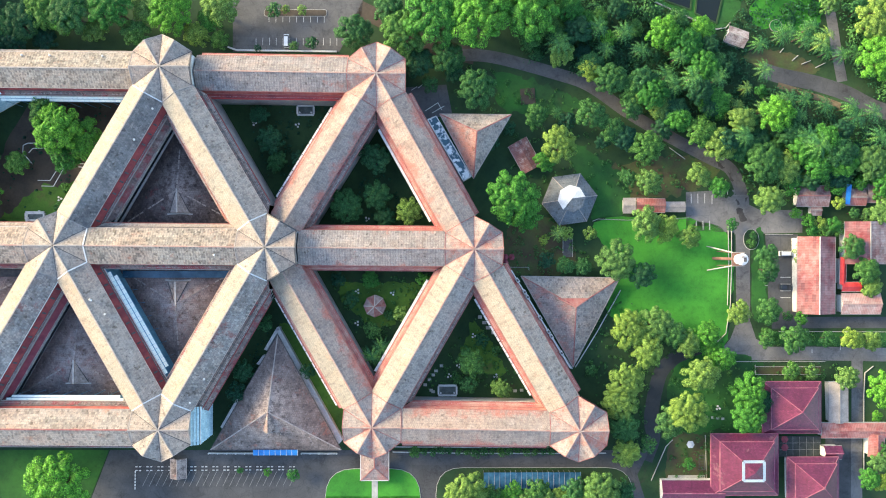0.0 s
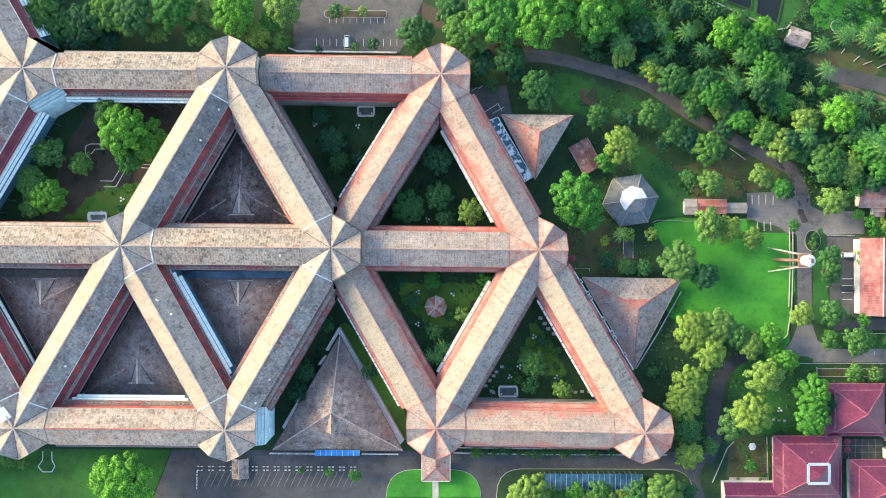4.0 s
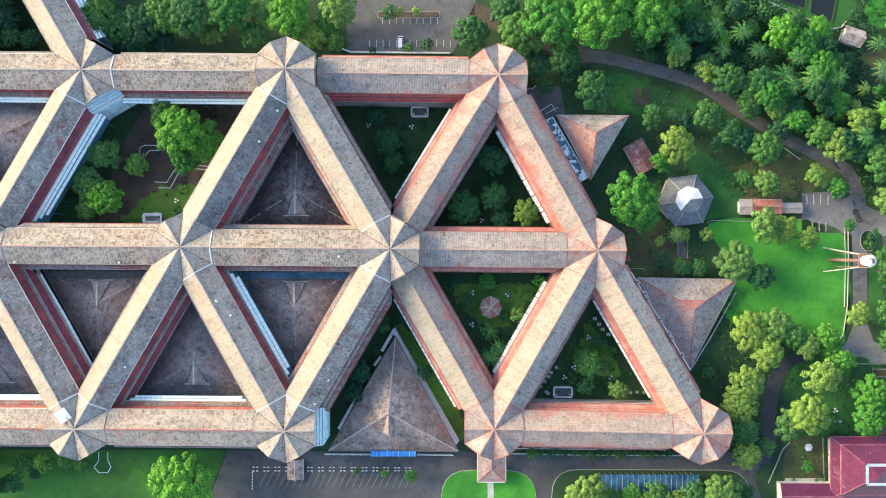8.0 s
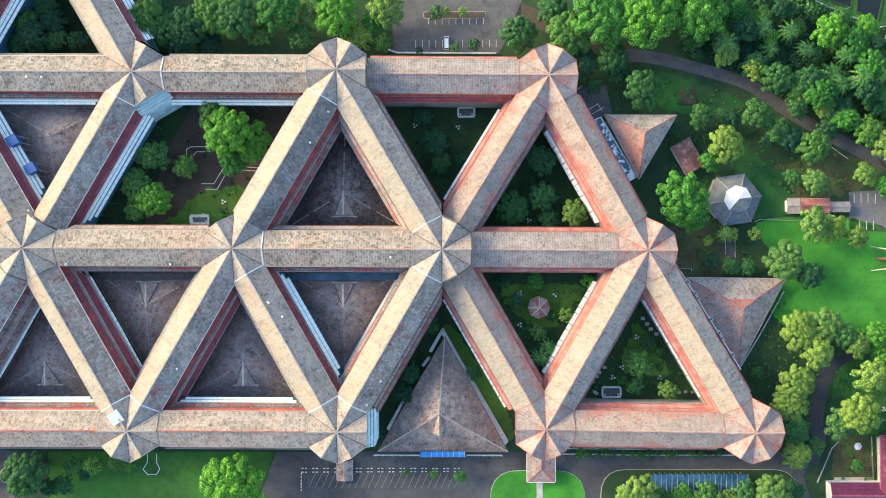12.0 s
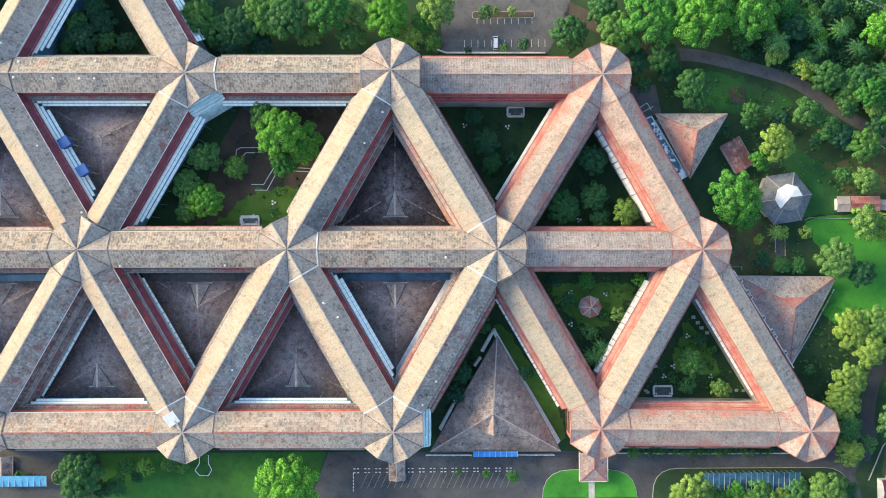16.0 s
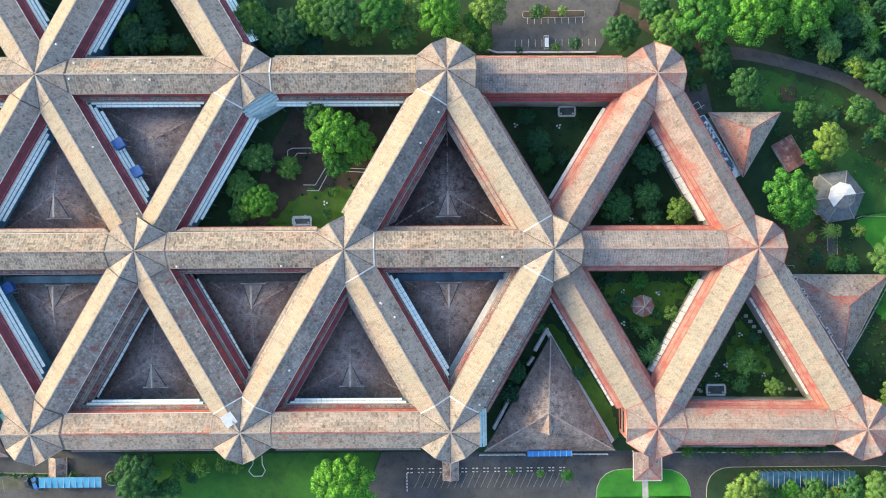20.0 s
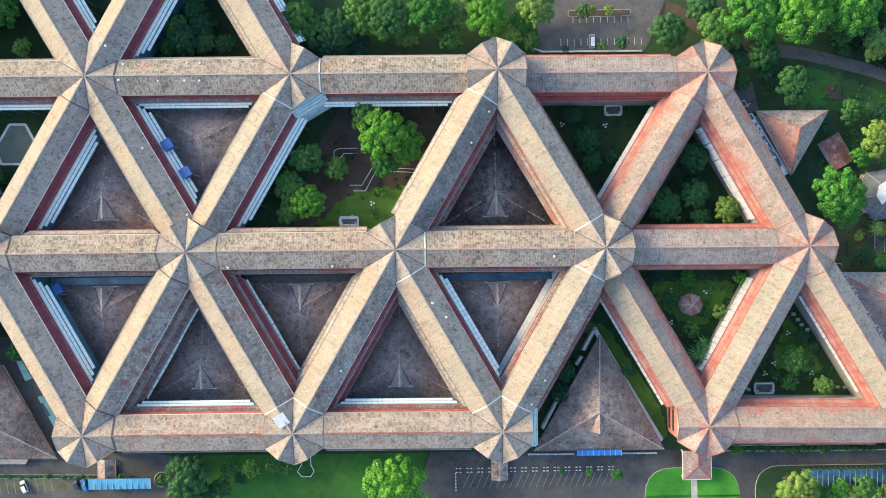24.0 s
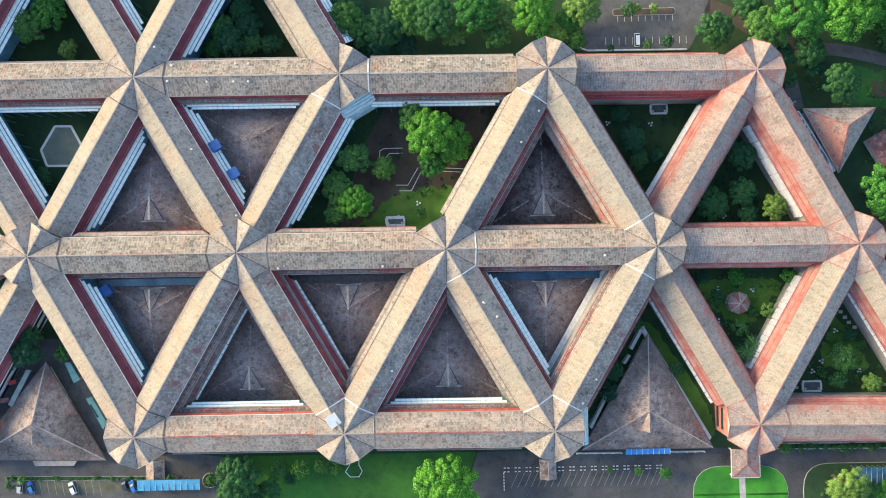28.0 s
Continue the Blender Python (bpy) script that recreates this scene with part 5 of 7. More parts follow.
# pale blue corrugated links at two tower blocks
def link_roof(n, k, label):
    x, y, top = NODES[n]
    at = thing("link_roof", pose(x, y, 0, 0, 0, 60 * k), label, "roof")
    z = top - DROP - 1.2
    for i in range(3):
        x0, x1 = 8.8 + 0.9 * i, 9.5 + 0.9 * i
        part("sheet", Geo().hexa([(x0, -6.2, z - .35 * i - .1), (x1, -6.2, z - .35 * i - .36), (x1, 6.2, z - .35 * i - .36), (x0, 6.2, z - .35 * i - .1),
                                  (x0, -6.2, z - .35 * i), (x1, -6.2, z - .35 * i - .26), (x1, 6.2, z - .35 * i - .26), (x0, 6.2, z - .35 * i)]), link_blue, at)
    part("edge_beam", Geo().box(11.5, 11.7, -6.2, 6.2, z - 1.6, z - 1.2), cap_white, at)
    gz = ground_z(x, y)
    for i in range(8):
        zz = z - 1.9 - 1.45 * i
        part("louvre", Geo().hexa([(11.2, -6.0, zz + .3), (12.0, -6.0, zz - .1), (12.0, 6.0, zz - .1), (11.2, 6.0, zz + .3), (11.2, -6.0, zz + .4), (12.0, -6.0, zz), (12.0, 6.0, zz), (11.2, 6.0, zz + .4)]), link_blue, at)
    part("wall", Geo().box(8.8, 11.2, -5.4, 5.4, gz - 2, z - 1.6), white_wall, at)


link_roof("a1", 5, "pale blue corrugated roof joining two wings")
link_roof("c1", 0, "pale blue corrugated roof beside the tower block")


# ---- pavilions, sheds and houses ----
def pavilion(x, y, r, z_eave, rise, mats, label, top=None, sides=6, turn=0.0, hip=None):
    """A many-sided pitched roof on posts, facet by facet."""
    gz = ground_z(x, y)
    at = thing("pavilion", pose(x, y, gz, 0, 0, turn), label, "pavilion")
    ring = [(r * math.cos(2 * math.pi * i / sides), r * math.sin(2 * math.pi * i / sides)) for i in range(sides)]
    f = 0.0 if top is None else top[0]
    for i in range(sides):
        p, q = ring[i], ring[(i + 1) % sides]
        quad = [(p[0], p[1], z_eave), (q[0], q[1], z_eave), (q[0] * f, q[1] * f, z_eave + rise)]
        if f:
            quad.append((p[0] * f, p[1] * f, z_eave + rise))
        part("roof_facet", Geo().slab(quad, 0.2), mats[i % len(mats)], at)
        part("hip_cap", Geo().beam((p[0], p[1], z_eave + 0.1), (p[0] * f, p[1] * f, z_eave + rise + 0.1), 0.25, 0.2), hip[i % len(hip)] if hip else mats[-1], at)
        part("post", Geo().tube((p[0] * .85, p[1] * .85, -0.3), (p[0] * .85, p[1] * .85, z_eave + 0.1), 0.18, 0.16), white_wall, at)
    part("floor", Geo().slab([(a * .95, b * .95, 0.3) for a, b in ring], 0.6), kerb_mat, at)
    if f:
        lift, rr = 0.9, r * f * 1.08
        ring2 = [(rr * math.cos(2 * math.pi * i / 8), rr * math.sin(2 * math.pi * i / 8)) for i in range(8)]
        z = z_eave + rise + lift
        for i in range(8):
            p, q = ring2[i], ring2[(i + 1) % 8]
            part("lantern_facet", Geo().slab([(p[0], p[1], z), (q[0], q[1], z), (0, 0, z + 1.0)], 0.15), top[1] if i not in (5, 6, 7) else slate, at)
        part("lantern_drum", Geo().tube((0, 0, z_eave + rise - 0.5), (0, 0, z), rr * 0.85, rr * 0.85, 8), cap_white, at)
    return at


slate = shingle("blue grey slate", (0.154, 0.177, 0.194), (0.195, 0.221, 0.242), (0.118, 0.136, 0.151), (0.118, 0.126, 0.134), 0.8, 0.9)
pavilion(45.8, 17.3, 9.8, 3.4, 2.4, (slate,), "hexagonal grey slate pavilion with white roof lantern", (0.45, cap_white), 6, 8, (cap_grey,))
pavilion(-21.9, -19.7, 3.9, 2.8, 1.6, (mottled("weathered reddish thatch tiles", (0.24, 0.085, 0.075), (0.36, 0.22, 0.20), 0.9, 3.0, 0.9), mottled("weathered grey thatch tiles", (0.24, 0.17, 0.16), (0.38, 0.32, 0.31), 0.9, 3.0, 0.9)), "small eight-sided garden pavilion with reddish tiles and pale hips", None, 8, 0, (cap_red, kerb_mat, kerb_mat))


rust_red = sheet("rust red sheet with flaking pale paint", (0.13, 0.045, 0.042), (0.24, 0.10, 0.085), (0.55, 0.50, 0.48))


def gabled(x0, y0, x1, y1, wide, h, rise, mats, label, over=0.5, category="house", name="house"):
    """A plain gabled building; its ridge runs from (x0, y0) to (x1, y1)."""
    d = math.hypot(x1 - x0, y1 - y0)
    gz = ground_z((x0 + x1) / 2, (y0 + y1) / 2)
    at = thing(name, pose((x0 + x1) / 2, (y0 + y1) / 2, gz, 0, 0, math.degrees(math.atan2(y1 - y0, x1 - x0))), label, category)
    L, w = d / 2, wide / 2
    for s, m in ((1, mats[0]), (-1, mats[1])):
        part("roof_slope", Geo().slab(ccw3([(-L, 0, h + rise), (L, 0, h + rise), (L, s * w, h), (-L, s * w, h)]), 0.15), m, at)
        part("gutter", Geo().box(-L, L, *sorted((s * w, s * (w + 0.15))), h - 0.2, h), cap_grey, at)
        part("wall", Geo().box(-L + over, L - over, *sorted((s * (w - over), s * (w - over - 0.2))), -1.5, h), white_wall, at)
        e = s * (L - over)
        part("end_wall", Geo().slab(ccw3([(e, -w + over, h), (e - s * .2, -w + over, h), (e - s * .2, w - over, h), (e, w - over, h)]), h + 1.5), white_wall, at)
    part("ridge_cap", Geo().beam((-L, 0, h + rise + 0.1), (L, 0, h + rise + 0.1), 0.35, 0.2), mats[-1], at)
    return at


gabled(131.5, 4.3, 131.3, -22.6, 13.2, 4.5, 2.2, (plum_roof, red_roof, cap_pale), "long house with red sheet roof and grey streaks")
gabled(149.7, 9.6, 149.7, -5.3, 15.5, 4.2, 2.0, (rust_roof, plum_roof, cap_grey), "house with faded red and grey sheet roof")
gabled(140.5, -19.1, 154.4, -19.1, 7.2, 3.6, 1.2, (pale_red, pale_red, cap_rose), "low annex with red sheet roof")
gabled(141.0, -13.2, 147.8, -13.2, 3.2, 3.4, 0.5, (bright_red, bright_red, bright_red), "small bright red lean-to roof")
gabled(141.7, -2.8, 141.4, -12.4, 2.2, 3.4, 0.4, (bright_red, bright_red, bright_red), "narrow bright red lean-to roof along the house")
gabled(125.7, 18.6, 137.3, 18.6, 7.2, 3.0, 1.2, (rust_roof, rust_roof, cap_red), "shack with rusty corrugated roof")
gabled(143.3, 18.2, 150.5, 18.2, 5.8, 3.0, 1.0, (rust_roof, red_roof, cap_grey), "shack with patched grey and red roof")
gabled(150.8, 19.6, 156.6, 19.6, 6.5, 3.0, 1.0, (rust_roof, rust_roof, cap_grey), "shack with rusty corrugated roof")
gabled(131.0, 13.7, 135.0, 13.7, 3.6, 2.4, 0.5, (rust_roof, rust_roof, cap_grey), "small rusty roofed shed")
gabled(64.7, 15.2, 69.2, 15.2, 5.2, 2.5, 0.5, (cap_grey, cap_grey, cap_grey), "small shed with flat grey roof", category="shed", name="shed")
gabled(69.4, 15.4, 79.5, 15.2, 4.8, 2.7, 0.9, (red_roof, red_roof, cap_red), "low shed with bright red sheet roof", category="shed", name="shed")
gabled(79.1, 14.8, 86.7, 14.8, 3.4, 2.4, 0.5, (cap_grey, cap_grey, cap_grey), "small grey flat-pitched shed", category="shed", name="shed")
gabled(27.6, 37.5, 33.0, 27.8, 7.2, 2.8, 0.9, (rust_red, rust_red, rust_red), "rusty corrugated shed under trees", category="shed", name="shed")
gabled(102.0, 76.2, 109.0, 73.8, 5.8, 3.0, 1.8, (roof_dark, roof_dark, cap_grey), "small house with grey-brown pitched roof")
gabled(139.0, -46.1, 139.1, -60.5, 6.6, 3.2, 0.8, (cap_grey, cap_grey, cap_grey), "long low building with pale grey sheet roof")
gabled(132.8, -62.9, 169.2, -63.0, 5.2, 3.4, 0.8, (red_roof, red_roof, cap_red), "covered walkway with red sheet roof", category="walkway", name="walkway")
gabled(152.0, -64.3, 151.8, -72.0, 5.6, 3.4, 0.8, (red_roof, red_roof, cap_red), "covered walkway with red sheet roof", category="walkway", name="walkway")


def tiered(x0, y0, x1, y1, h, label, lantern=False):
    """A house with a two-tier hipped roof of maroon tiles."""
    cx, cy, w, d = (x0 + x1) / 2, (y0 + y1) / 2, abs(x1 - x0) / 2, abs(y1 - y0) / 2
    gz = ground_z(cx, cy)
    at = thing("house", pose(cx, cy, gz), label, "house", "maroon houses")

    def ring(k, z):
        return [(-w * k, -d * k, z), (w * k, -d * k, z), (w * k, d * k, z), (-w * k, d * k, z)]
    tiers = ((ring(1.0, h), ring(0.74, h + 1.6)), (ring(0.80, h + 2.1), ring(0.03 if not lantern else 0.30, h + 6.6 if not lantern else h + 5.6)))
    for lo, hi in tiers:
        for i in range(4):
            j = (i + 1) % 4
            part("roof_slope", Geo().slab([lo[i], lo[j], hi[j], hi[i]], 0.2), maroon, at)
            part("hip_cap", Geo().beam((*lo[i][:2], lo[i][2] + 0.1), (*hi[i][:2], hi[i][2] + 0.1), 0.22, 0.14), hip_pink, at)
        for i in range(4):
            j = (i + 1) % 4
            part("fascia", Geo().beam((*lo[i][:2], lo[i][2] + 0.06), (*lo[j][:2], lo[j][2] + 0.06), 0.25, 0.45), hip_pink, at)
    r = ring(0.74, 0)
    for i in range(4):
        j = (i + 1) % 4
        a, b = r[i], r[j]
        part("clerestory", Geo().hexa([(a[0] * .98, a[1] * .98, h + 1), (a[0], a[1], h + 1), (b[0], b[1], h + 1), (b[0] * .98, b[1] * .98, h + 1),
                                       (a[0] * .98, a[1] * .98, h + 2.3), (a[0], a[1], h + 2.3), (b[0], b[1], h + 2.3), (b[0] * .98, b[1] * .98, h + 2.3)]), white_wall, at)
        a, b = ring(0.84, 0)[i], ring(0.84, 0)[j]
        part("wall", Geo().hexa([(a[0] * .97, a[1] * .97, -2), (a[0], a[1], -2), (b[0], b[1], -2), (b[0] * .97, b[1] * .97, -2),
                                 (a[0] * .97, a[1] * .97, h), (a[0], a[1], h), (b[0], b[1], h), (b[0] * .97, b[1] * .97, h)]), white_wall, at)
    if lantern:
        z = h + 5.6
        lr = ring(0.26, z + 1.2)
        part("lantern_body", Geo().box(-w * .28, w * .28, -d * .28, d * .28, z - 0.6, z + 1.2), glass, at)
        for i in range(4):
            j = (i + 1) % 4
            part("lantern_roof", Geo().slab([lr[i], lr[j], (0, 0, z + 2.6)], 0.15), maroon, at)
            part("lantern_rim", Geo().beam((lr[i][0] * 1.15, lr[i][1] * 1.15, z + 1.25), (lr[j][0] * 1.15, lr[j][1] * 1.15, z + 1.25), 0.9, 0.2), blue_sheet, at)
    else:
        part("finial", Geo().box(-0.3, 0.3, -0.3, 0.3, h + 6.3, h + 6.9), hip_pink, at)


hip_pink = mottled("pale maroon ridge tile", (0.25, 0.045, 0.11), (0.38, 0.16, 0.19), 0.6)
tiered(111.8, -45.7, 132.0, -63.5, 4.6, "house with two-tier maroon tiled hipped roof")
tiered(93.5, -63.4, 116.6, -84.5, 4.8, "house with two-tier maroon tiled roof and white lantern", True)
tiered(119.9, -71.5, 137.6, -88.1, 4.6, "house with two-tier maroon tiled hipped roof")
gabled(133.4, -70.4, 139.6, -70.4, 4.6, 3.6, 1.2, (maroon, maroon, hip_pink), "small porch roof of maroon tiles", category="porch", name="porch")
gabled(76.8, -83.5, 98.3, -83.6, 8.0, 3.6, 1.4, (maroon, maroon, hip_pink), "low wing with maroon tiled roof")
patch("yard_houses", pairs(136.0, -66.0, 148.8, -66.0, 148.4, -96.0, 136.0, -96.0), 0.04, asphalt_old, "grey asphalt yard beside the maroon houses", "road")
patch("terrace_tiles", pairs(119.5, -65.7, 134.3, -65.7, 134.2, -72.8, 119.4, -72.7), 0.3, mottled("dark slate paving", (0.030, 0.040, 0.042), (0.065, 0.078, 0.076), 0.5), "dark tiled court between the maroon houses", "paving")


skirt_salmon_old = mottled("faded brown red plaster", (0.17, 0.085, 0.07), (0.27, 0.16, 0.13), 0.5)
# pale joints between the slabs of the dark terrace
marks("terrace_joints", [((119.6 + 2.4 * k, -65.8), (119.5 + 2.4 * k, -72.6)) for k in range(1, 6)] + [((119.6, -65.7 - 2.3 * k), (134.2, -65.7 - 2.3 * k)) for k in (1, 2)], "pale joints between dark terrace slabs", 0.1, 0.34, faint_paint)
# white water tower on raking legs
def water_tower(x, y, top):
    gz = ground_z(x, y)
    at = thing("water_tower", pose(x, y, gz), "tall slender water tower with round white tank and raking legs", "tower")
    h = top - gz
    part("shaft", Geo().tube((0, 0, -0.5), (0, 0, h - 2.6), 0.55, 0.5, 10), skirt_salmon_old, at)
    deck = part("platform", Geo().box(-2.0, 1.8, -2.3, 2.3, h * 0.84, h * 0.84 + 0.3), skirt_salmon_old, at)
    for y in (-2.2, 2.2):
        part("rail", Geo().box(-2.0, 1.8, y - 0.06, y + 0.06, h * 0.84 + 1.0, h * 0.84 + 1.1), kerb_mat, deck)
        for x in (-1.9, 0.0, 1.7):
            part("post", Geo().box(x - 0.05, x + 0.05, y - 0.05, y + 0.05, h * 0.84 + 0.3, h * 0.84 + 1.05), kerb_mat, deck)
    tank = part("tank", Geo().tube((0, 0, h * 0.84 + 0.3), (0, 0, h - 0.5), 1.6, 1.85, 20), cap_white, at)
    part("tank_top", Geo().tube((0, 0, h - 0.5), (0, 0, h), 1.95, 1.1, 20), cap_white, tank)
    part("hatch", Geo().box(0.2, 1.1, -0.8, 0.6, h - 0.35, h + 0.12), cap_dark, tank)
    part("ladder_cage", Geo().box(-0.6, 0.2, 0.4, 1.0, h - 0.3, h + 0.3), cap_grey, tank)
    for sy in (-1, 1):
        part("leg", Geo().beam((-2.4, sy * 4.4, -0.2), (-1.4, sy * 2.2, h * 0.84), 0.3, 0.3), kerb_mat, at)
        part("leg", Geo().beam((1.2, sy * 2.6, -0.2), (1.2, sy * 2.0, h * 0.84), 0.24, 0.24), skirt_salmon_old, at)


water_tower(97.4, -3.3, 24.0)

# ponds
pond_mat, _nt, _s = material("dark pond water", 0.05)
_s.inputs["Base Color"].default_value = (0.012, 0.018, 0.016, 1)
for pts in (pairs(82.0, 95.5, 91.4, 95.5, 90.4, 85.7, 81.1, 88.9), pairs(93.4, 95.5, 103.2, 95.6, 99.7, 80.8, 92.0, 84.4)):
    patch("water", pts, 0.03, pond_mat, "still dark fish pond between grass banks", "pond")
    kerb("kerb_pond", pts, rough_grass, 0.6, 0.3, label="low grassy pond bank")
kerb("wall_ponds", pairs(77.4, 88.4, 96.0, 80.0, 98.5, 78.5, 103.0, 79.2, 104.6, 81.2), kerb_mat, 0.4, 0.5, False, "low pale concrete wall along the fish ponds", "wall")
hexpond = pairs(-258.9, 47.4, -253.3, 47.3, -249.4, 40.0, -251.0, 33.3, -261.7, 33.5, -263.8, 39.1)
patch("lawn_pond", pairs(-284.2, 53.8, -242.6, 52.9, -266.4, 16.5), 0.04, rough_grass, "dull green grass round the hexagonal paving", "lawn")
patch("hexagon_paving", hexpond, 0.12, mottled("grey green concrete", (0.14, 0.18, 0.15), (0.19, 0.23, 0.19), 0.3), "grey-green hexagonal concrete court with white rim", "paving")
kerb("kerb_hexagon", hexpond, panel_white, 0.8, 0.25)


# blue-grey glazed strips beside the halls, under the eaves of the middle row, and one dark slab for an open gap
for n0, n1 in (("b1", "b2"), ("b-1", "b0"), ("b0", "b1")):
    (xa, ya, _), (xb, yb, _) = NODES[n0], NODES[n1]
    # Between b0 and b1 is only a dark gap; an added slab stands in.
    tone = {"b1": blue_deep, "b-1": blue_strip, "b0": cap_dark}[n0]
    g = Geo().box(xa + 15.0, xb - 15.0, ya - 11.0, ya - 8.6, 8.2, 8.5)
    solid("canopy", g, tone, "long strip between wing and hall, blue-grey glazed except one dark gap", "canopy")

blue_box = mottled("blue tarpaulin", (0.01, 0.08, 0.30), (0.02, 0.13, 0.42), 0.6, 2.0, 0.6)
for x, y in pairs(-199.0, 37.6, -193.0, 28.2, -236.9, -10.3):
    at = thing("water_tank", pose(x, y, 0, 0, 0, 30), "square blue covered water tank on a frame beside a hall", "water tank")
    part("tank", Geo().box(-1.6, 1.6, -1.6, 1.6, 12.0, 14.0), blue_box, at)
    part("lid", Geo().box(-1.75, 1.75, -1.75, 1.75, 14.0, 14.2), blue_box, at)
    for a in (-1.4, 1.4):
        for b in (-1.4, 1.4):
            part("post", Geo().box(a - .12, a + .12, b - .12, b + .12, ground_z(x, y), 12.0), cap_grey, at)

# stained flat roof with a water-blue coating beside the east hall
pool_mat = mottled("peeling blue and white roof coating", (0.05, 0.13, 0.18), (0.82, 0.86, 0.88), 0.45, 1.2, 0.5, low=0.47, high=0.55)
roof_pts = ccw(pairs(-3.6, 44.5, -0.7, 45.7, 11.4, 25.1, 8.7, 23.5))
at = thing("flat_roof", pose(0, 0, 0), "flat roof with peeling blue and white coating beside the wing", "roof")
part("slab", Geo().slab([(x, y, 7.0) for x, y in roof_pts], 0.4), pool_mat, at)
for i in range(4):
    a, b = roof_pts[i], roof_pts[(i + 1) % 4]
    part("parapet", Geo().beam((*a, 7.35), (*b, 7.35), 0.3, 0.7), cap_white, at)
    part("wall", Geo().hexa([(a[0], a[1], 0), (b[0], b[1], 0), (b[0] - .2, b[1], 0), (a[0] - .2, a[1], 0), (a[0], a[1], 6.6), (b[0], b[1], 6.6), (b[0] - .2, b[1], 6.6), (a[0] - .2, a[1], 6.6)]), grey_wall, at)

teal_grey = mottled("grey green coated sheet", (0.26, 0.32, 0.31), (0.40, 0.45, 0.43), 0.3, 1.5, 0.5)
teal = mottled("teal glazed sheet", (0.06, 0.20, 0.22), (0.12, 0.30, 0.32), 0.3, 1.0, 0.35)
def shelter(pts, z, mat, label, name="canopy", category="canopy"):
    """A sheet roof over given corners, on a post at each."""
    pts = ccw(pts)
    cx, cy = sum(p[0] for p in pts) / len(pts), sum(p[1] for p in pts) / len(pts)
    at = thing(name, pose(cx, cy, ground_z(cx, cy)), label, category)
    up = z - ground_z(cx, cy)
    part("sheet", Geo().slab([(x - cx, y - cy, up) for x, y in pts], 0.2), mat, at)
    for x, y in pts:
        px, py = (x - cx) * 0.9, (y - cy) * 0.9
        part("post", Geo().box(px - .08, px + .08, py - .08, py + .08, -0.3, up - 0.1), cap_grey, at)
    return at


for strip in (pairs(-253.6, -34.6, -251.6, -34.6, -248.3, -40.5, -250.6, -41.6), pairs(-246.5, -47.1, -244.6, -46.5, -239.7, -55.3, -240.9, -57.6)):
    shelter(strip, 10.0, teal, "narrow teal glazed canopy between hall and wing")
solid("skylight", Geo().slab([(x, y, 10.07) for x, y in ccw(pairs(-245.4, -49.2, -244.8, -49.0, -242.2, -53.4, -242.8, -53.7))], 0.1), glass, "dark glazed slot in the teal canopy", "skylight")
# beige pitched canopy over the hall's road side, and patched roofs beside it
shelter(pairs(-266.0, -68.3, -250.8, -68.6, -251.8, -70.3, -265.2, -70.1), 8.8, cap_grey, "low beige sheet canopy at the hall entrance")
for pts, z, m, lab in ((pairs(-275.8, -39.1, -274.1, -34.9, -273.0, -35.3, -275.5, -43.0), 10.0, link_blue, "narrow pale blue sheet roof"), (pairs(-273.6, -40.8, -271.1, -40.1, -270.7, -41.3, -273.1, -42.0), 9.5, bright_red, "small bright red awning"),
                       (pairs(-276.3, -46.6, -273.2, -46.2, -273.2, -47.8, -276.3, -48.1), 9.5, plum_roof, "small dull red sheet roof"), (pairs(-276.4, -31.8, -273.6, -31.4, -273.3, -33.4, -276.4, -34.5), 10.0, rust_roof, "small patched sheet roof"),
                       (pairs(-273.3, -48.5, -266.8, -36.8, -265.1, -37.0, -271.9, -49.4), 10.0, teal_grey, "long grey-green sheet canopy")):
    shelter(pts, z, m, lab + " beside the west hall", "lean_to", "roof")
g = Geo().box(0, 1.7, 0, 7.0, 3.95, 4.1)
at = new("tarpaulin", g.mesh("tarpaulin", blue_roof))
ax, ay = 142.3, 15.7
at.matrix_world = pose(ax, ay, ground_z(ax, ay), 0, 0, -6)
tagged(at, "bright blue tarpaulin over a shack", "tarpaulin")


def parasol(x, y, r, mat, label):
    at = thing("parasol", pose(x, y, ground_z(x, y)), label, "parasol", "parasols")
    part("pole", Geo().tube((0, 0, -.2), (0, 0, 2.6), .05, .05, 6), cap_grey, at)
    for i in range(6):
        a, b = 2 * math.pi * i / 6, 2 * math.pi * (i + 1) / 6
        part("canopy_panel", Geo().slab([(r * math.cos(a), r * math.sin(a), 2.2), (r * math.cos(b), r * math.sin(b), 2.2), (0, 0, 2.7)], .05), mat, at)


parasol(87.5, -67.8, 1.4, cap_white, "white garden parasol on the lawn")
parasol(120.5, -66.2, 1.3, skirt_red, "dark red parasol beside the house")
parasol(120.5, -69.0, 1.3, skirt_red, "dark red parasol beside the house")
parasol(148.0, 4.2, 1.1, bright_red, "bright red parasol among bushes")
parasol(23.4, -2.8, 1.2, skirt_red, "dark red parasol in the yard")
parasol(25.6, -2.8, 1.2, skirt_red, "dark red parasol in the yard")
parasol(23.4, -4.8, 1.2, skirt_red, "dark red parasol in the yard")
patch("garden_court", blob(pairs(82.0, -66.5, 93.0, -66.2, 93.2, -81.2, 80.0, -81.2), 0.5), 0.07, thin_grass, "trodden garden court with thin grass", "soil")
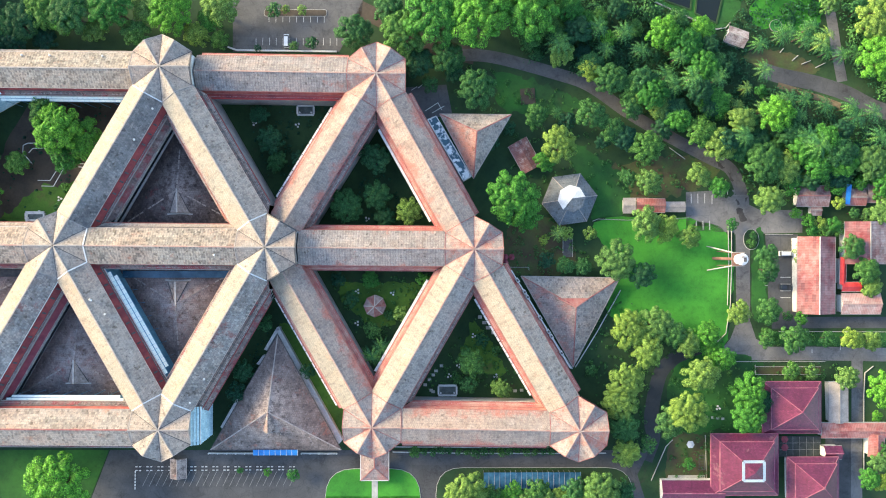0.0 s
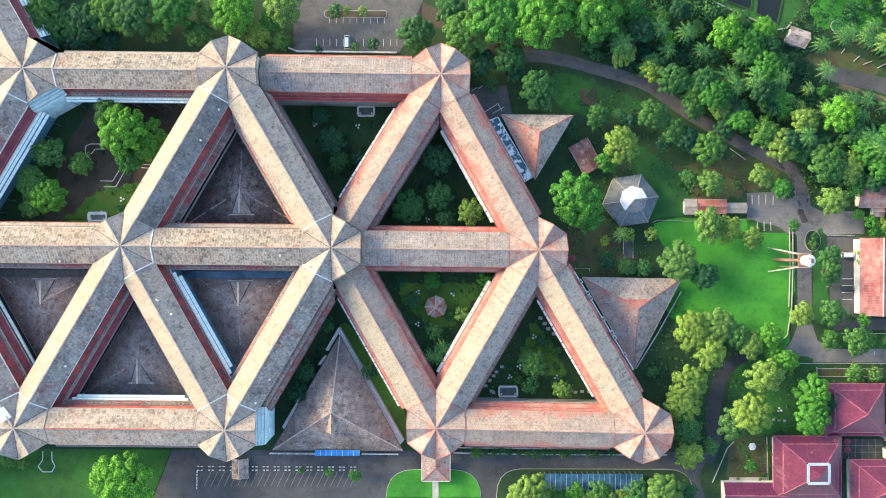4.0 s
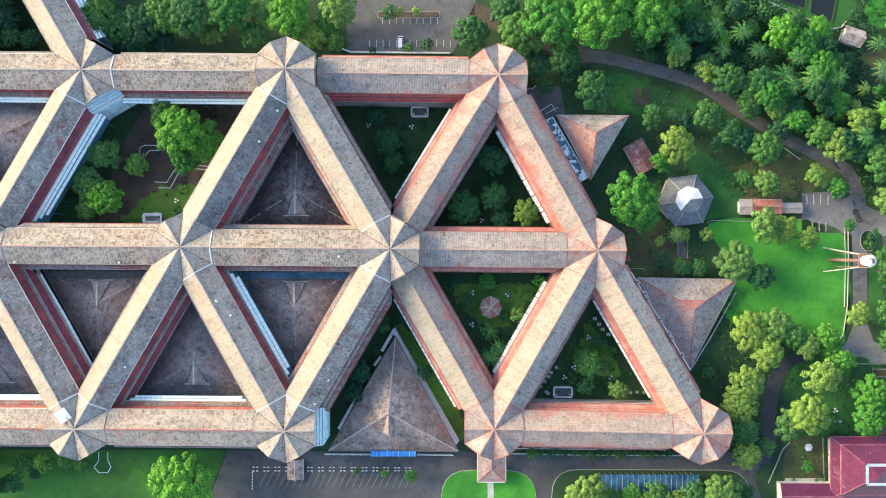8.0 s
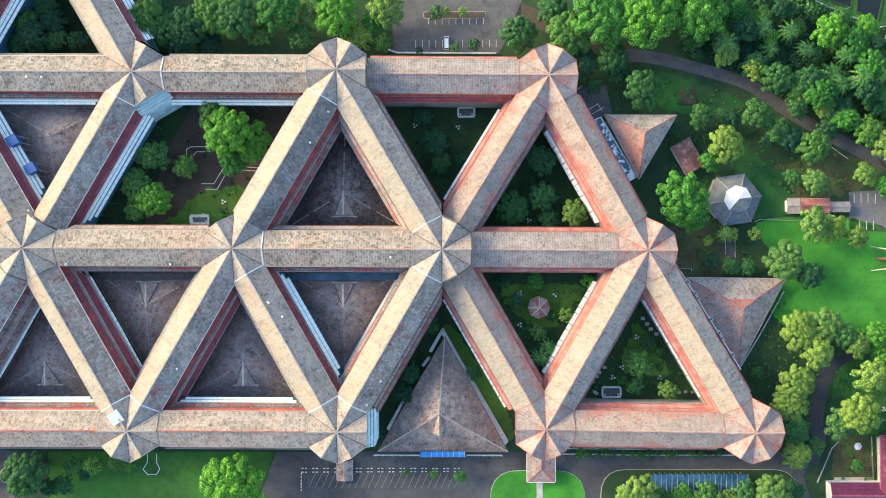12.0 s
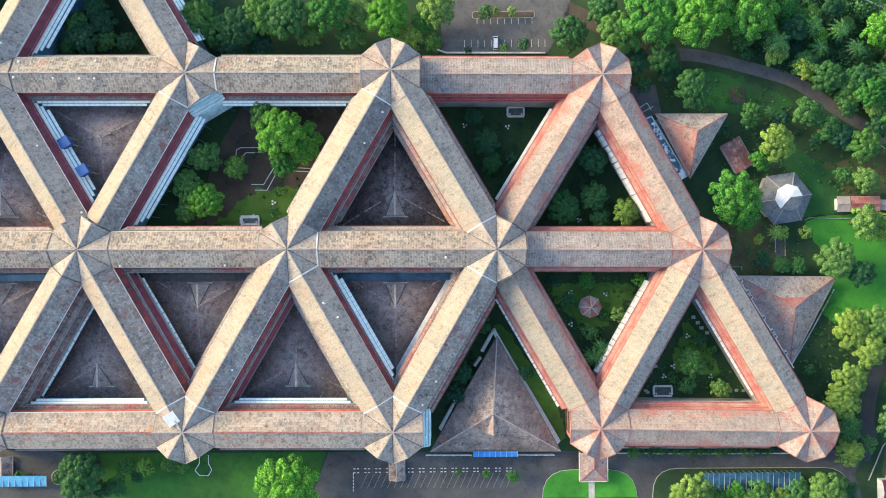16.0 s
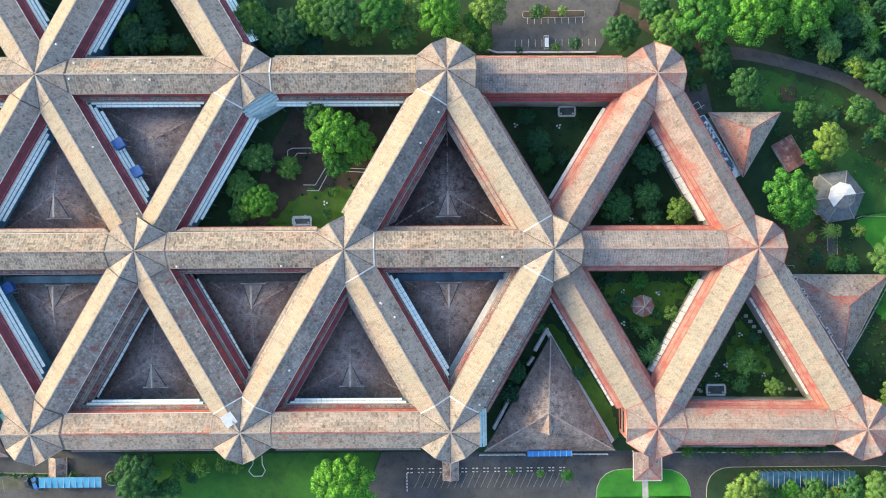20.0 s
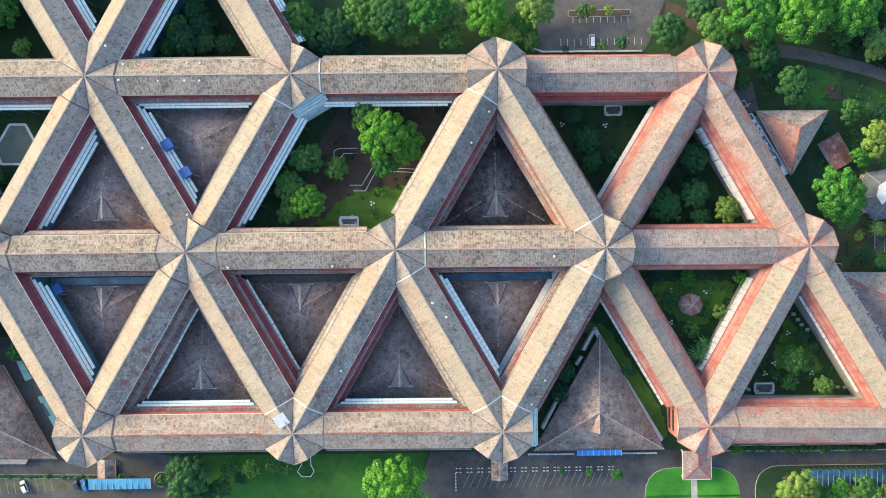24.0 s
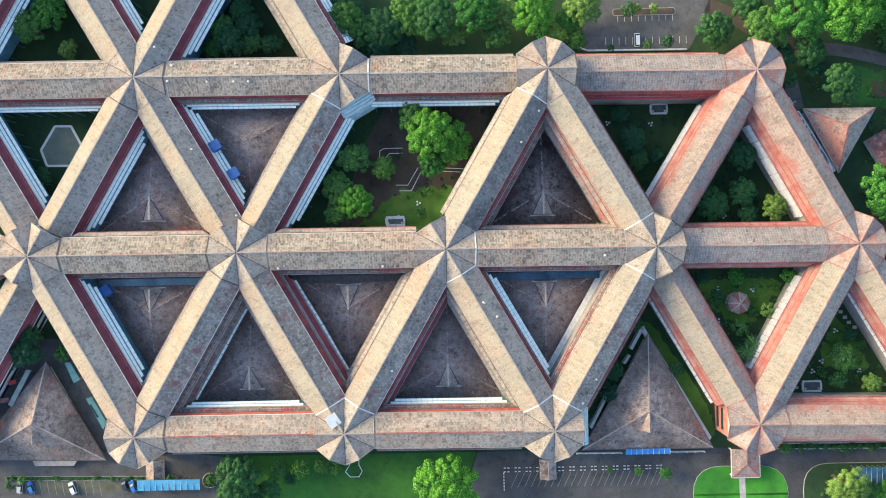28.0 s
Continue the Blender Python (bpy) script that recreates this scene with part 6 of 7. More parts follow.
patch("garden_paving", pairs(80.4, -79.0, 93.3, -79.0, 93.3, -81.0, 79.6, -81.0), 0.12, kerb_mat, "pale concrete paving along the garden wall", "paving")
at = thing("pergola", pose(91.2, -73.9, ground_z(91.2, -73.9)), "dark timber garden pergola", "pergola")
for i in range(6):
    part("slat", Geo().box(-1.0, 1.0, -2.6 + i, -2.45 + i, 2.4, 2.5), cap_dark, at)
for sx in (-.95, .95):
    part("rail", Geo().box(sx - .06, sx + .06, -2.7, 2.8, 2.5, 2.6), cap_dark, at)
    for sy in (-2.5, 2.5):
        part("post", Geo().box(sx - .06, sx + .06, sy - .06, sy + .06, -.2, 2.5), cap_dark, at)

# ---- trees ----
def leaf_quads(g, centre, r, squash, n, leaf, rnd, low=-0.25, heart=None):
    """Small leaf blades scattered over a lump of foliage; they face away from the lump and from the crown's heart."""
    for _ in range(n):
        while True:
            d = Vector((rnd.gauss(0, 1), rnd.gauss(0, 1), rnd.gauss(0, 1))).normalized()
            if d.z > low:
                break
        p = centre + Vector((d.x * r, d.y * r, d.z * r * squash)) * rnd.uniform(0.72, 1.06)
        nrm = (d + Vector((rnd.uniform(-1, 1), rnd.uniform(-1, 1), rnd.uniform(-0.3, 1))) * 0.75).normalized()
        a = nrm.cross(Vector((rnd.uniform(-1, 1), rnd.uniform(-1, 1), rnd.uniform(-1, 1)))).normalized()
        b = nrm.cross(a)
        s = leaf * rnd.uniform(0.6, 1.25)
        k = len(g.v)
        tip = nrm * s * 0.25
        g.v += [tuple(p - a * s), tuple(p - b * s * 0.55 + tip), tuple(p + a * s), tuple(p + b * s * 0.55 + tip)]
        g.f.append((k, k + 1, k + 2, k + 3))
        face = d * 0.85 + nrm * 0.4 + ((p - heart).normalized() * 0.4 if heart else Vector((0, 0, 0.4)))
        g.n += [tuple(face.normalized())] * 4


def make_tree(name, r, h, lumps, leaves, leaf, mat, seed, squash=0.75, spread=0.62, label="", category="tree"):
    """A tapered trunk with limbs, and a crown of many leaf lumps."""
    rnd = random.Random(seed)
    at = thing(name, pose(0, 0, -60), label, category)
    base = h - r * squash * 1.15
    tr = Geo().tube((0, 0, -0.8), (r * .03, r * .02, base * 0.8), r * 0.075, r * 0.05)
    crown = Geo()
    # lumps of leaves set evenly but loosely over a dome, on limbs from the trunk
    low = base + r * squash * 0.1
    for i in range(lumps):
        f = (i + 0.5) / lumps
        a = 2.39996 * i + rnd.uniform(-0.35, 0.35)
        q = math.sqrt(f) * 0.80 * rnd.uniform(0.9, 1.1)
        lift = math.sqrt(max(0.0, 1 - (q / 0.95) ** 2)) * rnd.uniform(0.82, 1.14)
        c = Vector((math.cos(a) * q * r, math.sin(a) * q * r, low + r * squash * lift * 0.85))
        if i % 3 == 0:
            tr.tube((r * .03, r * .02, base * 0.75), tuple(c * 0.94), r * 0.03, r * 0.012, 5)
        leaf_quads(crown, c, r * rnd.uniform(0.65, 1.25) * spread / math.sqrt(lumps) * 1.95, rnd.uniform(0.7, 0.95), leaves // lumps, leaf, rnd, -0.25, Vector((0, 0, low - r * 0.2)))
    part("trunk", tr, bark, at)
    part("crown", crown, mat, at)
    return at


PROTO = {}
for key, mat, lab in (("r", leaf_mid, "rounded tree with dense mid-green crown"), ("d", leaf_dark, "dark green leafy tree in shade"),
                      ("l", leaf_lime, "tree with loose yellow-green crown"), ("b", leaf_vivid, "spreading tree with vivid green feathery crown")):
    PROTO[key] = [(make_tree("tree", 2.4, 4.2, 13, 1800, 0.17, mat, 1, 0.8, label=lab), 2.4), (make_tree("tree", 4.6, 7.5, 34, 7000, 0.2, mat, 2, 0.75, label=lab), 4.6),
                  (make_tree("tree", 4.8, 8.0, 44, 7400, 0.2, mat, 3, 0.8, 0.7, label=lab), 4.8), (make_tree("tree", 8.5, 12.5, 95, 20000, 0.22, mat, 4, 0.6, 0.66, label=lab), 8.5),
                  (make_tree("tree", 8.0, 12.0, 75, 19000, 0.22, mat, 6, 0.65, 0.7, label=lab), 8.0)]
PROTO["s"] = [(make_tree("bush", 1.4, 1.7, 6, 420, 0.19, leaf_mid, 8, 0.8, label="low rounded green garden bush", category="bush"), 1.4)]


def make_palm(seed, h, r, mat, lab):
    rnd = random.Random(seed)
    at = thing("palm_tree", pose(0, 0, -60), lab, "palm tree")
    part("trunk", Geo().tube((0, 0, -0.6), (0.3, 0.2, h), 0.28, 0.2), bark, at)
    for i in range(13):
        a = 2 * math.pi * i / 13 + rnd.uniform(-0.15, 0.15)
        up = rnd.uniform(0.15, 0.75)
        g = Geo()
        c, s = math.cos(a), math.sin(a)
        line = [Vector((0.3 + c * r * t, 0.2 + s * r * t, h + r * (up * t - (0.55 + up * 0.6) * t * t))) for t in [j / 9 for j in range(10)]]
        side = Vector((-s, c, 0))
        for j in range(9):
            p, q = line[j], line[j + 1]
            w = r * 0.17 * math.sin(math.pi * min(0.98, 0.12 + j / 9.5))
            for sg in (1, -1):
                for m in (0.0, 0.5):
                    o = p.lerp(q, m)
                    k = len(g.v)
                    tip = o + side * sg * w + (q - p) * 0.9 + Vector((0, 0, -0.25 * w))
                    g.v += [tuple(o), tuple(o + (q - p) * 0.38), tuple(tip)]
                    g.f.append((k, k + 1, k + 2))
        part("frond", g, mat, at)
    return at


PROTO["p"] = [(make_palm(3, 7.2, 4.0, leaf_mid, "palm tree with arching feathery fronds"), 4.0), (make_palm(9, 6.2, 3.6, leaf_lime, "palm tree with yellowish arching fronds"), 3.6)]
planted = random.Random(21)


def plant(rows, group="", tall=0.0):
    """Rows of x, y, crown radius and kind."""
    for x, y, r, kind in rows:
        ob, r0 = min(PROTO[kind], key=lambda q: abs(q[1] - r) + planted.uniform(0, 0.8))
        s = r / r0
        m = pose(x, y, ground_z(x, y), planted.uniform(-4, 4), planted.uniform(-4, 4), planted.uniform(0, 360)) @ Matrix.Diagonal((s * planted.uniform(0.9, 1.1), s * planted.uniform(0.9, 1.1), s * planted.uniform(0.9 - 0.4 * tall, 1.15 + tall), 1))
        t = copy_thing(ob, m)
        if group:
            tagged(t, group=group)


# north strip and car park
plant([(-141.8, 76.9, 8.5, "d"), (-124.5, 79.4, 8, "r"), (-117.8, 74.5, 4.8, "l"), (-109.8, 81.0, 8.5, "b"), (-98.9, 82.1, 6, "l"), (-91.6, 80.2, 8, "b"), (-83.3, 74.1, 4.8, "l"), (-73.8, 82.0, 6.5, "l"), (-78.6, 79.6, 5, "b"),
       (-75.7, 72.5, 4, "r"), (-155.1, 79.2, 8, "r"), (-135.2, 72.1, 5, "d"), (-103.9, 73.9, 5, "r"), (-28.9, 75.0, 7.2, "r"), (-57.0, 83.2, 2.8, "r"), (-47.6, 83.9, 2, "l"), (-53.5, 84.0, 1.7, "l"),
       (-44.1, 71.4, 2.6, "r"), (-50.4, 71.0, 1.9, "l"), (-63.3, 70.4, 1.5, "d")], "trees along the north side")
plant([(-1.1, 79.4, 11, "b"), (14.4, 77.9, 11.5, "b"), (30.9, 79.6, 11, "b"), (21.2, 88.4, 11, "b"), (4.8, 87.3, 10, "b"), (-12.2, 73.0, 8.0, "r"), (2.8, 66.3, 6.8, "r"), (-16.7, 82.8, 6, "r"),
       (-6.4, 64.2, 5.6, "d"), (-3.0, 57.4, 3.4, "d"), (6.0, 61.0, 4.2, "d"), (44.9, 83.4, 6, "b"), (42.5, 67.8, 5.2, "l"), (12.6, 54.5, 7.2, "r"), (33.4, 46.1, 4.5, "r"), (41.5, 47.7, 2.6, "p"), (52.1, 46.7, 6.2, "r"), (59.8, 41.6, 5.0, "r"), (59.1, 58.6, 6.6, "r"), (68.5, 53.5, 4.8, "l"), (77.7, 48.8, 4.8, "l"), (66.8, 49.4, 4.4, "r"), (52.9, 63.5, 5.2, "r"),
       (71.7, 35.0, 6.8, "r"), (64.7, 37.9, 5, "d"), (78.6, 42.5, 4.6, "d"), (57.3, 37.8, 3.4, "d"), (40.7, 35.7, 7.4, "l"), (24.6, 42.7, 3.0, "d"), (18.6, 36.7, 3.0, "d"), (45.5, 44.8, 3.2, "d"), (36.3, 30.7, 4.5, "b")], "trees by the forest road")
plant([(24.9, 17.5, 10.0, "b"), (30.1, 10.9, 5.5, "b"), (72.8, 22.8, 5.0, "l"), (66.1, 24.9, 3.6, "r"), (90.0, 25.4, 4.7, "l"), (97.5, 21.9, 3.8, "b"), (114.5, 16.9, 6.0, "l"), (96.5, 35.9, 6.6, "l"), (111.6, 30.0, 7.6, "r"), (105.8, 35.1, 6.0, "r"), (90.0, 39.8, 5.6, "r"),
       (104.9, 44.4, 5.5, "l"), (70.3, 8.6, 6.2, "l"), (78.0, 7.6, 5.4, "l"), (86.2, 4.5, 4.6, "l"), (61.1, -3.7, 7.4, "l"), (70.1, -8.6, 5.4, "d"), (44.8, 5.7, 2.6, "l"), (36.8, 3.2, 2, "l"),
       (44.1, -5.7, 3.6, "r"), (37.2, -4.1, 3.2, "d"), (50.0, -6.1, 3.4, "r"), (52.9, 5.5, 2.6, "l"), (41.4, 5.7, 3.2, "p"), (102.6, 8.5, 2.4, "b")], "trees round the pavilion")
plant([(64.5, -27.7, 7.6, "l"), (74.2, -25.8, 7.0, "l"), (71.5, -34.6, 6.4, "l"), (80.7, -29.0, 5, "r"), (63.3, -44.4, 7.2, "l"), (61.6, -52.8, 6.5, "l"), (62.8, -60.7, 5.4, "r"), (63.4, -69.3, 5.4, "l"),
       (89.3, -42.8, 6.4, "l"), (84.2, -55.4, 7.4, "l"), (78.3, -58.9, 5.6, "l"), (85.1, -32.5, 5, "l"), (92.4, -29.4, 5.2, "b"), (105.8, -48.2, 6.6, "b"), (105.2, -56.8, 6.6, "b"), (110.8, -52.4, 4.6, "d"), (72.1, -67.1, 3.2, "r"),
       (113.7, -21.4, 5.2, "r"), (121.9, -31.4, 5.6, "r"), (113.6, -30.7, 3.8, "r"), (103.2, -21.4, 4.5, "l"), (125.6, -24.0, 2.8, "b"), (97.6, -37.9, 4.6, "b"), (93.7, -34.0, 4.0, "b"), (53.1, -42.0, 2.2, "r")], "trees beside the lawn")
plant([(110.8, 4.6, 1.5, "s"), (111.2, 1.9, 1.3, "s"), (109.9, 2.8, 1.1, "s"), (113.8, -1.8, 4.4, "r"), (113.5, -7.3, 4.6, "r"), (126.3, -0.2, 2.6, "l"), (126.8, -4.3, 2.4, "l"), (143.3, 0.6, 4.6, "r"), (148.7, -7.5, 5.0, "r"), (150.8, -13.2, 4.0, "l"), (131.2, 6.6, 2.4, "b"), (136.7, 6.6, 2.4, "r"), (139.9, -44.5, 5.0, "l"),
       (122.3, -42.2, 3.4, "r"), (129.1, -42.7, 2.6, "l"), (152.3, -73.0, 4.6, "l"), (154.2, -68.8, 2.4, "r"), (152.3, -80.1, 3.6, "l"), (112.9, -64.7, 2.0, "s"), (86.5, -74.2, 2.4, "b"), (152.4, -48.4, 7.5, "b"), (155.2, 13.1, 5.0, "l"), (142.2, -31.2, 4.4, "l"), (150.2, -31.6, 4.0, "l"), (134.9, -31.3, 3.0, "r"), (134.2, 6.6, 2.4, "r"),
       (140.3, 7.2, 2.6, "r"), (152.5, -58.0, 2.0, "b"), (148.1, -78.8, 4.0, "b"), (121.6, -23.6, 2.0, "r")], "trees among the eastern houses")
plant([(9.5, -80.1, 7.5, "l"), (17.8, -84.7, 5, "r"), (25.0, -82.8, 4.6, "b"), (33.2, -82.9, 5.2, "r"), (40.5, -84.8, 4.5, "l"), (46.1, -82.2, 5.4, "r"), (55.2, -81.1, 7.2, "l"), (62.8, -82.7, 4.6, "r"), (13.4, -84.6, 4.6, "l"), (28.9, -85.7, 5.0, "l"), (37.2, -85.2, 4.4, "l"), (51.1, -85.2, 5.0, "l"), (59.9, -85.9, 4.6, "b"), (21.1, -86.6, 4.6, "b"),
       (-124.0, -76.3, 11.5, "b"), (-11.8, -48.6, 2.4, "d"), (-7.9, -69.4, 2.2, "r"), (-58.5, -76.5, 1.6, "b"), (-49.5, -76.9, 2.4, "b"), (-68.1, -76.0, 1.2, "b")], "trees along the south road")

# garden courts
plant([(-132.0, 46.0, 6.5, "r"), (-126.3, 39.7, 9.0, "b"), (-119.6, 37.8, 8.0, "b"), (-126.5, 31.3, 6.0, "b"), (-153.0, 32.5, 6.2, "r"), (-158.6, 22.5, 6.4, "r"), (-152.9, 17.5, 7.0, "b"), (-158.9, 14.8, 5.0, "r"),
       (-143.1, 29.1, 5.0, "r"), (-110.9, 33.4, 3.6, "r"), (-128.4, 21.2, 2.0, "s"), (-130.9, 13.8, 2.4, "s"), (-135.0, 45.5, 4, "d")], "trees in the garden court")
plant([(-31.6, 14.7, 6.2, "r"), (-20.8, 18.6, 5.8, "r"), (-10.4, 12.8, 5.0, "l"), (-21.4, 30.9, 6.0, "d"), (-18.6, 10.9, 4, "d"), (-57.5, 37.1, 5.2, "d"), (-55.7, 30.4, 4.0, "d"), (-48.2, 31.6, 3, "d"), (-61.7, 46.2, 4, "d"),
       (-23.0, -10.5, 3.6, "b"), (-4.6, -10.6, 3.0, "b"), (-34.2, -10.5, 3.2, "d"), (-12.8, -22.2, 3.0, "l"), (-29.9, -17.4, 3.0, "d"), (-22.2, -28.2, 3.2, "r"), (-16.7, -23.3, 2, "s"), (-23.0, -36.4, 4.2, "p"), (-19.4, -33.4, 4.0, "p"),
       (11.5, -38.5, 5.4, "r"), (10.6, -46.5, 3.2, "r"), (21.7, -47.5, 3.8, "l"), (15.5, -31.1, 2.6, "d"), (20.5, -35.1, 2, "s"), (6.4, -44.8, 2, "s")], "trees in the garden courts")
plant([(-66.6, -41.3, 4.2, "d"), (-68.8, -48.2, 3.6, "d"), (-44.7, -41.5, 3.0, "d"), (-59.4, -25.1, 3.4, "d"),
       (-194.6, 74.0, 5.6, "d"), (-197.5, 79.0, 5, "r"), (-188.7, 79.8, 5, "d"), (-200.8, 72.5, 4.4, "r"), (-188.2, 73.2, 4.4, "r"), (-190.9, 85.1, 5, "d"), (-181.6, 73.4, 4, "d"),
       (-256.1, 84.8, 7.0, "b"), (-262.6, 80.4, 6, "r"), (-251.1, 72.9, 3.8, "l"), (-265.1, -29.6, 6.0, "d"), (-263.1, -24.5, 5.0, "d"), (-269.3, -26.1, 5.0, "d"), (-271.7, -33.8, 3.6, "d"), (-254.0, -31.5, 3.0, "b"), (-260.6, 29.0, 3.4, "d")], "trees in the western courts")
plant([(-192.2, -72.6, 8.2, "r"), (-196.5, -77.5, 5, "r"), (-181.2, -72.0, 3.2, "r"), (-173.2, -71.8, 3.4, "r"), (-176.8, -75.6, 2.6, "d"), (-166.2, -71.6, 3.2, "r"), (-162.0, -72.6, 2.4, "r"), (-183.4, -78.3, 3.8, "r"), (-188.6, -79.6, 3.6, "d"),
       (-204.5, -76.5, 2.4, "s"), (-269.5, -74.8, 1.8, "s"), (-219.2, -75.5, 1.6, "s")], "trees on the south lawn")
plant([(-149.8, 75.7, 7.5, "r"), (-145.1, 71.0, 5.5, "d"), (-134.1, 80.8, 8.5, "r"), (-126.4, 80.7, 8, "b"), (-159.5, 84.1, 5, "d"), (-153.7, 83.0, 6, "d"), (-169.1, 90.2, 6, "r")], "trees along the north side")

plant([(125.3, 12.5, 2.4, "b"), (123.6, 22.0, 3.4, "b"), (129.0, 24.4, 3.2, "l"), (140.1, 16.1, 2.6, "l"), (139.6, 21.1, 3.0, "b"), (129.3, 9.8, 2.6, "b"), (133.9, 9.0, 2.4, "l"), (138.3, 8.6, 2.6, "b"), (145.4, 12.6, 2.4, "r"),
       (150.5, 12.2, 2.6, "l"), (155.2, 19.1, 3.4, "b"), (148.1, 23.1, 3.2, "b"), (136.4, 23.6, 3.0, "r")], "bushes among the shacks")

# forest in the north-east: filled between the road and the horizon of the site
wood = random.Random(77)
def inside(x, y, pts):
    hit = False
    for (x0, y0), (x1, y1) in zip(pts, pts[1:] + pts[:1]):
        if (y0 > y) != (y1 > y) and x < (x1 - x0) * (y - y0) / (y1 - y0) + x0:
            hit = not hit
    return hit


def along(x, y, line):
    return min((Vector((x, y)) - Vector(p)).length for p in line)


free = curve(pairs(13.0, 68.9, 41.9, 60.7, 53.6, 56.3, 67.2, 47.4, 80.7, 40.4, 96.0, 32.6, 104.0, 26.7, 106.9, 19.3, 105.9, 8.2))
free += curve(pairs(116.0, 64.0, 122.5, 62.0, 131.4, 60.2, 139.0, 58.2, 147.0, 55.4, 158.5, 49.8, 187.3, 40.0))
PALMS = [(55.1, 76.2, 4.6, "p"), (41.9, 74.8, 4.2, "p"), (113.2, 62.2, 4.4, "p"), (117.7, 50.0, 4.6, "p"), (119.1, 74.3, 3.8, "p"), (122.7, 76.0, 4.2, "p"), (126.7, 74.4, 4.2, "p"), (129.4, 72.4, 4.0, "p"), (132.6, 70.8, 4.2, "p"), (136.2, 68.8, 4.0, "p"), (140.2, 67.7, 3.8, "p"), (145.4, 67.7, 4.0, "p"), (130.3, 77.6, 3.8, "p"), (135.1, 74.4, 3.8, "p"),
       (107.2, 56.0, 3.0, "p"), (104.8, 50.3, 3.0, "p"), (102.0, 52.7, 2.6, "p"), (145.0, 45.3, 4.8, "p"), (150.7, 47.5, 4.4, "p"), (142.7, 49.5, 4.2, "p"), (152.1, 38.6, 4.6, "p"), (63.8, 74.9, 4.6, "p"), (69.7, 69.0, 4.2, "p"), (58.8, 68.9, 4.0, "p"),
         (111.3, 70.6, 4.0, "p"), (121.6, 52.5, 4.4, "p"), (99.6, 47.4, 3.0, "p"), (96.8, 58.8, 4.6, "p"), (124.4, 46.2, 3.8, "p"), (127.0, 52.2, 4.2, "p"), (134.5, 49.8, 4.0, "p")]
plant(PALMS, "palms in the forest")
plant([(151.0, 78.3, 9.0, "l"), (152.1, 65.2, 8.5, "b"), (126.5, 35.1, 6.5, "b"), (133.5, 37.5, 6.0, "b"), (140.3, 30.6, 6.5, "b"), (149.8, 29.3, 6.5, "l"), (121.7, 40.5, 5.5, "r"), (130.9, 27.8, 5.5, "b"), (154.8, 23.9, 5.5, "b"),
       (137.1, 86.1, 4.6, "l"), (148.2, 83.8, 4.6, "r"), (85.5, 70.1, 7.0, "b"), (77.7, 75.0, 6.5, "b"), (91.3, 63.1, 6.5, "b"), (66.6, 56.1, 6.0, "r"), (76.3, 49.2, 4.8, "l"), (84.5, 44.5, 4.4, "b")], "forest trees")
free += curve(pairs(136.8, 102.1, 140.3, 87.6, 141.6, 81.5, 142.8, 72.0, 144.8, 60.0))
free += curve(pairs(123.4, 69.5, 130.5, 67.5, 138.7, 64.6))
edge_lo = curve(pairs(37.1, 65.0, 53.6, 58.5, 67.3, 50.5, 80.7, 44.0, 96.0, 36.0, 105.4, 28.3, 111.4, 20.3, 129.7, 22.3, 166.3, 22.4, 227.9, 22.5))
ponds = pairs(75.9, 101.6, 110.7, 101.8, 107.3, 83.3, 101.1, 76.7, 86.9, 82.8, 77.4, 86.8)
clearing = pairs(111.5, 89.5, 131.0, 91.7, 141.2, 87.6, 141.0, 77.3, 126.5, 71.1, 115.3, 70.0, 104.1, 72.0, 105.2, 81.2)
bank = curve(pairs(114.0, 68.5, 120.8, 67.0, 126.5, 65.0, 134.6, 62.0, 144.7, 58.5, 152.8, 53.8))
gaps = pairs(103.5, 75.5, 107.5, 74.3, 129.0, 54.0, 137.0, 51.0)
rows, beyond = [], []
X0, X1, Y1 = 30, 182, 112
y = 8.0
while y < Y1:
    x = X0
    while x < X1:
        px, py = x + wood.uniform(-3.2, 3.2), y + wood.uniform(-3.2, 3.2)
        x += 6.8
        low = [p for p in edge_lo if p[0] > px]
        if not low or py < low[0][1] + 1.5 or along(px, py, free) < 4.4:
            continue
        if inside(px, py, ponds) or inside(px, py, clearing) or along(px, py, bank) < 5.5 or along(px, py, [p[:2] for p in PALMS]) < 4.6 or along(px, py, gaps) < 7.0:
            continue
        if px > 147 or py > 84:
            beyond.append((px, py))
            continue
        kind = wood.choices("rdlbp", (28, 34, 7, 17, 20))[0]
        rows.append((px, py, 2.6 + 3.9 * wood.random() ** 1.3 if kind != "p" else wood.uniform(4.2, 6.0), kind))
    y += 6.6
plant(rows, "forest trees", 0.35)

# undergrowth between the forest trees, and woods beyond the site
under = Geo()
for _ in range(2600):
    px, py = wood.uniform(28, 190), wood.uniform(8, 118)
    low = [p for p in edge_lo if p[0] > px]
    if not low or py < low[0][1] - 0.5 or along(px, py, free) < 4.6 or inside(px, py, ponds) or along(px, py, bank) < 5.0:
        continue
    leaf_quads(under, Vector((px, py, ground_z(px, py) + 0.6)), wood.uniform(1.3, 2.6), 0.9, 34, 0.42, wood)
solid("undergrowth", under, leaf_dark, "dense dark green undergrowth on the forest floor", "undergrowth", "stuff")
far = Geo()
for px, py in beyond:
    leaf_quads(far, Vector((px, py, ground_z(px, py) + 2.5)), wood.uniform(3.4, 5.2), 1.2, 160, 0.5, wood, -0.1)
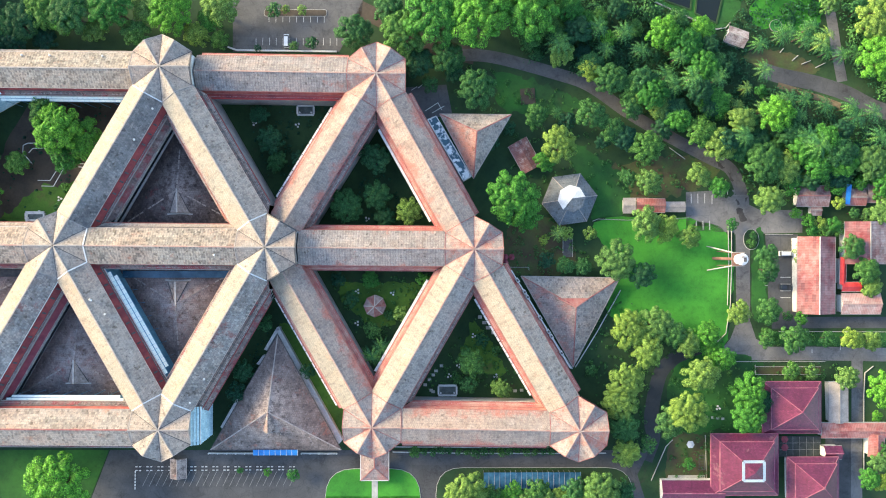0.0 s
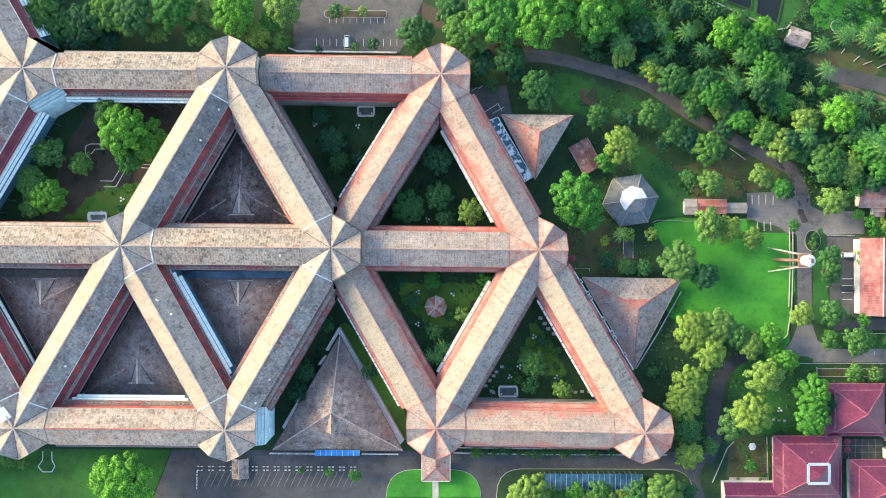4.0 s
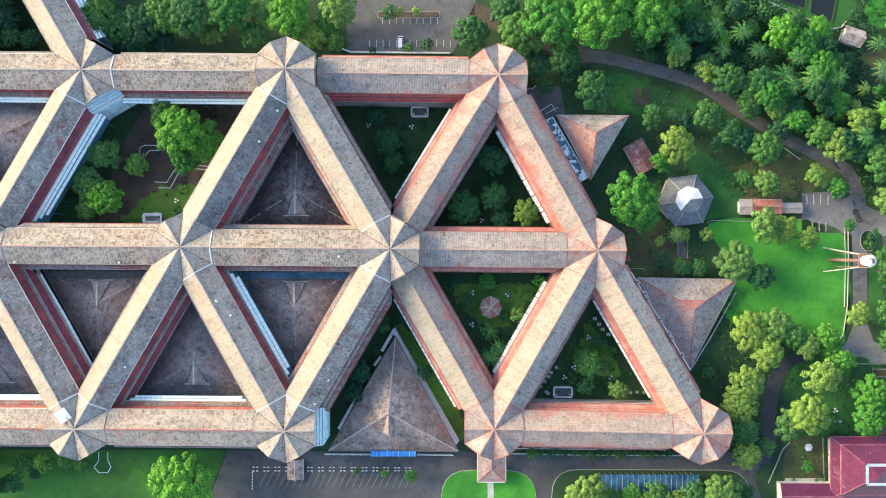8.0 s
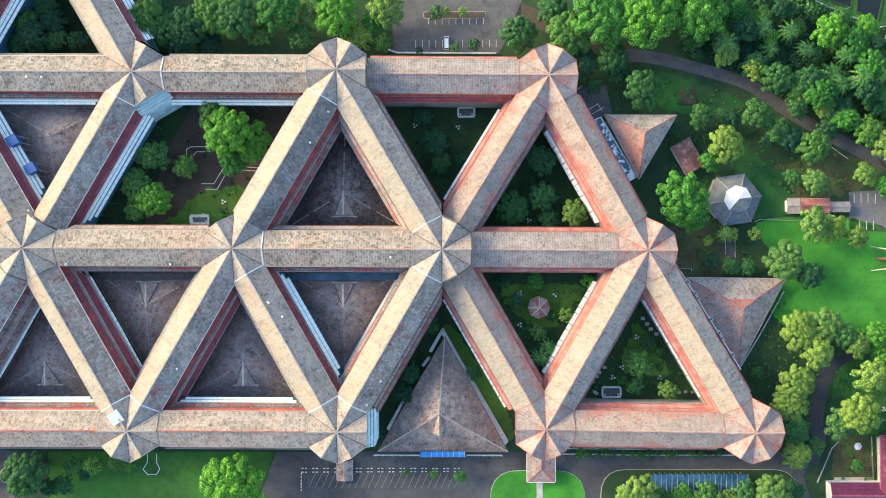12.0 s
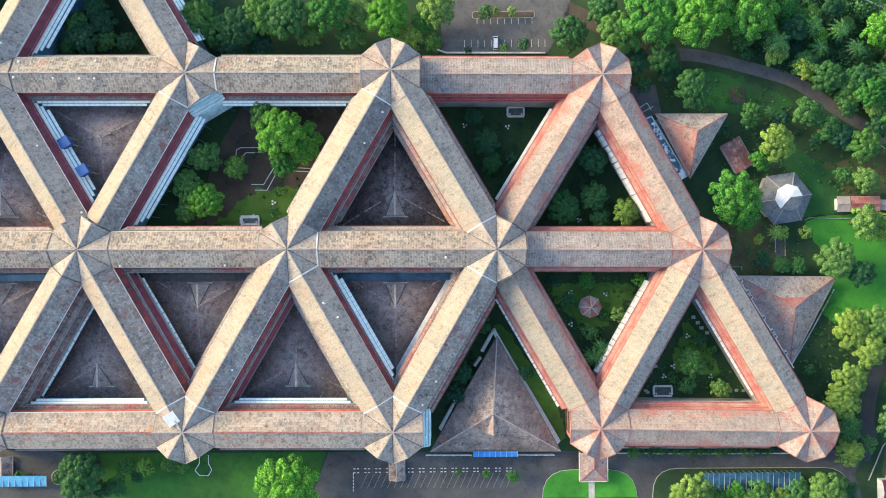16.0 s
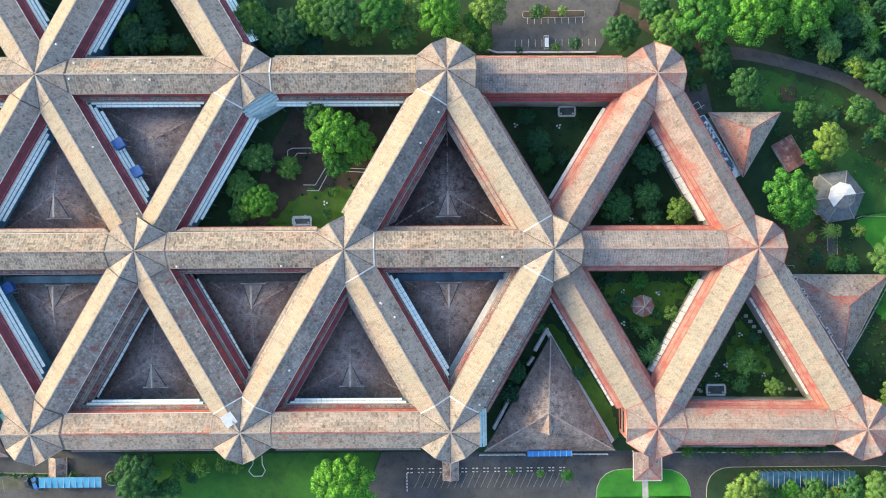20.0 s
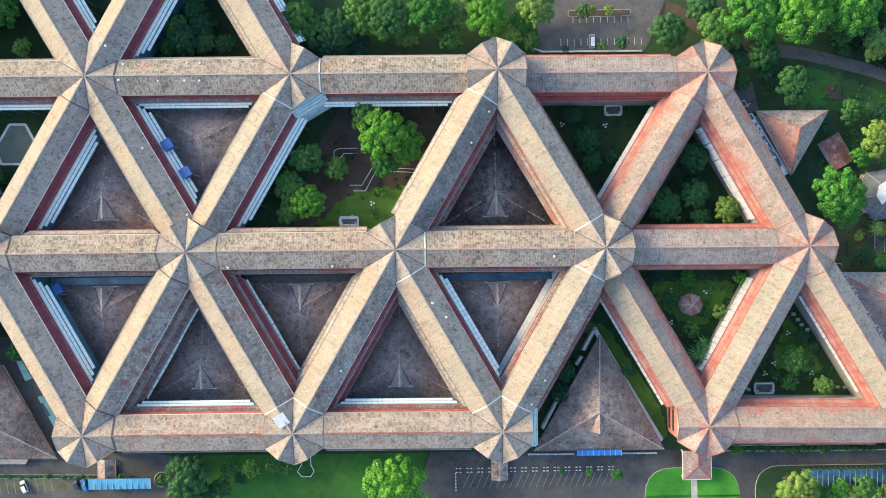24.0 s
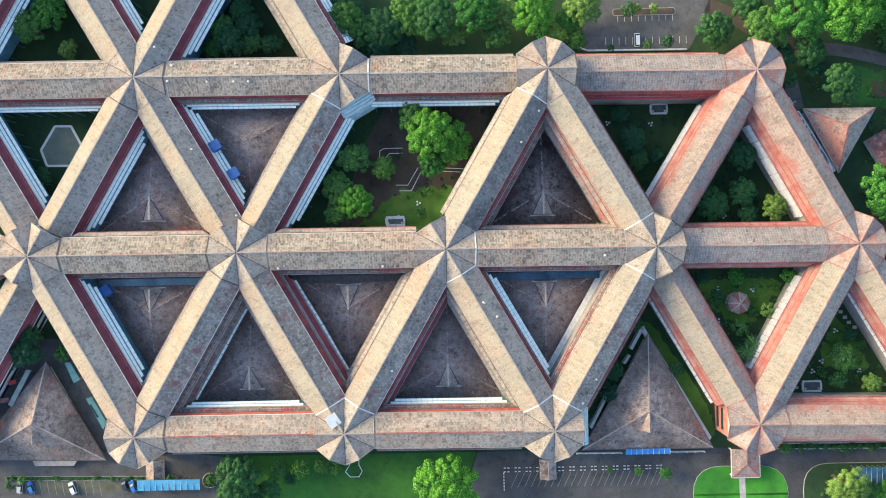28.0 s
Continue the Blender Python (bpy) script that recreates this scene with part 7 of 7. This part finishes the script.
for _ in range(1500):
    px, py = wood.uniform(-520, 420), wood.uniform(-360, 380)
    if -345 < px < 195 and -112 < py < 125:
        continue
    leaf_quads(far, Vector((px, py, ground_z(px, py) + 1.5)), wood.uniform(4, 7.5), 0.9, 70, 0.9, wood, 0.0)
solid("far_woods", far, leaf_mid, "green woods round the site", "woods", "stuff")


# low shrubs and ground cover scattered over the gardens and courts
def cover(g, pts, n, small, large, blades=26, leaf=0.2):
    xs, ys = [p[0] for p in pts], [p[1] for p in pts]
    done = 0
    while done < n:
        x, y = wood.uniform(min(xs), max(xs)), wood.uniform(min(ys), max(ys))
        if inside(x, y, pts):
            r = small + (large - small) * wood.random() ** 3
            leaf_quads(g, Vector((x, y, ground_z(x, y) + r * 0.3)), r, 0.8, int(blades * (1 + r)), leaf, wood, 0.0)
            done += 1


green, deep = Geo(), Geo()
cover(green, pairs(7.9, 66.4, 25.0, 63.5, 51.1, 53.5, 65.2, 45.4, 80.2, 37.4, 93.3, 31.3, 88.1, 21.2, 64.9, 18.2, 53.9, 22.2, 25.9, 24.2, 24.9, 47.3, 4.9, 48.2), 240, 0.3, 1.3)
cover(green, pairs(56.5, -23.6, 61.6, -15.7, 84.5, -26.7, 102.5, -31.7, 98.4, -35.6, 82.4, -36.6, 73.2, -47.4, 72.0, -67.0, 62.1, -68.9, 50.4, -42.4), 260, 0.3, 1.3)
cover(green, pairs(80.3, -41.5, 96.3, -39.6, 114.3, -41.6, 112.9, -64.2, 96.4, -63.2, 93.7, -82.7, 81.8, -82.7, 79.2, -51.3), 150, 0.3, 1.3)
cover(green, pairs(22.8, 12.2, 36.9, 24.2, 44.8, 6.2, 52.8, 5.2, 54.7, -7.8, 27.7, -8.7), 110, 0.3, 1.3)
cover(green, pairs(105.4, 28.3, 113.5, 24.3, 129.7, 24.4, 129.5, 15.3, 114.3, 14.7, 109.7, 19.3), 70, 0.3, 1.3)
cover(green, pairs(116.4, -40.0, 144.5, -40.1, 144.4, -46.0, 116.3, -46.0), 40, 0.3, 1.3)
cover(green, pairs(116.5, -29.7, 173.1, -29.8, 173.0, -34.0, 116.5, -33.9), 60, 0.3, 1.3)
cover(green, pairs(-275.5, -74.0, -227.2, -75.1, -227.2, -76.1, -275.5, -75.1), 60, 0.3, 1.3)
cover(green, pairs(-276.3, -74.2, -271.6, -74.3, -271.6, -79.5, -276.3, -78.6), 16, 0.3, 1.3)
cover(green, pairs(0.9, -77.3, 66.4, -77.7, 66.8, -96.2, 0.9, -95.7), 90, 0.3, 1.3)
# Shaded courts take the darker leaf green; their shade is in the colour.
cover(deep, pairs(-32.8, 9.1, -23.0, 34.1, -8.0, 10.1), 90, 0.25, 1.1)
cover(deep, pairs(-70.8, 52.0, -37.0, 52.1, -54.6, 13.1), 90, 0.25, 1.1)
cover(green, pairs(-39.6, -9.7, -1.1, -9.7, -21.8, -43.1), 110, 0.25, 1.1)
cover(green, pairs(12.8, -23.6, 31.5, -49.2, -7.0, -49.0), 110, 0.25, 1.1)
cover(deep, pairs(-159.8, 10.2, -141.2, 51.6, -103.3, 50.8, -120.0, 21.2, -151.9, 10.0), 90, 0.25, 1.1)
cover(deep, pairs(-206.6, 72.2, -198.4, 89.2, -178.7, 71.5), 90, 0.25, 1.1)
cover(deep, pairs(-73.5, -54.6, -60.2, -23.4, -56.2, -31.3, -71.5, -58.5), 40, 0.25, 1.1)
solid("garden_shrubs", green, leaf_mid, "low green shrubs and tufts scattered over the gardens", "shrubs", "stuff")
solid("court_shrubs", deep, leaf_dark, "low dark green shrubs in the shaded courts", "shrubs", "stuff")

# ---- small things on the roofs ----
def roof_height(x, y):
    """Height of the wing roof under (x, y)."""
    best = (99, 0)
    for a, b in WINGS:
        p, q, o = Vector(NODES[a][:2]), Vector(NODES[b][:2]), Vector((x, y))
        d = (q - p).normalized()
        t = (o - p).dot(d)
        if 0 < t < (q - p).length:
            off = abs((o - p).cross(d))
            if off < best[0]:
                best = (off, min(NODES[a][2], NODES[b][2]) - 0.12)
    return best[1] - DROP * best[0] / HALF if best[0] < HALF - 0.3 else None


def roof_vent(x, y):
    z = roof_height(x, y)
    if z is None:
        return
    at = thing("roof_vent", pose(x, y, z), "small white roof ventilator on the shingles", "vent", "roof vents")
    part("stem", Geo().tube((0, 0, -0.3), (0, 0, 0.4), 0.16, 0.16, 8), cap_white, at)
    hood = Geo()
    hood.tube((0, 0, 0.35), (0, 0, 0.5), 0.36, 0.38, 10).tube((0, 0, 0.5), (0, 0, 0.68), 0.38, 0.12, 10)
    part("hood", hood, cap_white, at)


for x, y in pairs(-211.0, 63.4, -190.1, 63.5, -185.8, 63.4, -212.0, 57.9, -199.2, 57.5, -190.5, 57.4, -185.7, 57.3, -135.7, 63.2, -126.6, 63.1, -109.5, 62.9,
                  -91.6, 45.0, -97.5, 35.1, -205.1, 35.8, -216.0, 69.2, -176.9, -3.8, -143.0, -3.9, -140.7, -37.6, -110.6, -16.3, -75.1, -41.8, -79.6, -49.4, -71.7, -1.9,
                  -92.4, 12.8, -110.9, -16.1, -200.2, 32.2, -206.5, -13.1, -237.0, 14.0, -191.1, 13.8, -224.3, 25.3, -106.5, -20.8, -140.9, -16.4, -217.7, 36.1):
    roof_vent(x, y)

# white sheet laid over a leak beside a tower block
x, y = -159.8, -52.8
at = thing("roof_sheet", pose(x, y, roof_height(x, y) + 0.75, 9, 5, 32), "white sheet laid over a roof leak", "sheet")
part("sheet", Geo().box(-1.9, 1.9, -2.1, 2.1, -.05, .05), panel_white, at)
for bx in (-1.4, 1.4):
    part("batten", Geo().box(bx - .1, bx + .1, -1.8, 1.8, -.8, -.05), cap_grey, at)


# ---- cars ----
def car(x, y, turn, mat, label, van=False):
    at = thing("car", pose(x, y, ground_z(x, y) + 0.08, 0, 0, turn), label, "car", "parked cars")
    L, w, h = (2.4, 0.88, 1.0) if van else (2.15, 0.86, 0.82)
    b = Geo()
    b.hexa([(-L, -w * .92, .3), (L, -w * .92, .3), (L, w * .92, .3), (-L, w * .92, .3), (-L * .97, -w, h), (L * .96, -w, h - .12), (L * .96, w, h - .12), (-L * .97, w, h)])
    part("body", b, mat, at)
    f, k, top = (0.72, -0.94, 1.85) if van else (0.35, -0.78, 1.42)
    cab = Geo().hexa([(L * k, -w * .9, h - .05), (L * (f + .12), -w * .9, h - .05), (L * (f + .12), w * .9, h - .05), (L * k, w * .9, h - .05),
                      (L * (k + .08), -w * .74, top - .06), (L * (f - .2), -w * .74, top - .06), (L * (f - .2), w * .74, top - .06), (L * (k + .08), w * .74, top - .06)])
    g = part("cabin_window", cab, glass, at)
    part("roof", Geo().box(L * (k + .07), L * (f - .19), -w * .76, w * .76, top - .06, top), mat, at)
    for sx in (-.62, .62):
        for sy in (-1, 1):
            wheel = part("wheel", Geo().tube((L * sx, sy * (w - .2), .32), (L * sx, sy * (w + .02), .32), .32, .32, 14), tyre, at)
            part("rim", Geo().tube((L * sx, sy * (w + .02), .32), (L * sx, sy * (w + .04), .32), .19, .19, 10), cap_grey, wheel)
    for sy in (-1, 1):
        part("headlight", Geo().box(L * .955, L * .98, sy * w * .55 - .18, sy * w * .55 + .18, .55, .7), cap_white, at)


tyre, _, _s = material("black tyre rubber", 0.9)
_s.inputs["Base Color"].default_value = (0.02, 0.02, 0.02, 1)


def paint(name, c):
    m, nt, s = material(name, 0.3)
    s.inputs["Base Color"].default_value = (*c, 1)
    s.inputs["Coat Weight"].default_value = 0.5
    return m


car_white, car_blue, car_dark, car_grey = paint("white car paint", (0.75, 0.76, 0.77)), paint("blue car paint", (0.03, 0.16, 0.45)), paint("dark car paint", (0.03, 0.035, 0.045)), paint("silver car paint", (0.42, 0.44, 0.46))
car(-53.5, 73.4, 90, car_white, "white van parked in the north car park", True)
car(122.9, -1.6, 0, car_white, "white van parked by the red roofed building", True)
car(122.5, -13.4, 0, car_dark, "dark car parked by the red roofed building")
car(-270.9, -77.4, 85, car_grey, "silver car parked in a bay")
car(-267.2, -77.6, 112, car_blue, "blue car parked in a bay")
car(-252.9, -78.2, 112, car_white, "white car parked in a bay")
car(-235.0, -77.4, 112, car_dark, "dark car parked beside the blue canopy")
car(-232.1, -78.1, 115, car_blue, "dark blue car parked beside the blue canopy")

# ---- garden things ----
def garden_seats(x, y):
    """Three low stools close together."""
    for i in range(3):
        px, py = x + math.cos(2.09 * i + x) * .6, y + math.sin(2.09 * i + x) * .6
        solid("garden_stool", Geo().tube((px, py, ground_z(px, py) - .1), (px, py, ground_z(px, py) + .45), .3, .36, 10), cap_white, "small round white concrete garden stool", "stool", "", "garden stools")


for x, y in pairs(-64.7, 44.2, -49.5, 43.6, -28.2, -14.8, -15.9, -15.4, -20.9, 0.2, 3.9, -44.2, 20.2, -44.4, -28.3, -25.9, -120.2, 16.3, -116.2, 16.9, -139.0, 12.6, -131.9, 17.5, 7.2, -40.7, 12.4, -30.3, -24.9, 10.5, 98.1, -55.7):
    garden_seats(x, y)


bed_grey = mottled("grey pond bed under shallow water", (0.06, 0.08, 0.075), (0.12, 0.145, 0.135), 0.5, 2.0, 0.3)


def trough(ax, ay, bx, by, label):
    x0, x1, y0, y1 = span(ax, ay, bx, by)
    z = ground_z((x0 + x1) / 2, (y0 + y1) / 2)
    at = thing("garden_pond", pose((x0 + x1) / 2, (y0 + y1) / 2, z), label, "pond")
    w, d = (x1 - x0) / 2, (y1 - y0) / 2
    for s in (1, -1):
        part("rim", Geo().box(-w, w, s * d - .3, s * d + .3, -.5, .9), cap_white, at)
        part("rim", Geo().box(s * w - .3, s * w + .3, -d + .3, d - .3, -.5, .9), cap_white, at)
        part("lamp", Geo().tube((s * (w - .8), -d * .5, .3), (s * (w - .8), -d * .5, 1.1), .35, .3, 8), cap_white, at)
    part("water", Geo().box(-w + .3, w - .3, -d + .3, d - .3, -.5, .6), bed_grey, at)


trough(0.1, -47.5, 6.4, -50.9, "rectangular garden pond with white rim")
trough(-49.5, 50.4, -43.8, 47.2, "rectangular bed with white rim in the court")
trough(-142.8, 12.4, -136.9, 9.2, "rectangular bed with white rim in the garden court")
trough(-143.2, 12.8, -136.9, 10.0, "small white rimmed garden pond")


def stones(name, ax, ay, bx, by, n, size, label="row of pale concrete stepping stones"):
    at = thing(name, pose(0, 0, 0), label, "stepping stone")
    r = random.Random(n)
    for i in range(n):
        f = i / max(1, n - 1)
        x, y = ax + (bx - ax) * f + r.uniform(-.3, .3), ay + (by - ay) * f + r.uniform(-.3, .3)
        z = ground_z(x, y)
        part("stone", Geo().box(x - size, x + size, y - size * .8, y + size * .8, z - .2, z + .12), kerb_mat, at)


stones("stepping_stones", -4.6, -47.5, 0.9, -40.9, 5, 0.6)
stones("stepping_stones", 14.8, -23.6, 19.1, -29.5, 4, 0.7)
stones("stepping_stones", 27.0, -49.6, 31.5, -49.2, 3, 0.6)
stones("stepping_stones", -2.7, -49.5, -1.5, -49.5, 2, 0.6)
stones("stepping_stones", -52.2, -33.6, -47.9, -42.1, 14, 0.35, "row of small white stones along the terrace")
stones("stepping_stones", 90.5, -58.6, 100.0, -59.7, 6, 0.5)

# white boundary walls and fences
for line in (pairs(54.4, 9.8, 56.4, 10.6, 66.9, 10.2), pairs(103.9, 8.2, 103.7, -5.8, 103.0, -19.8, 101.3, -29.7, 96.8, -34.0), pairs(102.7, 8.2, 102.7, -5.8, 102.0, -19.8),
             pairs(98.3, -40.6, 102.3, -39.6, 112.4, -39.6, 136.5, -39.7), pairs(82.1, 36.0, 87.7, 31.9), pairs(44.0, 4.2, 43.9, -1.4), pairs(47.4, 4.2, 47.3, -2.8),
             pairs(23.9, -6.4, 31.9, -6.4, 31.9, -7.4), pairs(74.3, -80.7, 79.6, -69.0, 82.0, -66.7), pairs(116.0, 5.2, 125.7, 5.2)):
    kerb("wall_garden", line, kerb_mat, 0.16, 0.45, False, "low white garden wall", "wall")
kerb("wall_terrace", pairs(25.3, -7.3, 30.7, -15.7, 36.6, -25.6, 46.8, -41.8), cap_white, 0.35, 1.2, False, "white parapet along the wing", "wall")
kerb("wall_hall", pairs(48.0, -41.4, 55.7, -29.2, 64.2, -14.5), cap_white, 0.3, 0.4, False, "low pale path edge beside the hall", "edging")
kerb("wall_drive", pairs(-15.8, -70.4, 12.7, -71.0, 41.3, -71.1, 58.5, -71.2), cap_white, 0.3, 0.5, False, "low white wall along the drive", "wall")
kerb("wall_planter", pairs(-15.8, -68.6, 12.7, -69.0, 40.0, -69.1), cap_white, 0.25, 0.5, False, "low white wall of the planting strip", "wall")
kerb("wall_north", pairs(-10.7, 52.2, -6.1, 47.2, -3.1, 40.1), cap_white, 0.3, 0.5, False, "low white wall by the paved yard", "wall")
patch("yard_north", pairs(-12.1, 57.2, 2.9, 58.3, 4.9, 48.2, -5.1, 45.2), 0.05, asphalt_dim, "small dark asphalt yard with white marks", "road")
marks("yard_lines", [(p, q) for p, q in zip(pairs(-4.7, 48.8, -0.1, 51.8, -2.1, 48.2, -9.5, 56.2, -7.1, 57.0), pairs(-0.1, 51.8, 1.3, 49.2, 2.1, 50.6, -7.5, 57.5, -5.5, 58.3))], "white painted marks on the yard", 0.25)

# hedge along the south drive
hedge = random.Random(4)
hx0, hy0 = -8.0, -69.9
hx1, hy1 = 39.3, -70.5
for i in range(17):
    f = i / 16
    plant([(hx0 + (hx1 - hx0) * f, hy0 + (hy1 - hy0) * f + hedge.uniform(-.4, .4), hedge.uniform(1.2, 1.9), "s")], "hedge bushes")


# felled palm trunks on the soil bank
for ax, ay, bx, by in ((126.7, 67.4, 128.9, 69.3), (130.1, 66.2, 133.4, 67.5), (135.2, 65.0, 138.7, 66.7), (122.4, 70.3, 123.7, 71.9)):
    z0, z1 = ground_z(ax, ay) + 0.2, ground_z(bx, by) + 0.2
    solid("log", Geo().tube((ax, ay, z0), (bx, by, z1), 0.17, 0.13, 9), kerb_mat, "felled bleached palm trunk lying on bare soil", "log", "", "felled trunks")
x, y = 121.0, 80.1
at = thing("round_pond", pose(x, y, ground_z(x, y)), "small round pond covered with bright green weed", "pond")
part("rim", Geo().tube((0, 0, -.3), (0, 0, .3), 2.3, 2.2, 20), kerb_mat, at)
part("weed", Geo().tube((0, 0, .3), (0, 0, .34), 2.05, 2.05, 20), mottled("bright green pond weed", (0.03, 0.22, 0.04), (0.06, 0.34, 0.06), 0.8), at)
for line in (pairs(66.9, 10.2, 76.9, 10.6, 88.6, 11.0), pairs(120.2, -29.1, 138.7, -29.2, 173.1, -29.4), pairs(111.5, -40.8, 111.5, -44.1, 124.3, -44.2, 134.8, -44.2), pairs(111.5, -41.4, 134.8, -41.5), pairs(149.2, -83.1, 149.9, -51.6, 150.5, -43.7, 153.6, -41.3), pairs(102.1, 24.7, 102.7, 19.3),
             pairs(79.0, -81.3, 93.3, -81.4), pairs(93.5, -65.1, 93.7, -81.4)):
    kerb("wall_garden", line, kerb_mat, 0.16, 0.45, False, "low white garden wall", "wall")

# round planting bed in the drive
x, y = -205.8, -76.8
ringbed = [(x + 2.5 * math.cos(radians(20 * i)), y + 2.5 * math.sin(radians(20 * i))) for i in range(18)]
patch("planting_bed", ringbed, 0.16, rough_grass, "round planted bed in the drive", "planter")
kerb("kerb_bed", ringbed, kerb_mat, 0.3, 0.25)

# bare bleached branches fallen against a hall's eave
x, y = -113.4, -47.5
at = thing("fallen_branches", pose(x, y, 6.6), "bare bleached branches lying on the edge of a hall roof", "branch")
twig = random.Random(12)
for i in range(9):
    q = radians(40 * i + twig.uniform(-15, 15))
    n = twig.uniform(1.6, 3.4)
    part("branch", Geo().tube((0, 0, -0.6), (math.cos(q) * n, math.sin(q) * n, twig.uniform(0.3, 1.2)), 0.09, 0.04, 6), kerb_mat, at)

# the pattern trees have been copied and are taken away
for kinds in PROTO.values():
    for ob, _ in kinds:
        for o in (*ob.children_recursive, ob):
            bpy.data.objects.remove(o)
